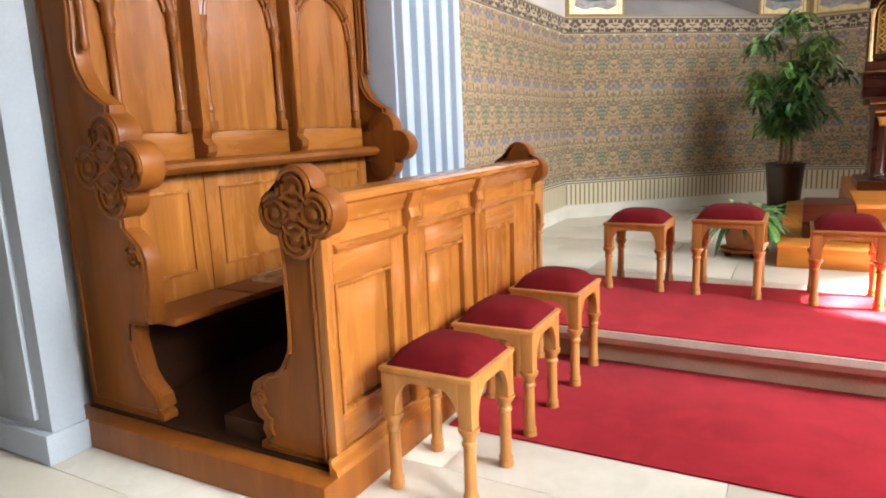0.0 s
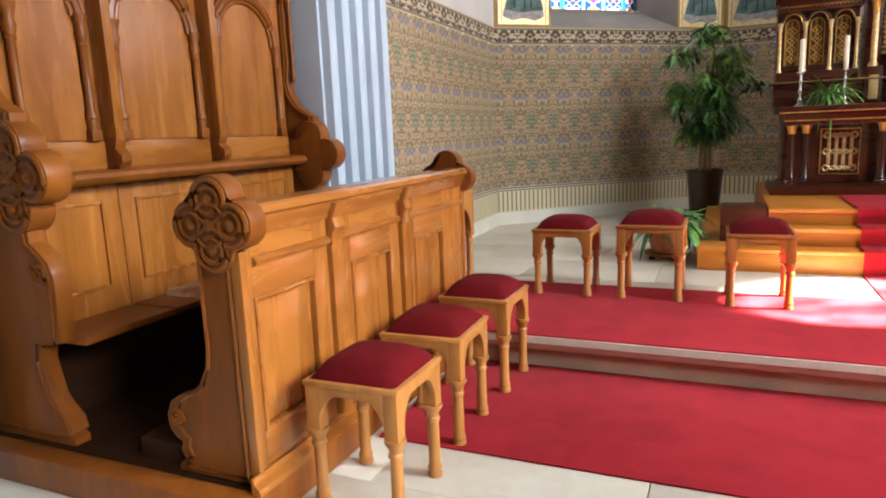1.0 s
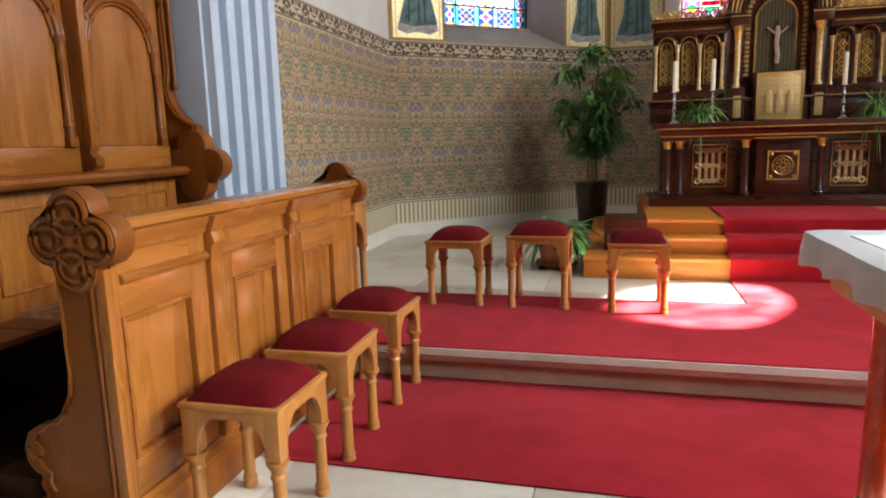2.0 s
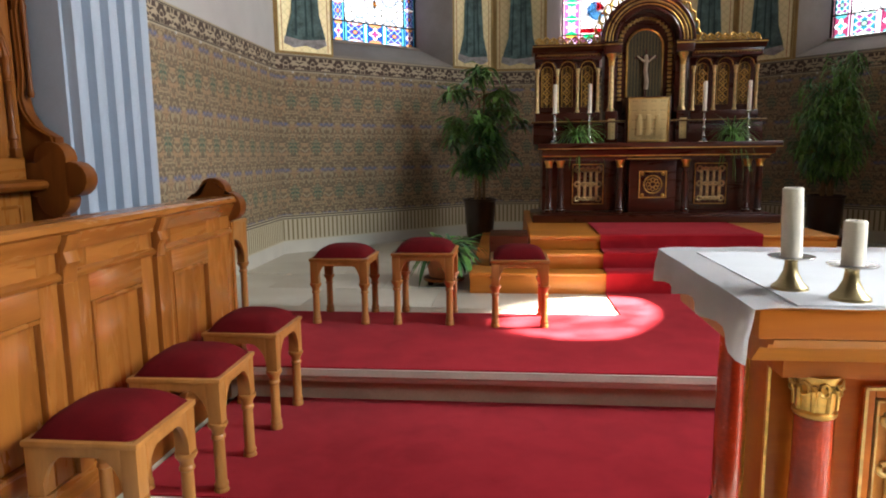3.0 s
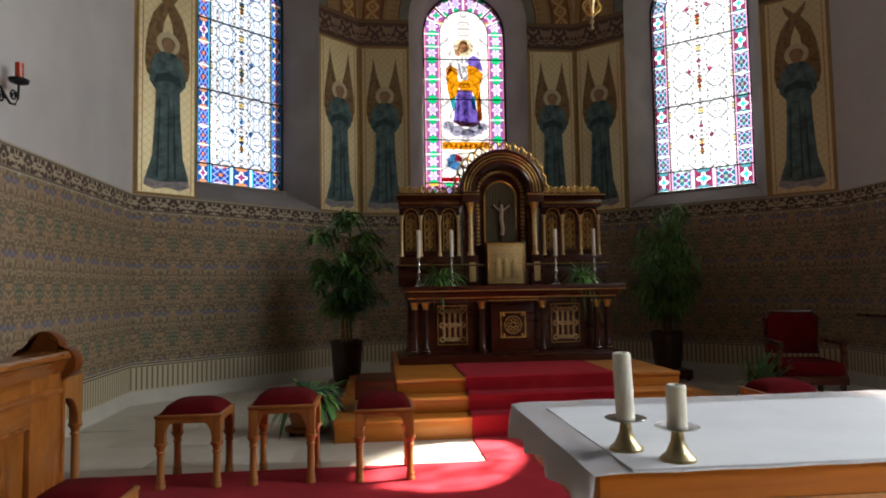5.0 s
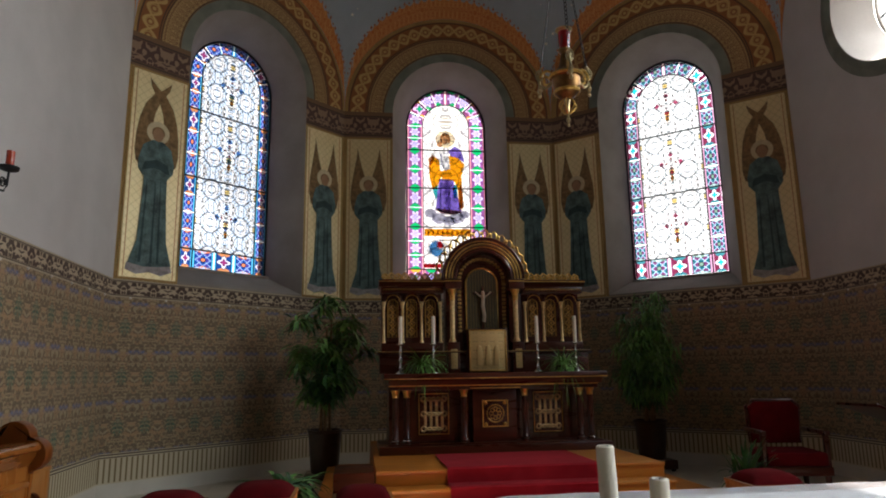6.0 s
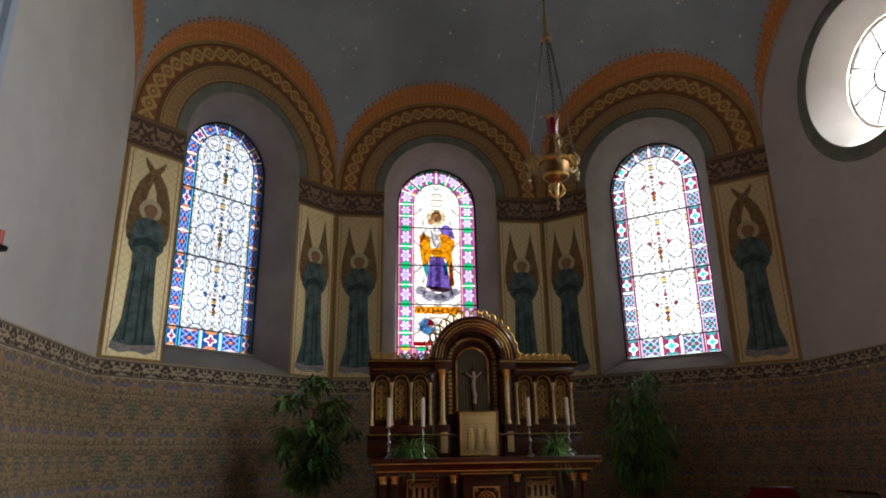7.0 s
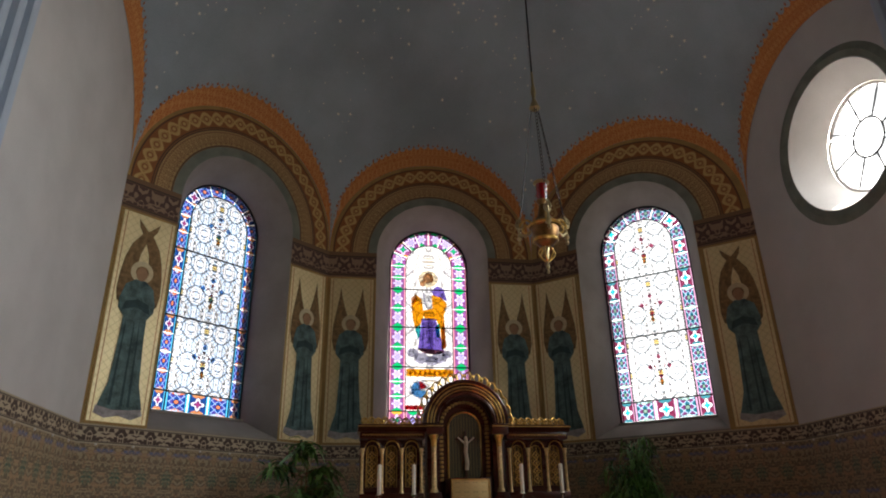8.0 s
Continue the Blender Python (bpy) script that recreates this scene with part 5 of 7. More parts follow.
for y0, y1 in ((0.070, 0.115), (1.818, 1.863)):
    end = st("front_end", prism(FRONT_END, y0, y1, "XZ", None, 0.006), OAK_SHADED)
    rim = inset(FRONT_END, -0.10, 0.45, 0.80, 0.93)
    part("rim", tube([(a, y0 - 0.001, b) for a, b in rim], 0.007, 6, None, True), OAK_SHADED, end)
    st("corner_post", box(-0.030, 0.006, y0 - 0.004, y0 + 0.026, 0.115, 0.86, 0.006), OAK)
    scroll = [(-0.307 + 0.030 * (1 - i / 30) * math.cos(i * 0.45), y0 - 0.004, 0.305 + 0.034 * (1 - i / 30) * math.sin(i * 0.45)) for i in range(26)]
    part("scroll", tube(scroll, 0.007, 6), OAK_SHADED, end)
    carved_leaf("end_knob", -0.080, 0.940, 0.073, 0.074, y0 - 0.014, y1 + 0.016, OAK_SHADED, y0 < 1)
    end = st("back_end", prism(BACK_END, y0 - 0.005, y1 + 0.015, "XZ", None, 0.006), OAK_SHADED)
    rim = [(a - 0.022 if a > -1.2 else a + 0.03, b) for a, b in BACK_END]
    part("rim", tube([(a, y0 - 0.006, min(2.46, max(0.16, b))) for a, b in rim], 0.0065, 6, None, True), OAK_SHADED, end)
    scroll = [(-0.865 + 0.042 * (1 - i / 34) * math.cos(2.2 + i * 0.42), y0 - 0.009, 0.755 + 0.046 * (1 - i / 34) * math.sin(2.2 + i * 0.42)) for i in range(30)]
    part("scroll", tube(scroll, 0.008, 6), OAK_SHADED, end)
    carved_leaf("back_knob", -0.932, 1.085, 0.103, 0.090, y0 - 0.02, y1 + 0.03, OAK_SHADED, y0 < 1)
    # turned shaft on the edge of the wing
    st("wing_shaft", lathe([(0.012, 1.50), (0.018, 1.52), (0.012, 1.55), (0.014, 1.75), (0.013, 1.92), (0.018, 1.95), (0.012, 1.98)], 12, None, (-1.03, (y0 + y1) / 2, 0)), OAK_SHADED)

st("back_board", box(-1.12, -1.075, 0.14, 1.795, 0.48, 2.5), OAK)
st("under_board", box(-1.12, -1.08, 0.14, 1.795, 0.12, 0.48), OAK_RECESS)
st("cornice", prism([(-1.14, 2.5), (-0.90, 2.5), (-0.87, 2.56), (-0.84, 2.60), (-0.84, 2.64), (-1.14, 2.64)], -0.02, 1.885, "XZ"), OAK_Y)
edges = [0.14, 0.575, 1.175, 1.795]
for i, (a, b) in enumerate(zip(edges, edges[1:])):
    c, r = (a + b) / 2, (b - a) / 2 - 0.075
    # arched panel: colonnettes carry a moulded arch
    for y in (c - r, c + r):
        prof = [(0.020, 1.235), (0.020, 1.285), (0.024, 1.29), (0.024, 1.305), (0.015, 1.32), (0.0155, 1.56), (0.021, 1.57), (0.017, 1.58), (0.026, 1.615), (0.020, 1.64), (0.029, 1.675), (0.031, 1.69)]
        st("colonnette", lathe(prof, 14, None, (-1.055, y, 0)), OAK_SHADED)
        st("column_block", box(-1.075, -1.032, y - 0.024, y + 0.024, 1.20, 1.245, 0.003), OAK_SHADED)
    for k, (rr, t) in enumerate(((r, 0.020), (r - 0.028, 0.010), (r + 0.028, 0.011))):
        st("arch_moulding", tube([(-1.06, c + rr * math.cos(math.pi * q / 22), 1.68 + rr * math.sin(math.pi * q / 22)) for q in range(23)], t, 8), OAK_SHADED)
    out = [(c - r + 0.02, 1.205), (c + r - 0.02, 1.205)] + arc(c, 1.66, r - 0.02, 0, 180, 18)
    st("arched_panel", prism(out, -1.078, -1.066, "YZ"), OAK)
    st("apron", box(-1.078, -1.058, a + 0.01, b - 0.01, 1.085, 1.20, 0.004), OAK_Y)
    for y in ((a,) if i else ()):
        st("back_stile", box(-1.078, -0.992, y - 0.022, y + 0.022, 1.20, 2.5, 0.005), OAK)
        out = [(-1.06, 1.085), (-0.990, 1.092), (-0.972, 1.112), (-0.972, 1.140), (-0.990, 1.152), (-1.004, 1.170), (-0.994, 1.195), (-0.992, 1.215), (-1.06, 1.215)]
        st("scroll_bracket", prism(out, y - 0.026, y + 0.026, "XZ", None, 0.003), OAK_SHADED)
    # lower back panel
    st("lower_frame", box(-1.078, -1.052, a + 0.002, b - 0.002, 0.50, 1.035, 0.003), OAK)
    for y0, y1, z0, z1 in ((a + 0.08, a + 0.094, 0.60, 0.96), (b - 0.094, b - 0.08, 0.60, 0.96), (a + 0.094, b - 0.094, 0.60, 0.614), (a + 0.094, b - 0.094, 0.946, 0.96)):
        st("panel_moulding", box(-1.055, -1.042, y0, y1, z0, z1, 0.004), OAK)
    st("seat", box(-1.05, -0.795, a + 0.006, b - 0.006, 0.475, 0.505, 0.008), OAK_SHADED)
out = [(-1.08, 1.03), (-0.975, 1.03), (-0.955, 1.042), (-0.948, 1.058), (-0.955, 1.074), (-0.975, 1.084), (-1.08, 1.085)]
st("arm_rail", prism(out, 0.06, 1.80, "XZ", None, 0.002), OAK_SHADED)
st("hand_knob", lathe([(0.010, -0.03), (0.017, -0.02), (0.021, 0.0), (0.016, 0.03), (0.022, 0.05), (0.012, 0.07)], 12), OAK_SHADED).matrix_basis = pose(-0.940, 0.270, 1.060, 90)
st("kneeler", box(-0.52, -0.26, 0.09, 1.78, 0.125, 0.20, 0.008), OAK_RECESS)

# ---- stools ----


def stool(at, w, h, label, cushion=True):
    """A square stool with arched aprons, round column legs and a velvet cushion."""
    s = thing("stool", at, label, "stool", "arcaded choir stools") if cushion else thing("side_stand", at, label, "stand")
    e = w / 2
    part("top_frame", box(-e - 0.006, e + 0.006, -e - 0.006, e + 0.006, h - 0.018, h, 0.006), OAK_PALE, s)
    bm = bmesh.new() if cushion else None
    n, c = 14, e - 0.012
    if cushion:
        top = {}
        for i in range(n + 1):
            for j in range(n + 1):
                u, v = -1 + 2 * i / n, -1 + 2 * j / n
                z = 0.068 * (1 - abs(u) ** 3.2) ** 0.55 * (1 - abs(v) ** 3.2) ** 0.55
                top[i, j] = bm.verts.new((u * c, v * c, h + z))
        for i in range(n):
            for j in range(n):
                bm.faces.new((top[i, j], top[i + 1, j], top[i + 1, j + 1], top[i, j + 1])).smooth = True
        base = [bm.verts.new((x * c, y * c, h)) for x, y in ((-1, -1), (-1, 1), (1, 1), (1, -1))]
        bm.faces.new(base)
        part("cushion", bm, VELVET, s, "dark red velvet cushion")
    low, k = h * 0.60, 0.048
    half = e - k
    out = [(-half, low + 0.03)] + arc(0, low + 0.03, half, 180, 0, 18)[1:] + [(half, h - 0.018), (-half, h - 0.018)]
    out = [(a, min(b, h - 0.045)) for a, b in out[:-2]] + out[-2:]
    for q in range(4):
        part("apron", prism(out, -e, -e + 0.02, "XZ", None, 0.002), OAK_PALE, s, "", False, (0, 0, 0), 90 * q)
    for sx in (-1, 1):
        for sy in (-1, 1):
            x, y = sx * (e - k / 2), sy * (e - k / 2)
            leg = part("leg", lathe([(0.0255, 0.0), (0.0265, 0.014), (0.0225, 0.022), (0.0255, 0.030), (0.0245, 0.038), (0.0205, 0.046), (0.0195, low - 0.055), (0.0245, low - 0.050), (0.0245, low - 0.042), (0.0205, low - 0.036), (0.0225, low - 0.022), (0.0315, low - 0.008), (0.0345, low - 0.002), (0.0345, low + 0.008)], 16, None, (x, y, 0)), OAK_PALE, s)
            part("leg_block", box(x - k / 2, x + k / 2, y - k / 2, y + k / 2, low + 0.006, h - 0.018, 0.003), OAK_PALE, leg)
    return s


first = stool((-2.44, 1.795, 0), 0.325, 0.43, "pale oak stool with arched sides and dark red cushion")
copy_thing(first, pose(-2.445, 2.30, 0.0, 0, 0, 1.5))
copy_thing(first, pose(-2.43, 2.84, 0.009, 0, 0, -1))
upper_stool = stool((-2.285, 3.955, 0.19), 0.345, 0.396, "pale oak stool with arched sides and red cushion on the carpet")
copy_thing(upper_stool, pose(-1.222, 3.92, 0.19, 0, 0, 1)).scale = (0.95, 0.95, 1.0)
copy_thing(upper_stool, pose(1.25, 3.96, 0.19, 0, 0, -2))
stool((-1.785, 3.965, 0.19), 0.36, 0.43, "larger pale oak stool with arched sides and red cushion")
stool((-3.00, 3.57, 0.168), 0.36, 0.665, "tall oak stand with arched sides behind the stall end", False)

# ---- altar steps ----
steps_thing = thing("altar_steps", (0, 4.74, 0.17), "three orange-brown wooden altar steps with red runner", "steps")
for name, x, y0, z0, z1 in (("lower_step", 1.565, 0.0, 0.0, 0.165), ("middle_step", 1.125, 0.16, 0.165, 0.285), ("platform", 1.12, 0.33, 0.285, 0.395)):
    part(name, box(-x, x, y0, 2.6, z0, z1, 0.010), STEP_WOOD, steps_thing)
    part("nosing", prism([(y0 - 0.012, z1 - 0.026), (y0 - 0.014, z1 - 0.008), (y0 - 0.006, z1 + 0.001), (y0 + 0.01, z1 + 0.001), (y0 + 0.01, z1 - 0.03)], -x, x, "YZ"), STEP_WOOD, steps_thing)
runner = [(-0.004, 0.0), (-0.018, 0.135), (-0.020, 0.160), (-0.008, 0.171), (0.146, 0.171), (0.146, 0.262), (0.140, 0.282), (0.152, 0.291), (0.316, 0.291), (0.316, 0.372), (0.310, 0.392), (0.322, 0.401), (1.15, 0.401)]
stair = thing("stair_runner", (0, 4.742, 0.173), "crimson carpet runner on the altar steps", "carpet")
for name, lo, hi in (("riser_strip", 0, 3), ("tread_strip", 3, 4), ("riser_strip", 4, 7), ("tread_strip", 7, 8), ("riser_strip", 8, 11), ("tread_strip", 11, 12)):
    bm = bmesh.new()
    for (a, b), (c, d) in zip(runner[lo:hi], runner[lo + 1:hi + 1]):
        quad(bm, [(-0.59, a, b), (0.59, a, b), (0.59, c, d), (-0.59, c, d)], 0)
    bmesh.ops.remove_doubles(bm, verts=bm.verts[:], dist=0.0005)
    bmesh.ops.solidify(bm, geom=bm.faces[:], thickness=-0.004)
    part(name, bm, CARPET, stair)
solid("footstool", box(-0.16, 0.14, -0.02, 0.40, 0.0, 0.235, 0.012), MAHOGANY, "dark wooden box on the lower altar step", "box", "", (-1.27, 5.02, 0.335))

# ---- high altar ----
Z0 = 0.565
altar = thing("altar", (0, 6.05, Z0), "dark mahogany high altar with gilded panels and columns", "altar")


def al(name, bm, mat, label=""):
    return part(name, bm, mat, altar, label)


al("base", box(-1.07, 1.07, -0.09, 0.62, 0.0, 0.072, 0.012), MAHOGANY)
al("upper_base", box(-0.99, 0.99, -0.03, 0.61, 0.072, 0.086, 0.006), MAHOGANY)
al("body", box(-0.97, 0.97, 0.21, 0.60, 0.085, 0.60), MAHOGANY)
al("centre_block", box(-0.205, 0.205, 0.045, 0.215, 0.085, 0.56, 0.005), MAHOGANY)
al("frieze", box(-0.98, 0.98, 0.0, 0.60, 0.555, 0.60, 0.006), MAHOGANY)
al("gilt_line", box(-0.985, 0.985, -0.006, 0.004, 0.588, 0.598), GOLD)
al("gilt_line", box(-0.235, 0.235, -0.008, 0.004, 0.562, 0.570), GOLD)
al("mensa_moulding", prism([(-0.09, 0.60), (-0.10, 0.63), (-0.12, 0.65), (0.55, 0.65), (0.55, 0.60)], -0.99, 0.99, "YZ"), MAHOGANY)
al("mensa", box(-1.03, 1.03, -0.15, 0.62, 0.65, 0.705, 0.008), MAHOGANY)
al("gilt_line", box(-1.03, 1.03, -0.153, -0.148, 0.655, 0.662), GOLD)
for x in (-0.918, -0.815, -0.287, 0.287, 0.815, 0.918):
    col = al("column", lathe([(0.040, 0.085), (0.040, 0.105), (0.033, 0.115), (0.036, 0.128), (0.028, 0.14), (0.029, 0.30), (0.026, 0.49)], 16, None, (x, 0.05, 0)), MAHOGANY)
    part("capital", lathe([(0.027, 0.488), (0.032, 0.495), (0.029, 0.503), (0.034, 0.53), (0.043, 0.548), (0.043, 0.556)], 12, None, (x, 0.05, 0)), GOLD, col, "gilded capital")
    part("base_ring", lathe([(0.041, 0.106), (0.043, 0.110), (0.041, 0.114)], 16, None, (x, 0.05, 0)), SILVER, col)


def scroll_panel(parent, x0, x1, z0, z1, y, mat, rim):
    """A gilded panel of upright bars tied by rings, in a gilt frame."""
    t = 0.008 * (x1 - x0) / 0.27
    pan = part("gilded_panel", box(x0, x1, y, y + 0.01, z0, z1), STEP_WOOD if mat is GOLD_PAINT else MAHOGANY, parent, "gilded strapwork panel")
    for a, b, c, d in ((x0, x0 + t, z0, z1), (x1 - t, x1, z0, z1), (x0 + t, x1 - t, z0, z0 + t), (x0 + t, x1 - t, z1 - t, z1)):
        part("panel_frame", box(a, b, y - 0.008, y + 0.002, c, d, 0.002), rim, pan)
    w, h = x1 - x0, z1 - z0
    r = 0.016 * w / 0.27
    for k in range(4):
        x = x0 + w * (0.22 + 0.187 * k)
        part("bar", box(x - r * 0.75, x + r * 0.75, y - 0.008, y + 0.002, z0 + h * 0.14, z1 - h * 0.14, 0.003), mat, pan)
    for z in (z0 + h * 0.14, z0 + h * 0.5, z1 - h * 0.14):
        for k in (0.16, 0.84):
            ring = [(x0 + w * k + w * 0.075 * math.cos(q), y - 0.004, z + w * 0.075 * math.sin(q)) for q in [2 * math.pi * i / 14 for i in range(14)]]
            part("ring", tube(ring, r * 0.62, 6, None, True), mat, pan)
        for s in (-1, 1):
            pts = [(x0 + w * (0.2 + 0.6 * i / 16), y - 0.005, z + s * w * 0.045 * math.cos(i * math.pi * 4 / 16)) for i in range(17)]
            part("strap", tube(pts, r * 0.6, 6), mat, pan)
    return pan


scroll_panel(altar, -0.695, -0.410, 0.146, 0.520, 0.198, GILT_PALE, GOLD)
scroll_panel(altar, 0.405, 0.690, 0.146, 0.520, 0.198, GILT_PALE, GOLD)
pan = al("rosette_panel", box(-0.12, 0.12, 0.032, 0.046, 0.215, 0.455, 0.002), MAHOGANY, "gilded rosette panel")
for a, b, c, d in ((-0.12, -0.111, 0.215, 0.455), (0.111, 0.12, 0.215, 0.455), (-0.111, 0.111, 0.215, 0.224), (-0.111, 0.111, 0.446, 0.455)):
    part("panel_frame", box(a, b, 0.024, 0.035, c, d), GOLD, pan)
part("rosette_ring", tube([(0.078 * math.cos(2 * math.pi * i / 24), 0.028, 0.335 + 0.078 * math.sin(2 * math.pi * i / 24)) for i in range(24)], 0.007, 6, None, True), GOLD, pan)
for k in range(8):
    a = math.pi / 4 * k
    part("petal", tube([(0.04 * math.cos(a) + 0.018 * math.cos(q), 0.028, 0.335 + 0.04 * math.sin(a) + 0.018 * math.sin(q)) for q in [2 * math.pi * i / 10 for i in range(10)]], 0.005, 5, None, True), GOLD, pan)
for sx in (-1, 1):
    for sz in (-1, 1):
        part("corner_leaf", lathe([(0.003, 0), (0.018, 0.003), (0.012, 0.010), (0.003, 0.013)], 8), GOLD, pan).matrix_basis = pose(sx * 0.09, 0.032, 0.335 + sz * 0.095, 90)

# ---- retable ----
ZR = Z0 + 0.705
ret = thing("retable", (0, 6.60, ZR), "carved mahogany altar retable with gilded arcades and crest", "retable")


def rt(name, bm, mat, label=""):
    return part(name, bm, mat, ret, label)


rt("gradine", box(-1.05, 1.05, -0.16, 0.16, 0.0, 0.20, 0.006), MAHOGANY)
rt("shelf", box(-1.07, 1.07, -0.20, 0.16, 0.195, 0.215, 0.004), MAHOGANY)
rt("gilt_line", box(-1.07, 1.07, -0.204, -0.198, 0.206, 0.212), GOLD_DULL)
for sx in (-1, 1):
    x0, x1 = sorted((sx * 1.03, sx * 0.42))
    rt("wing_base", box(x0, x1, -0.08, 0.14, 0.215, 0.30, 0.004), MAHOGANY)
    rt("wing_board", box(x0, x1, 0.02, 0.14, 0.30, 0.80), MAHOGANY)
    rt("entablature", box(x0 - 0.01, x1 + 0.01, -0.10, 0.14, 0.795, 0.86, 0.004), MAHOGANY)
    rt("cornice", prism([(-0.10, 0.86), (-0.13, 0.89), (-0.15, 0.90), (-0.15, 0.925), (0.14, 0.925), (0.14, 0.86)], min(x0, x1) - 0.03, max(x0, x1) + 0.03, "YZ"), MAHOGANY)
    rt("gilt_line", box(x0 - 0.03, x1 + 0.03, -0.154, -0.148, 0.903, 0.912), GOLD)
    # small round-arched frieze under the cornice
    for k in range(20):
        x = x0 + 0.012 + (x1 - x0 - 0.024) * (k + 0.5) / 20
        rt("frieze_arch", tube([(x + 0.013 * math.cos(q), -0.103, 0.822 + 0.015 * math.sin(q)) for q in [math.pi * i / 6 for i in range(7)]], 0.0045, 5), GOLD)
    # three niches between four gilt colonnettes
    w = (x1 - x0) / 3
    for k in range(4):
        x = x0 + 0.02 + (x1 - x0 - 0.04) * k / 3
        col = rt("colonnette", lathe([(0.021, 0.30), (0.021, 0.315), (0.015, 0.325), (0.0135, 0.64), (0.018, 0.65), (0.015, 0.66), (0.023, 0.70), (0.023, 0.71)], 12, None, (x, -0.055, 0)), GILT_PALE)
    for k in range(3):
        c = x0 + 0.02 + (x1 - x0 - 0.04) * (k + 0.5) / 3
        r = (x1 - x0 - 0.04) / 6 - 0.012
        for rr, t in ((r, 0.009), (r - 0.016, 0.005)):
            rt("niche_arch", tube([(c + rr * math.cos(math.pi * q / 12), -0.055, 0.712 + rr * math.sin(math.pi * q / 12)) for q in range(13)], t, 6), MAHOGANY if t > 0.008 else GOLD)
        out = [(c - r * 0.62, 0.36), (c + r * 0.62, 0.36)] + arc(c, 0.69, r * 0.62, 0, 180, 10)
        rt("gilt_tracery", prism(out, 0.008, 0.02, "XZ"), GILT_SCROLL)
        rim = [(a, 0.006, b) for a, b in out]
        rt("niche_rim", tube(rim, 0.004, 5, None, True), GOLD)
        for j in range(4):
            z = 0.42 + j * 0.075
            rt("tracery_leaf", tube([(c + 0.030 * math.cos(q) * (1 + 0.25 * math.cos(4 * q)), 0.004, z + 0.030 * math.sin(q) * (1 + 0.25 * math.cos(4 * q))) for q in [2 * math.pi * i / 16 for i in range(16)]], 0.0058, 5, None, True), GOLD)
            rt("tracery_bud", lathe([(0.002, 0.0), (0.012, 0.003), (0.008, 0.010), (0.002, 0.012)], 8), GOLD).matrix_basis = pose(c, 0.008, z, 90)
    # crest
    for k in range(9):
        x = x0 + (x1 - x0) * (k + 0.5) / 9
        rt("crest_leaf", tube([(x + 0.025 * math.cos(q) + 0.006 * math.cos(3 * q), -0.02 - 0.012 * math.cos(2 * q), 0.972 + (0.040 if k % 2 else 0.031) * math.sin(q)) for q in [2 * math.pi * i / 12 for i in range(12)]], 0.010, 6, None, True), GOLD)
        rt("crest_curl", tube([(x + 0.014 * (1 - i / 16) * math.cos(i * 0.7), -0.032, 0.968 + 0.016 * (1 - i / 16) * math.sin(i * 0.7)) for i in range(14)], 0.006, 5), GOLD)
        rt("crest_bud", lathe([(0.003, 0), (0.015, 0.01), (0.017, 0.024), (0.008, 0.04), (0.002, 0.046)], 8, None, (x + 0.033, -0.02, 0.925)), GOLD)
    # tall column beside the niche
    x = sx * 0.325
    rt("pier", box(x - 0.055, x + 0.055, -0.06, 0.14, 0.0, 0.86, 0.004), MAHOGANY)
    rt("pier_base", box(x - 0.058, x + 0.058, -0.19, -0.05, 0.0, 0.30, 0.005), MAHOGANY)
    rt("pier_panel", box(x - 0.032, x + 0.032, -0.197, -0.188, 0.04, 0.23, 0.003), GILT_RELIEF)
    col = rt("column", lathe([(0.038, 0.30), (0.038, 0.32), (0.029, 0.335), (0.025, 0.345), (0.0245, 0.72)], 14, None, (x, -0.115, 0)), GILT_PALE)
    part("capital", lathe([(0.026, 0.72), (0.030, 0.73), (0.027, 0.74), (0.034, 0.79), (0.048, 0.815), (0.048, 0.83)], 12, None, (x, -0.115, 0)), GOLD, col)
    rt("impost", box(x - 0.075, x + 0.085, -0.17, 0.14, 0.83, 0.93, 0.006), MAHOGANY)
    rt("gilt_line", box(x - 0.077, x + 0.087, -0.174, -0.168, 0.905, 0.915), GOLD)
# round-arched head over the middle
outer, inner = arc(0, 0.94, 0.425, 0, 180, 28), arc(0, 0.94, 0.275, 180, 0, 28)
rt("arch_head", prism(outer + inner, -0.13, 0.14, "XZ"), MAHOGANY)
for r, t, m in ((0.418, 0.014, MAHOGANY), (0.388, 0.006, GOLD), (0.355, 0.010, GOLD_DULL), (0.325, 0.005, GOLD), (0.290, 0.012, MAHOGANY)):
    rt("arch_moulding", tube([(r * math.cos(math.pi * q / 28), -0.135, 0.94 + r * math.sin(math.pi * q / 28)) for q in range(29)], t, 6), m)
rt("niche_back", prism([(-0.28, 0.0), (0.28, 0.0)] + arc(0, 0.94, 0.28, 0, 180, 24), 0.02, 0.14, "XZ"), MAHOGANY)
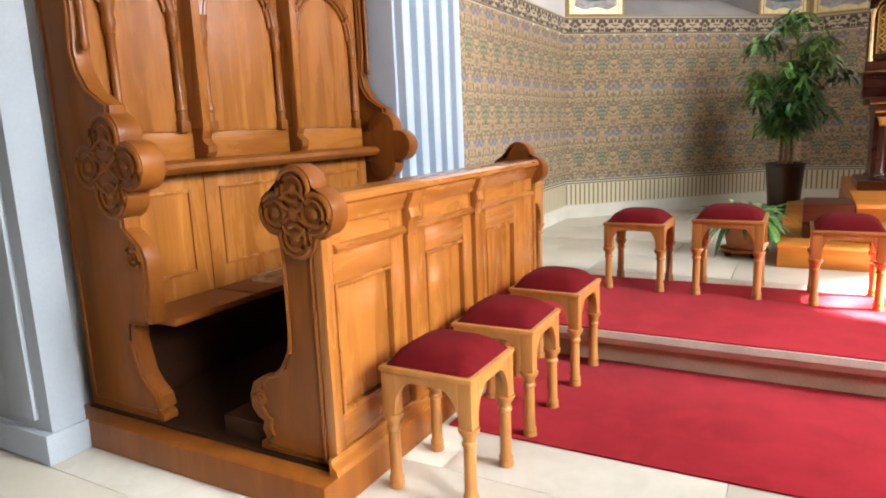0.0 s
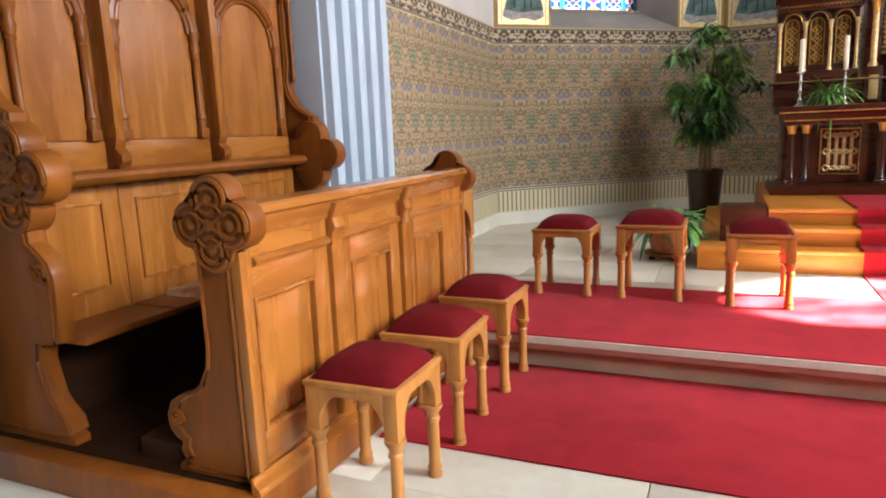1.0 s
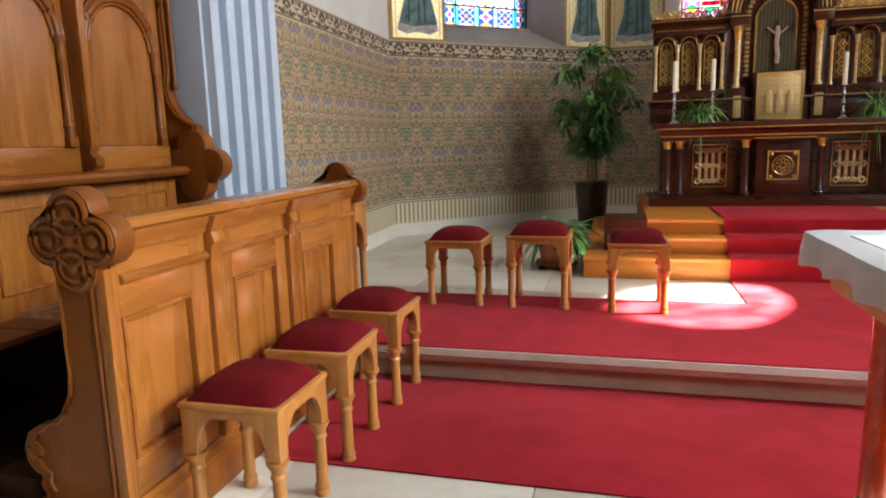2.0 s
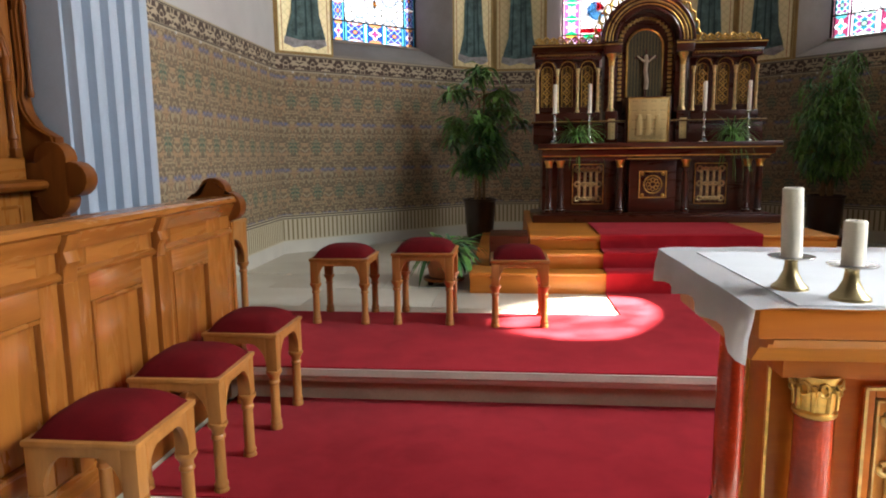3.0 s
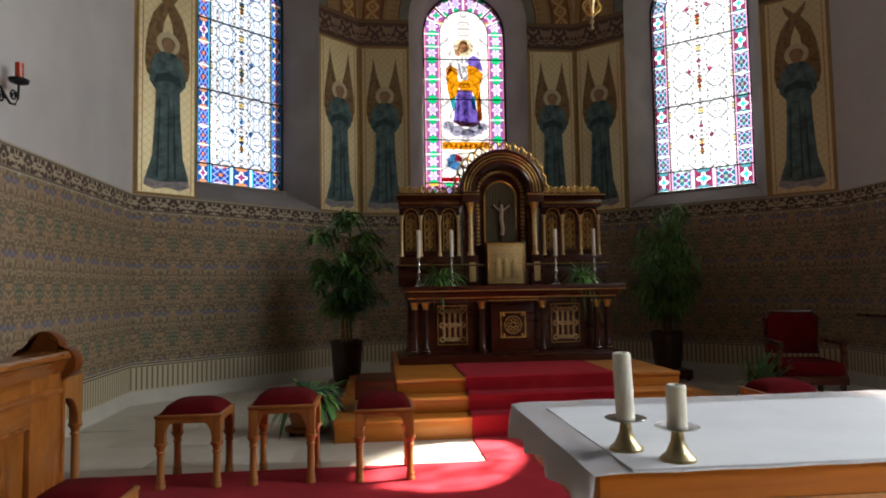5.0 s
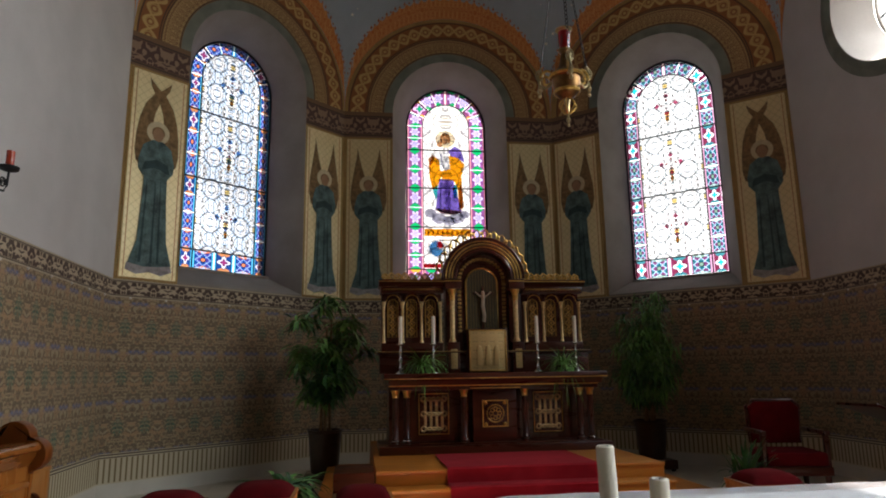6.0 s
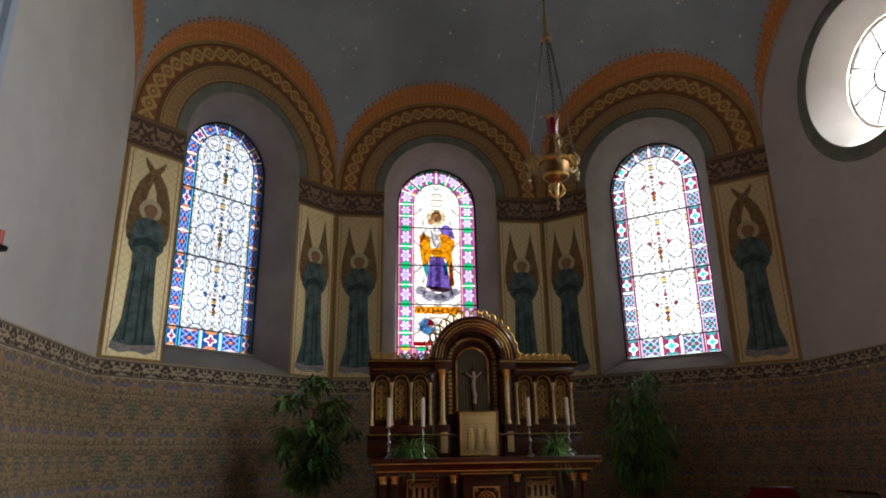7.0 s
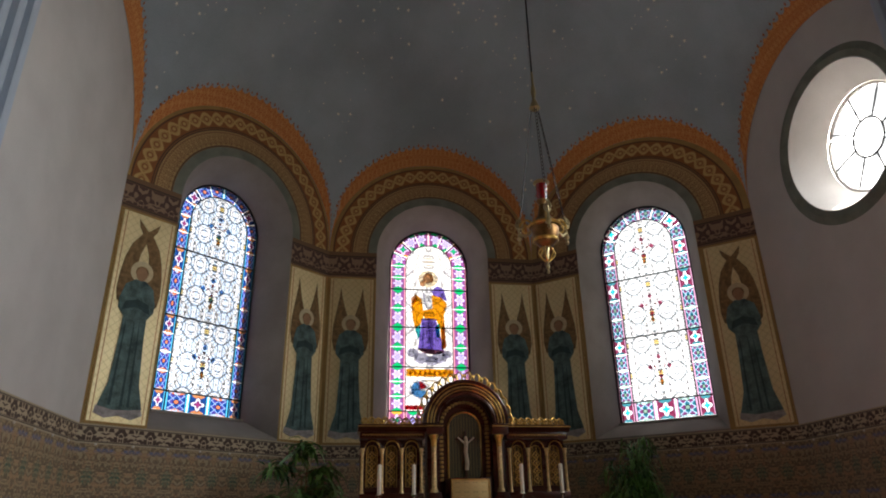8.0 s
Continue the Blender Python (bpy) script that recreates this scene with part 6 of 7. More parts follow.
# beaded band round the niche
pts = [(-0.232, 0.42 + 0.04 * i) for i in range(13)] + arc(0, 0.93, 0.232, 180, 0, 18) + [(0.232, 0.90 - 0.04 * i) for i in range(13)]
for a, b in pts:
    rt("bead", box(a - 0.018, a + 0.018, -0.012, 0.022, b - 0.013, b + 0.013, 0.005), GOLD_DULL)
out = [(-0.165, 0.43), (0.165, 0.43)] + arc(0, 0.90, 0.165, 0, 180, 20)
rt("niche_panel", prism(out, 0.006, 0.022, "XZ"), NICHE, "dark gilt lattice panel")
rt("niche_rim", tube([(a, 0.004, b) for a, b in out], 0.010, 6, None, True), GOLD)
for a in range(-2, 15):
    q = radians(180 * (a + 1.5) / 16)
    rt("crest_leaf", tube([(0.462 * math.cos(q) + 0.030 * math.cos(p), -0.05, 0.94 + 0.475 * math.sin(q) + 0.048 * math.sin(p)) for p in [2 * math.pi * i / 10 for i in range(10)]], 0.011, 6, None, True), GOLD)
    rt("crest_bud", lathe([(0.003, 0), (0.016, 0.01), (0.017, 0.024), (0.008, 0.04), (0.002, 0.046)], 8, None, (0.475 * math.cos(q + 0.09), -0.05, 0.93 + 0.475 * math.sin(q + 0.09))), GOLD)
rt("tabernacle", box(-0.20, 0.20, -0.24, 0.0, 0.0, 0.425, 0.006), MAHOGANY)
door = rt("tabernacle_door", box(-0.185, 0.185, -0.252, -0.238, 0.012, 0.415, 0.004), GILT_RELIEF, "gilded relief door")
for x in (-0.085, 0.0, 0.085):
    out = [(x - 0.032, 0.07), (x + 0.032, 0.07), (x + 0.028, 0.22), (x + 0.016, 0.26), (x - 0.016, 0.26), (x - 0.028, 0.22)]
    part("relief_form", prism(out, -0.262, -0.250, "XZ", None, 0.005), GILT_RELIEF, door)
for a, b, c, d in ((-0.185, -0.173, 0.012, 0.415), (0.173, 0.185, 0.012, 0.415), (-0.173, 0.173, 0.012, 0.024), (-0.173, 0.173, 0.403, 0.415)):
    part("door_frame", box(a, b, -0.260, -0.248, c, d, 0.003), GOLD, door)

# carved figure in the niche: one plain form
bm = tube([(0, 0, 0.05), (0.012, 0, 0.14), (-0.010, 0, 0.26), (0.0, 0, 0.36), (0.0, 0, 0.42)], 0.028, 8, None, False, 0.95)
tube([(0, 0, 0.36), (-0.06, 0, 0.40), (-0.115, 0, 0.445)], 0.013, 6, bm, False, 0.8)
tube([(0, 0, 0.36), (0.06, 0, 0.40), (0.115, 0, 0.445)], 0.013, 6, bm, False, 0.8)
lathe([(0.004, 0.0), (0.024, 0.012), (0.028, 0.03), (0.020, 0.05), (0.004, 0.058)], 10, bm, (-0.006, -0.01, 0.40))
solid("crucifix_statue", bm, IVORY, "small pale carved figure in the retable niche", "statue", "", (0.01, 6.575, ZR + 0.47)).scale = (0.72, 0.72, 0.78)
solid("crucifix", prism([(-0.012, 0.0), (0.012, 0.0), (0.012, 0.44), (0.13, 0.44), (0.13, 0.465), (0.012, 0.465), (0.012, 0.54), (-0.012, 0.54), (-0.012, 0.465), (-0.13, 0.465), (-0.13, 0.44), (-0.012, 0.44)], -0.008, 0.008, "XZ", None, 0.002), MAHOGANY, "slim dark wooden cross in the retable niche", "cross", "", (0.01, 6.596, ZR + 0.42)).scale = (0.8, 1, 0.85)

# ---- candlesticks and plants on the altar ----


def candlestick(at):
    c = thing("candlestick", at, "tall silver candlestick with a white candle on the altar", "candlestick", "altar candlesticks")
    part("foot", lathe([(0.050, 0.0), (0.048, 0.010), (0.030, 0.022), (0.014, 0.040)], 18), SILVER, c)
    part("stem", lathe([(0.014, 0.038), (0.020, 0.055), (0.010, 0.075), (0.012, 0.11), (0.020, 0.13), (0.009, 0.15), (0.012, 0.19), (0.018, 0.205), (0.009, 0.225), (0.013, 0.262)], 14), SILVER, c)
    part("drip_pan", lathe([(0.012, 0.26), (0.036, 0.272), (0.038, 0.278), (0.010, 0.28)], 18), SILVER, c)
    part("candle", lathe([(0.0185, 0.279), (0.0185, 0.53), (0.015, 0.54), (0.004, 0.542)], 14), WAX, c, "white wax candle")
    return c


stick = candlestick((-0.86, 6.27, ZR))
for x in (-0.545, 0.475, 0.86):
    copy_thing(stick, pose(x, 6.27, ZR, 0, 0, 40 * x))


def blade(bm, base, azim, length, width, rise, droop, mat=0, n=6):
    """One long arching leaf, folded along its middle."""
    d = Vector((math.cos(azim), math.sin(azim), 0))
    s = Vector((-d.y, d.x, 0))
    prev = None
    for i in range(n + 1):
        t = i / n
        p = Vector(base) + d * length * t + Vector((0, 0, rise * t - droop * t * t))
        w = width * (0.35 + 1.3 * t) * (1 - t) ** 0.6 if t < 1 else 0.0
        row = [bm.verts.new(p - s * w + Vector((0, 0, w * 0.35))), bm.verts.new(p), bm.verts.new(p + s * w + Vector((0, 0, w * 0.35)))]
        if prev:
            for k in range(2):
                f = bm.faces.new((prev[k], prev[k + 1], row[k + 1], row[k]))
                f.material_index, f.smooth = mat, True
        prev = row


def spider_plant(at, seed, lean):
    random.seed(seed)
    p = thing("spider_plant", at, "spider plant with long narrow arching leaves in a low bowl", "plant", "altar plants")
    part("bowl", lathe([(0.05, 0.0), (0.075, 0.02), (0.085, 0.06), (0.078, 0.06), (0.06, 0.045)], 16), DARK_POT, p)
    bm = bmesh.new()
    for i in range(150):
        a = random.uniform(0, 2 * math.pi)
        blade(bm, (random.uniform(-0.03, 0.03), random.uniform(-0.03, 0.03), 0.05), a, random.uniform(0.10, 0.30), random.uniform(0.004, 0.008), random.uniform(0.12, 0.36), random.uniform(0.10, 0.46) * (1 + lean * max(0, -math.sin(a))))
    part("leaves", bm, [LEAF_PALE if i % 2 else LEAF for i in range(2)], p)
    return p


spider_plant((-0.66, 6.18, ZR), 3, 0.1)
spider_plant((0.69, 6.16, ZR), 8, 0.5)

# ---- tall foliage plants ----


def fig_tree(at, seed, height, spread, label, pot_h, bare, dense, clump, leaf=1.0):
    """A potted tree with several canes and drooping clusters of long leaves."""
    random.seed(seed)
    t = thing("potted_tree", at, label, "plant", "tall potted trees")
    part("pot", lathe([(0.135, 0.0), (0.145, 0.02), (0.175, pot_h - 0.03), (0.185, pot_h - 0.02), (0.185, pot_h), (0.165, pot_h), (0.160, pot_h - 0.04)], 24), DARK_POT, t, "dark brown glazed pot")
    part("soil", lathe([(0.002, pot_h - 0.05), (0.160, pot_h - 0.045)], 20, None, (0, 0, 0), 0, True, False), SOIL, t)
    tips = []
    for k in range(4):
        a = math.pi / 2 * k + random.uniform(-0.4, 0.4)
        top = height * (0.98, 0.84, 0.72, 0.62)[k]
        path = [(0.05 * math.cos(a) * (1 - i / 6) + 0.10 * spread * math.cos(a) * (i / 6) ** 1.5, 0.05 * math.sin(a) * (1 - i / 6) + 0.10 * spread * math.sin(a) * (i / 6) ** 1.5, pot_h - 0.05 + (top - pot_h) * i / 6) for i in range(7)]
        cane = part("cane", tube(path, 0.017, 8, None, False, 0.55), CANE, t)
        for i in range(7):
            f = i / 6
            z = path[i][2]
            if z > bare:
                tips.append((Vector(path[i]), f))
    bm = bmesh.new()
    for c in range(dense):
        base, f = tips[c % len(tips)]
        a = random.uniform(0, 2 * math.pi)
        z = base.z + random.uniform(-0.06, 0.08)
        rel = (z - bare) / (height - bare)
        r = spread * 1.25 * random.uniform(0.25, 1.0) * (0.55 + 0.5 * math.sin(math.pi * min(1, max(0.05, rel)) ** 0.8)) * (0.75 + 0.25 * math.sin(a * 3 + z * 7))
        hub = Vector((base.x + r * 0.72 * math.cos(a), base.y + r * 0.72 * math.sin(a), z + random.uniform(-0.02, 0.10)))
        # the darker green is picked more often low in the crown
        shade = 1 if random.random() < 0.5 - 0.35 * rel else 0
        tube([tuple(base), tuple(base.lerp(hub, 0.5) + Vector((0, 0, 0.04))), tuple(hub)], 0.0035, 4, bm, False, 0.5, 2)
        for j in range(clump):
            b = random.uniform(0, 2 * math.pi)
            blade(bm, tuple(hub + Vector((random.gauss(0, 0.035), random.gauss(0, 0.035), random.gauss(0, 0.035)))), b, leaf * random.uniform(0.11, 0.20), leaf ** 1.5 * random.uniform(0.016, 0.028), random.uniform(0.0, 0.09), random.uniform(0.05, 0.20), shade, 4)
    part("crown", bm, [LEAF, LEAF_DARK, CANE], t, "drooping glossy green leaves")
    return t


tall = fig_tree((-1.60, 7.30, 0.26), 11, 1.86, 0.54, "tall potted tree with drooping glossy green leaves", 0.44, 0.72, 62, 26)
fig_tree((2.02, 7.25, 0.30), 21, 1.74, 0.45, "bushy potted tree with dense fine green leaves", 0.42, 0.62, 190, 22, 0.66)
for x, y, z in ((-1.60, 7.30, 0.168), (2.02, 7.25, 0.168)):
    b = thing("plant_stand", (x, y, z), "low dark plant stand under a pot", "stand", "plant stands")
    part("board", box(-0.20, 0.20, -0.20, 0.20, 0.035, (0.26 if x < 0 else 0.30) - z, 0.01), MAHOGANY, b)
    for sx in (-1, 1):
        for sy in (-1, 1):
            part("foot", lathe([(0.025, 0.0), (0.025, 0.036)], 10, None, (sx * 0.16, sy * 0.16, 0)), IRON, b)

# leafy plant in a terracotta pot on a wheeled dolly
random.seed(4)
lily = thing("potted_plant", (-1.79, 5.10, 0.168), "leafy green plant in a terracotta pot on a wheeled dolly", "plant")
dolly = part("dolly", lathe([(0.16, 0.045), (0.165, 0.055), (0.16, 0.068)], 20), OAK_SHADED, lily)
for k in range(4):
    a = math.pi / 2 * k + 0.6
    part("wheel", lathe([(0.022, -0.010), (0.024, 0.0), (0.022, 0.010)], 12), IRON, dolly).matrix_basis = pose(0.12 * math.cos(a), 0.12 * math.sin(a), 0.0255, 90, 0, 30)
part("pot", lathe([(0.105, 0.068), (0.115, 0.08), (0.150, 0.24), (0.160, 0.245), (0.162, 0.29), (0.145, 0.29), (0.14, 0.25)], 24), TERRACOTTA, lily)
bm = bmesh.new()
for i in range(95):
    a = random.uniform(0, 2 * math.pi)
    blade(bm, (random.uniform(-0.08, 0.08), random.uniform(-0.08, 0.08), 0.26), a, random.uniform(0.18, 0.40), random.uniform(0.020, 0.038), random.uniform(0.12, 0.30), random.uniform(0.14, 0.42), i % 2)
part("leaves", bm, [LEAF_DARK, LEAF], lily)

random.seed(14)
fern = thing("potted_plant", (1.72, 4.95, 0.168), "dark leafy plant in a low pot beside the armchair", "plant")
part("pot", lathe([(0.08, 0.0), (0.11, 0.20), (0.115, 0.24), (0.10, 0.24)], 20), DARK_POT, fern)
bm = bmesh.new()
for i in range(90):
    a = random.uniform(0, 2 * math.pi)
    blade(bm, (random.uniform(-0.05, 0.05), random.uniform(-0.05, 0.05), 0.22), a, random.uniform(0.08, 0.24), random.uniform(0.012, 0.022), random.uniform(0.15, 0.50), random.uniform(0.08, 0.30), 0)
part("leaves", bm, LEAF_DARK, fern)

# ---- red armchair ----
chair = thing("armchair", (2.15, 5.05, 0.18), "dark wooden armchair with red upholstered back and seat", "chair", rz=-14)
chair.scale = (0.86, 0.9, 0.96)
part("seat", box(-0.26, 0.26, -0.25, 0.25, 0.36, 0.47, 0.03), VELVET, chair)
part("seat_frame", box(-0.28, 0.28, -0.27, 0.27, 0.29, 0.36, 0.008), MAHOGANY, chair)
out = [(-0.22, 0.50), (0.22, 0.50), (0.23, 0.80), (0.17, 0.85), (-0.17, 0.85), (-0.23, 0.80)]
part("backrest", prism(out, 0.20, 0.27, "XZ", None, 0.02), VELVET, chair)
part("back_frame", tube([(a * 1.08, 0.245, b + 0.01) for a, b in out], 0.016, 8, None, True), MAHOGANY, chair)
for sx in (-1, 1):
    part("arm", box(sx * 0.27 - 0.025, sx * 0.27 + 0.025, -0.24, 0.24, 0.60, 0.635, 0.012), MAHOGANY, chair)
    part("arm_post", box(sx * 0.27 - 0.02, sx * 0.27 + 0.02, -0.22, -0.17, 0.29, 0.60, 0.008), MAHOGANY, chair)
    for y in (-0.23, 0.23):
        part("leg", lathe([(0.018, 0.0), (0.024, 0.10), (0.027, 0.29)], 10, None, (sx * 0.24, y, 0)), MAHOGANY, chair)

# slanting rail of a reading desk beside the chair
desk = thing("reading_desk", (2.95, 4.85, 0.168), "dark wooden reading desk with a pale metal ledge", "desk")
part("post", lathe([(0.16, 0.0), (0.15, 0.03), (0.03, 0.06), (0.028, 0.62)], 14), MAHOGANY, desk)
part("top", prism([(-0.30, 0.82), (0.28, 0.62), (0.28, 0.60), (-0.30, 0.80)], -0.22, 0.22, "XZ"), MAHOGANY, desk)
part("ledge", tube([(-0.30, -0.22, 0.825), (0.28, -0.22, 0.625)], 0.008, 6), SILVER, desk)

# ---- free-standing altar table ----
tab = thing("altar_table", (0, 1.20, 0), "cherry wood altar table with red columns and gilded panels", "table")


def tb(name, bm, mat, label=""):
    return part(name, bm, mat, tab, label)


tb("table_top", box(-0.862, 0.862, 0.0, 0.70, 0.868, 0.922, 0.006), CHERRY)
tb("top_moulding", prism([(0.0, 0.868), (0.006, 0.858), (0.025, 0.853), (0.030, 0.845), (0.060, 0.838), (0.067, 0.832), (0.10, 0.80), (0.60, 0.80), (0.63, 0.838), (0.68, 0.86), (0.70, 0.868)], -0.835, 0.835, "YZ"), STEP_WOOD)
tb("upper_rail", box(-0.775, 0.775, 0.105, 0.66, 0.765, 0.805, 0.004), CHERRY)
tb("body", box(-0.64, 0.64, 0.175, 0.58, 0.0, 0.77, 0.003), CHERRY)
for sx in (-1, 1):
    # corner pier with gilt edges, then the column in front of it
    x0, x1 = sorted((sx * 0.765, sx * 0.645))
    tb("pier", box(x0, x1, 0.185, 0.30, 0.10, 0.77, 0.004), CHERRY)
    for y in (0.183, 0.30):
        tb("gilt_edge", box(sx * 0.768 - 0.003, sx * 0.768 + 0.003, y - 0.004, y + 0.004, 0.14, 0.765), GOLD)
    for x, y in ((sx * 0.70, 0.135), (sx * 0.642, 0.77)):
        col = tb("column", lathe([(0.030, 0.15), (0.0385, 0.17), (0.0375, 0.40), (0.034, 0.685)], 24, None, (x, y, 0)), RED_COLUMN)
        part("capital", lathe([(0.034, 0.683), (0.039, 0.688), (0.039, 0.694), (0.0345, 0.699), (0.0355, 0.720), (0.039, 0.750), (0.042, 0.763), (0.042, 0.768)], 16, None, (x, y, 0)), GOLD, col, "gilded leaf capital")
        for k in range(8):
            a = math.pi / 4 * k + 0.3
            p = [(x + (0.0345 + 0.006 * i / 5 + (0.003 if i > 3 else 0)) * math.cos(a), y + (0.0345 + 0.006 * i / 5 + (0.003 if i > 3 else 0)) * math.sin(a), 0.700 + 0.052 * math.sin(i / 5 * 2.2)) for i in range(6)]
            part("leaf", tube(p, 0.0055, 6), GOLD, col)
            q = a + math.pi / 8
            part("volute", tube([(x + 0.044 * math.cos(q + 0.2 * math.cos(v)), y + 0.044 * math.sin(q + 0.2 * math.cos(v)), 0.746 + 0.012 * math.sin(v)) for v in [2 * math.pi * i / 8 for i in range(8)]], 0.004, 5, None, True), GOLD, col)
        part("base", lathe([(0.062, 0.0), (0.062, 0.075), (0.052, 0.085), (0.050, 0.10), (0.056, 0.112), (0.050, 0.124), (0.044, 0.132), (0.047, 0.142), (0.040, 0.152)], 24, None, (x, y, 0)), MAHOGANY, col)
        for z, r in ((0.112, 0.0565), (0.142, 0.0475)):
            part("base_ring", lathe([(r - 0.002, z - 0.006), (r + 0.002, z), (r - 0.002, z + 0.006)], 24, None, (x, y, 0), 0, True, False), GOLD, col)
for k in range(4):
    x0 = -0.597 + k * 0.3365
    x1 = x0 + 0.205
    for a, b, c, d in ((x0, x0 + 0.020, 0.10, 0.73), (x1 - 0.020, x1, 0.10, 0.73), (x0 + 0.02, x1 - 0.02, 0.71, 0.73), (x0 + 0.02, x1 - 0.02, 0.10, 0.12)):
        tb("panel_frame", box(a, b, 0.158, 0.178, c, d, 0.004), CHERRY)
    for x in (x0 + 0.001, x1 - 0.001):
        tb("gilt_edge", box(x - 0.003, x + 0.003, 0.153, 0.160, 0.10, 0.73), GOLD_PAINT)
    tb("gilt_edge", box(x0, x1, 0.153, 0.160, 0.727, 0.733), GOLD_PAINT)
    scroll_panel(tab, x0 + 0.024, x1 - 0.024, 0.42, 0.705, 0.165, GOLD_PAINT, GOLD_PAINT)
    scroll_panel(tab, x0 + 0.024, x1 - 0.024, 0.13, 0.41, 0.165, GOLD_PAINT, GOLD_PAINT)

# white cloth over the table, hanging at its ends in soft folds
bm = bmesh.new()
nx, ny = 60, 24
xs = [-0.872 + 1.744 * i / nx for i in range(nx + 1)]
ys = [1.192 + 0.718 * j / ny for j in range(ny + 1)]
random.seed(2)


def cloth_z(x, y):
    return 0.9255 + 0.0016 * math.sin(5 * x + 9 * y) * math.sin(13 * y - 3 * x) + 0.0007 * math.sin(37 * x)


cols = []
for j in range(ny + 1):
    row = []
    y = ys[j]
    for side in (-1, 1):
        hang = []
        drop = 0.074 + 0.006 * math.sin(31 * y) + 0.026 * math.exp(-((y - 1.19) / 0.07) ** 2) - 0.012 * math.exp(-((y - 1.55) / 0.16) ** 2)
        for k in range(6, 0, -1):
            t = k / 6
            out = 0.006 + 0.009 * t * math.sin(31 * y + 0.6) + 0.006 * t
            hang.append((side * (0.872 + out * min(1, 2 * t)), y, cloth_z(0, y) - 0.006 - drop * t))
        if side < 0:
            row += hang
            row += [(x, y, cloth_z(x, y) - (0.003 if abs(x) > 0.87 else 0)) for x in xs]
        else:
            row += hang[::-1]
    cols.append([bm.verts.new(p) for p in row])
for a, b in zip(cols, cols[1:]):
    for k in range(len(a) - 1):
        bm.faces.new((a[k], a[k + 1], b[k + 1], b[k])).smooth = True
bmesh.ops.solidify(bm, geom=bm.faces[:], thickness=0.003)
solid("tablecloth", bm, LINEN, "white linen cloth over the altar table", "tablecloth")
# a narrower second cloth lies on it
bm = box(-0.80, 0.80, 1.204, 1.80, 0.9240, 0.9290, 0.001)
solid("altar_cloth", bm, LINEN, "smooth white linen top cloth on the altar table", "tablecloth")


def table_candle(at, h, lean):
    c = thing("candlestick", at, "brass candlestick with a thick ivory candle on the altar table", "candlestick", "table candlesticks")
    part("foot", lathe([(0.033, 0.0), (0.032, 0.005), (0.022, 0.014), (0.013, 0.034), (0.011, 0.050), (0.013, 0.057)], 28), BRASS, c)
    part("drip_plate", lathe([(0.011, 0.056), (0.038, 0.059), (0.041, 0.062), (0.0395, 0.063), (0.011, 0.0605)], 28), SILVER, c)
    cnd = part("candle", lathe([(0.0183, 0.0), (0.0185, h * 0.5), (0.018, h), (0.015, h + 0.003), (0.008, h - 0.004), (0.003, h - 0.005)], 24), WAX, c, "thick ivory wax candle")
    cnd.matrix_basis = pose(0, 0, 0.0615, 0, lean, 0)
    part("wick", tube([(0, 0, 0.060 + h - 0.006), (0.001, 0, 0.060 + h + 0.004)], 0.0012, 5), IRON, c)
    return c


table_candle((-0.758, 1.340, 0.929), 0.126, -2.0)
table_candle((-0.694, 1.250, 0.929), 0.074, 0.0)

# ---- hanging sanctuary lamp ----
lamp = thing("sanctuary_lamp", (0.055, 3.80, 2.79), "hanging brass sanctuary lamp with a red glass on chains", "lamp")
lamp.scale = (0.90, 0.90, 1.0)
part("pendant", lathe([(0.003, 0.0), (0.012, 0.012), (0.006, 0.03), (0.016, 0.05), (0.007, 0.075), (0.016, 0.10), (0.008, 0.13), (0.020, 0.165), (0.024, 0.185), (0.02, 0.20)], 14), BRASS, lamp)
for k in range(6):
    a = math.pi / 3 * k
    part("drop_leaf", tube([((0.012 + 0.05 * math.sin(q)) * math.cos(a), (0.012 + 0.05 * math.sin(q)) * math.sin(a), 0.09 + 0.11 * q / math.pi) for q in [math.pi * i / 8 for i in range(9)]], 0.006, 6), GOLD, lamp)
part("bowl", lathe([(0.02, 0.19), (0.055, 0.205), (0.085, 0.235), (0.098, 0.28), (0.102, 0.325), (0.118, 0.335), (0.122, 0.348), (0.112, 0.358), (0.085, 0.372), (0.050, 0.41), (0.036, 0.46), (0.030, 0.50), (0.050, 0.53)], 28), COPPER, lamp)
part("rim", lathe([(0.118, 0.330), (0.128, 0.342), (0.120, 0.354)], 28, None, (0, 0, 0), 0, True, False), GOLD, lamp)
part("rim", lathe([(0.090, 0.225), (0.096, 0.235), (0.094, 0.246)], 28, None, (0, 0, 0), 0, True, False), GOLD, lamp)
part("glass_cup", lathe([(0.034, 0.53), (0.042, 0.56), (0.044, 0.66), (0.040, 0.66)], 18), RED_GLASS, lamp, "red glass cup")
part("cup_ring", lathe([(0.045, 0.655), (0.062, 0.668), (0.060, 0.676), (0.044, 0.672)], 18), BRASS, lamp)
part("hanger", lathe([(0.02, 1.26), (0.045, 1.28), (0.030, 1.32), (0.012, 1.36), (0.022, 1.42), (0.010, 1.50), (0.008, 1.60)], 14), BRASS, lamp)
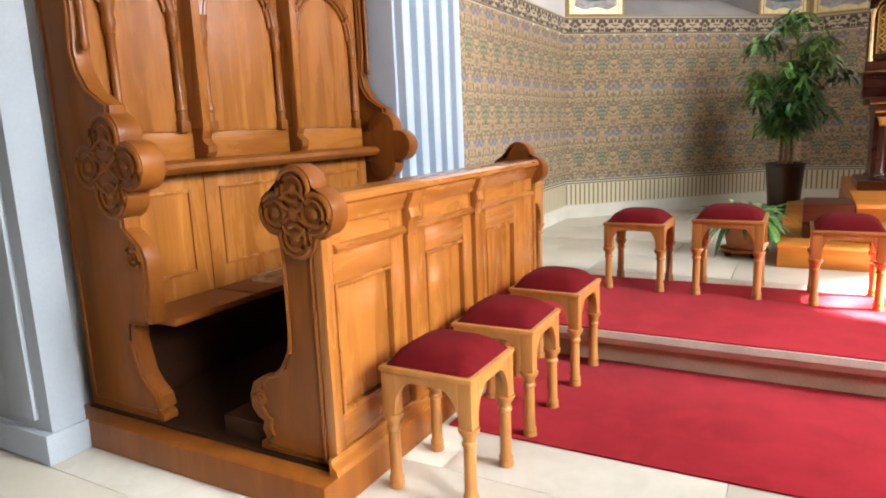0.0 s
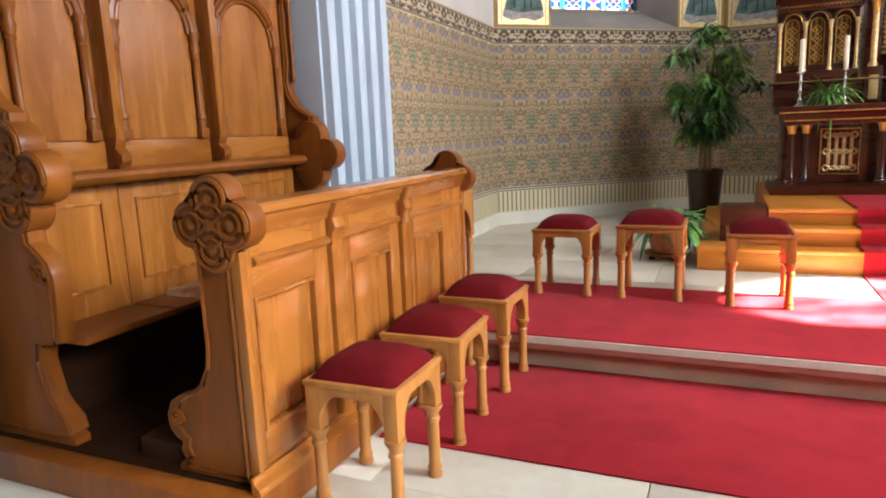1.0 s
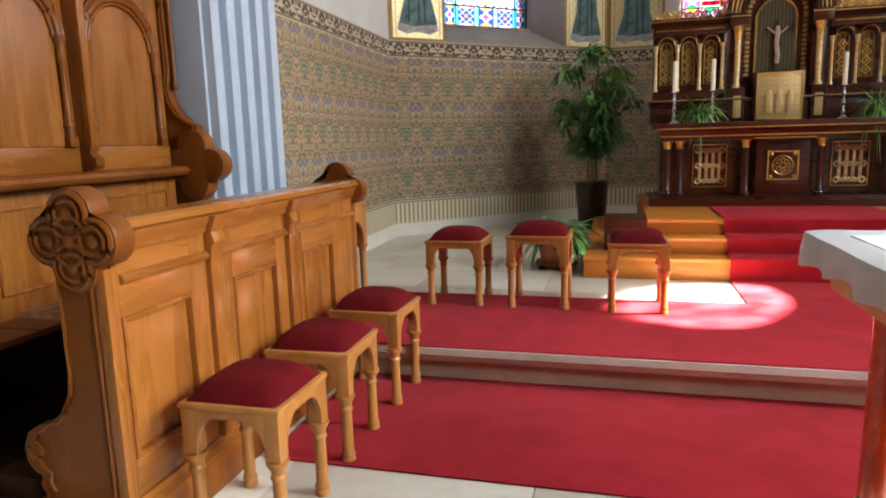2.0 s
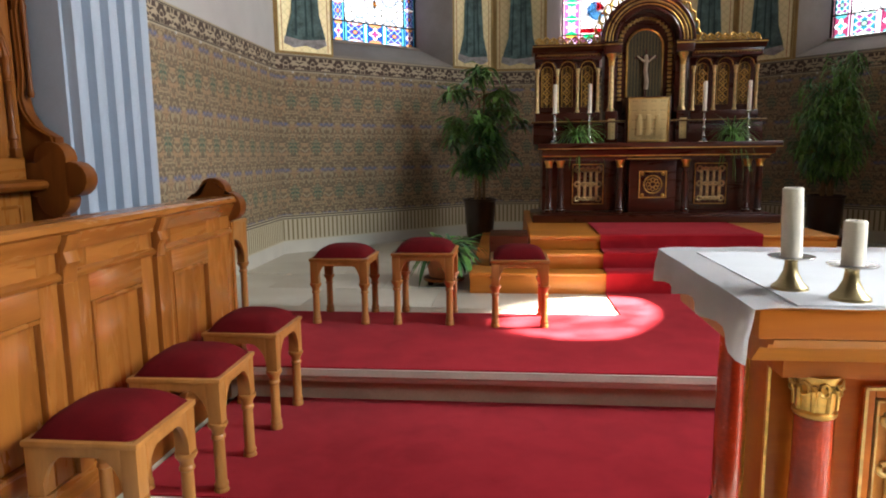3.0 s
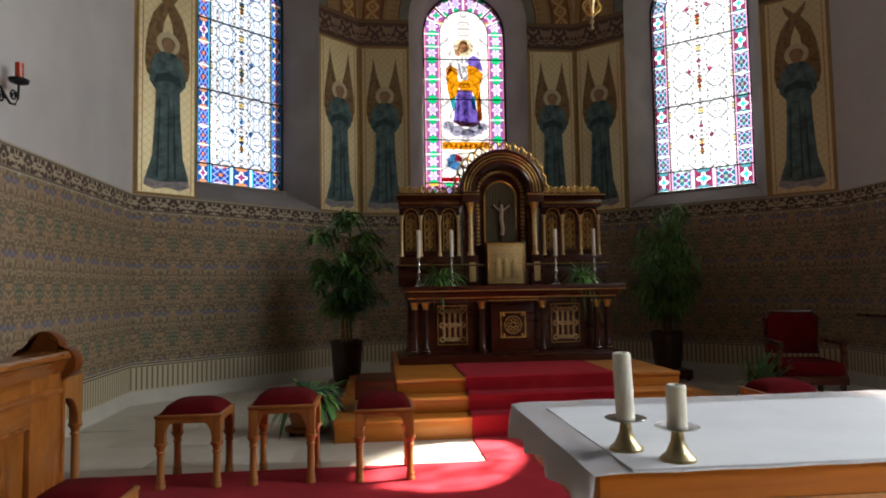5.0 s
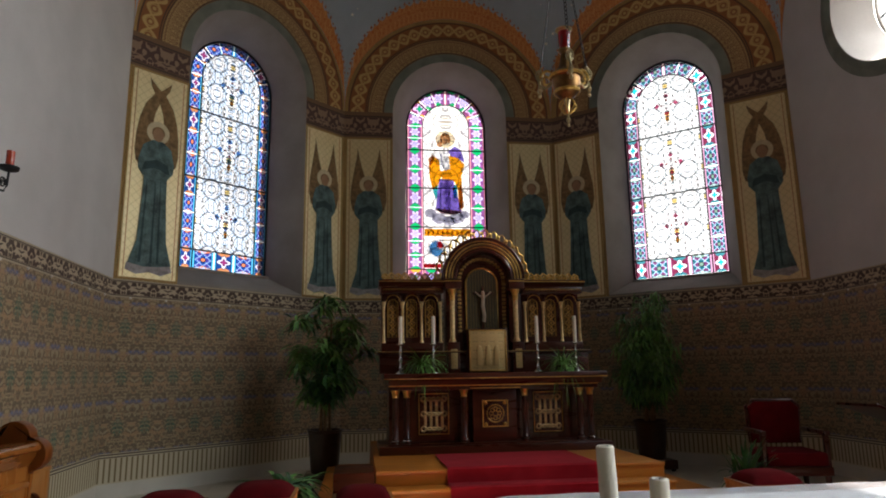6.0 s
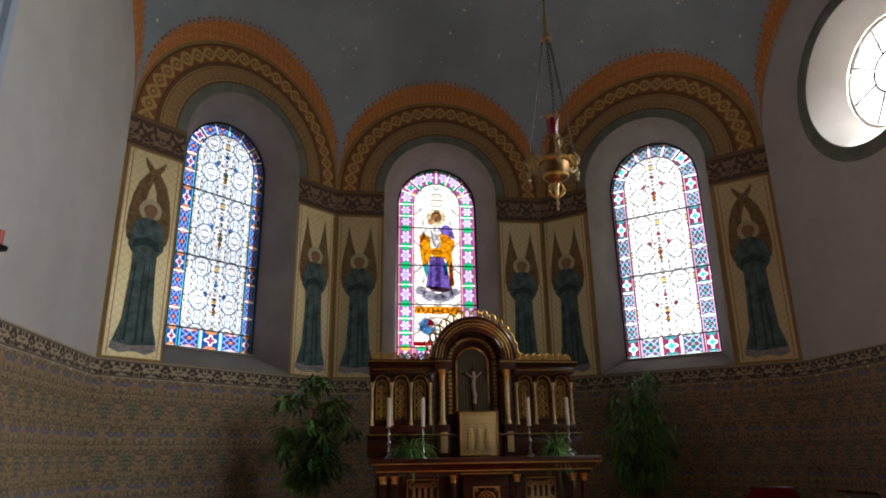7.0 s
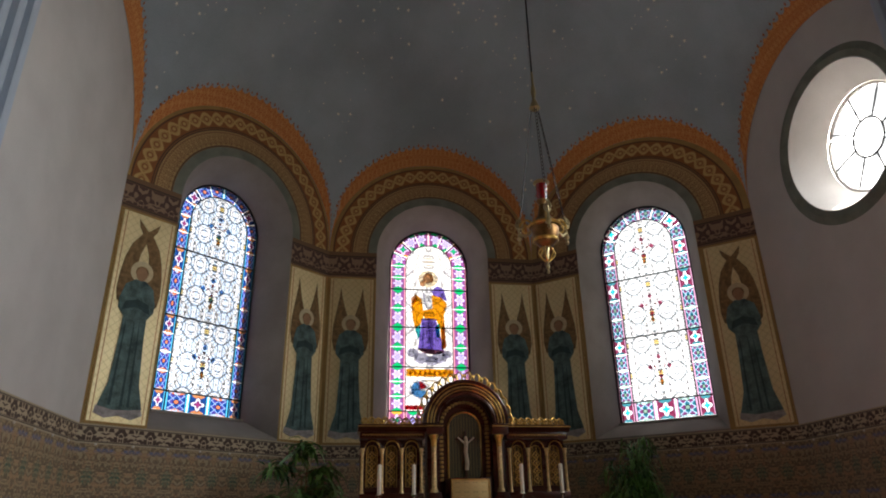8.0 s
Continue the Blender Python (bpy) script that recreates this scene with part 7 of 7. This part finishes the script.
for k in range(3):
    a = 2 * math.pi * k / 3 + 0.35
    px, py = 0.205 * math.cos(a), 0.205 * math.sin(a)
    arm = [(0.10 * math.cos(a), 0.10 * math.sin(a), 0.33), (0.16 * math.cos(a), 0.16 * math.sin(a), 0.30), (0.205 * math.cos(a), 0.205 * math.sin(a), 0.33), (0.215 * math.cos(a), 0.215 * math.sin(a), 0.40), (0.19 * math.cos(a), 0.19 * math.sin(a), 0.45)]
    part("bracket", tube(arm, 0.011, 8), BRASS, lamp)
    curl = [(px * (0.72 + 0.30 * (1 - i / 22) * math.cos(i * 0.5)), py * (0.72 + 0.30 * (1 - i / 22) * math.cos(i * 0.5)), 0.36 + 0.07 * (1 - i / 22) * math.sin(i * 0.5)) for i in range(20)]
    part("bracket_scroll", tube(curl, 0.009, 6), GOLD, lamp)
    part("finial", lathe([(0.003, 0.24), (0.014, 0.255), (0.008, 0.275), (0.020, 0.295), (0.010, 0.33)], 10, None, (px, py, 0)), BRASS, lamp)
    part("bracket_leaf", tube([(px + 0.025 * math.cos(q), py, 0.40 + 0.035 * math.sin(q)) for q in [2 * math.pi * i / 10 for i in range(10)]], 0.008, 6, None, True), BRASS, lamp)
    bm = bmesh.new()
    top, low = Vector((0.03 * math.cos(a), 0.03 * math.sin(a), 1.28)), Vector((0.19 * math.cos(a), 0.19 * math.sin(a), 0.45))
    n = 26
    for i in range(n):
        p, q = low.lerp(top, i / n), low.lerp(top, (i + 1) / n)
        d = (q - p).normalized()
        side = d.cross(Vector((0, 0, 1)) if i % 2 else Vector((math.cos(a), math.sin(a), 0.2))).normalized()
        m = (p + q) / 2
        tube([tuple(m + d * 0.020 * math.cos(v) + side * 0.008 * math.sin(v)) for v in [2 * math.pi * j / 8 for j in range(8)]], 0.0032, 4, bm, True)
    part("chain", bm, IRON, lamp)
part("cord", tube([(0, 0, 1.58), (0, 0, 5.76)], 0.006, 6), IRON, lamp)

# ---- wrought iron wall sconce ----
sconce = thing("wall_sconce", (-3.49, 4.10, 2.50), "black wrought iron wall sconce with a red candle", "sconce", rz=90)
sconce.scale = (1.55, 1.3, 1.4)
part("wall_plate", box(0.0, 0.008, -0.010, 0.010, -0.06, 0.04, 0.003), IRON, sconce)
part("arm", tube([(0.005, 0, 0.0), (0.03, 0, 0.005), (0.06, 0, -0.022), (0.10, 0, -0.048), (0.135, 0, -0.042), (0.155, 0, -0.01), (0.16, 0, 0.06)], 0.0055, 8), IRON, sconce)
for sx, sz in ((0.122, -0.006), (0.035, -0.040)):
    part("scroll", tube([(sx + 0.028 * (1 - i / 30) * math.cos(i * 0.45), 0, sz + 0.026 * (1 - i / 30) * math.sin(i * 0.45)) for i in range(24)], 0.0045, 6), IRON, sconce)
part("drip_pan", lathe([(0.010, 0.055), (0.040, 0.066), (0.044, 0.080), (0.038, 0.078), (0.010, 0.066)], 18, None, (0.16, 0, 0)), IRON, sconce)
part("candle", lathe([(0.018, 0.068), (0.018, 0.155), (0.006, 0.158)], 14, None, (0.16, 0, 0)), RED_COLUMN, sconce, "short red candle")

# ---- floor slabs of the choir and the raised floor ----
slab_mesh = mesh_of("slab", box(-0.4485, 0.4485, -0.2985, 0.2985, -0.012, 0.0, 0.0015), STONE)
lower, upper = bpy.data.objects["floor"], bpy.data.objects["floor_upper"]
for i in range(9):
    for j in range(8):
        x, y = -3.85 + i * 0.90 + (0.45 if j % 2 else 0), -1.48 + j * 0.60
        if y + 0.3 < 3.02:
            ob = new("slab", slab_mesh)
            ob.parent = lower
            ob.matrix_basis = pose(x, y, 0.0)
for i in range(8):
    for j in range(9):
        x, y = -3.15 + i * 0.90 + (0.45 if j % 2 else 0), 3.38 + j * 0.60
        if math.hypot(x, y - 5.07) < 3.3:
            ob = new("slab", slab_mesh)
            ob.parent = upper
            ob.matrix_basis = pose(x, y, 0.18)
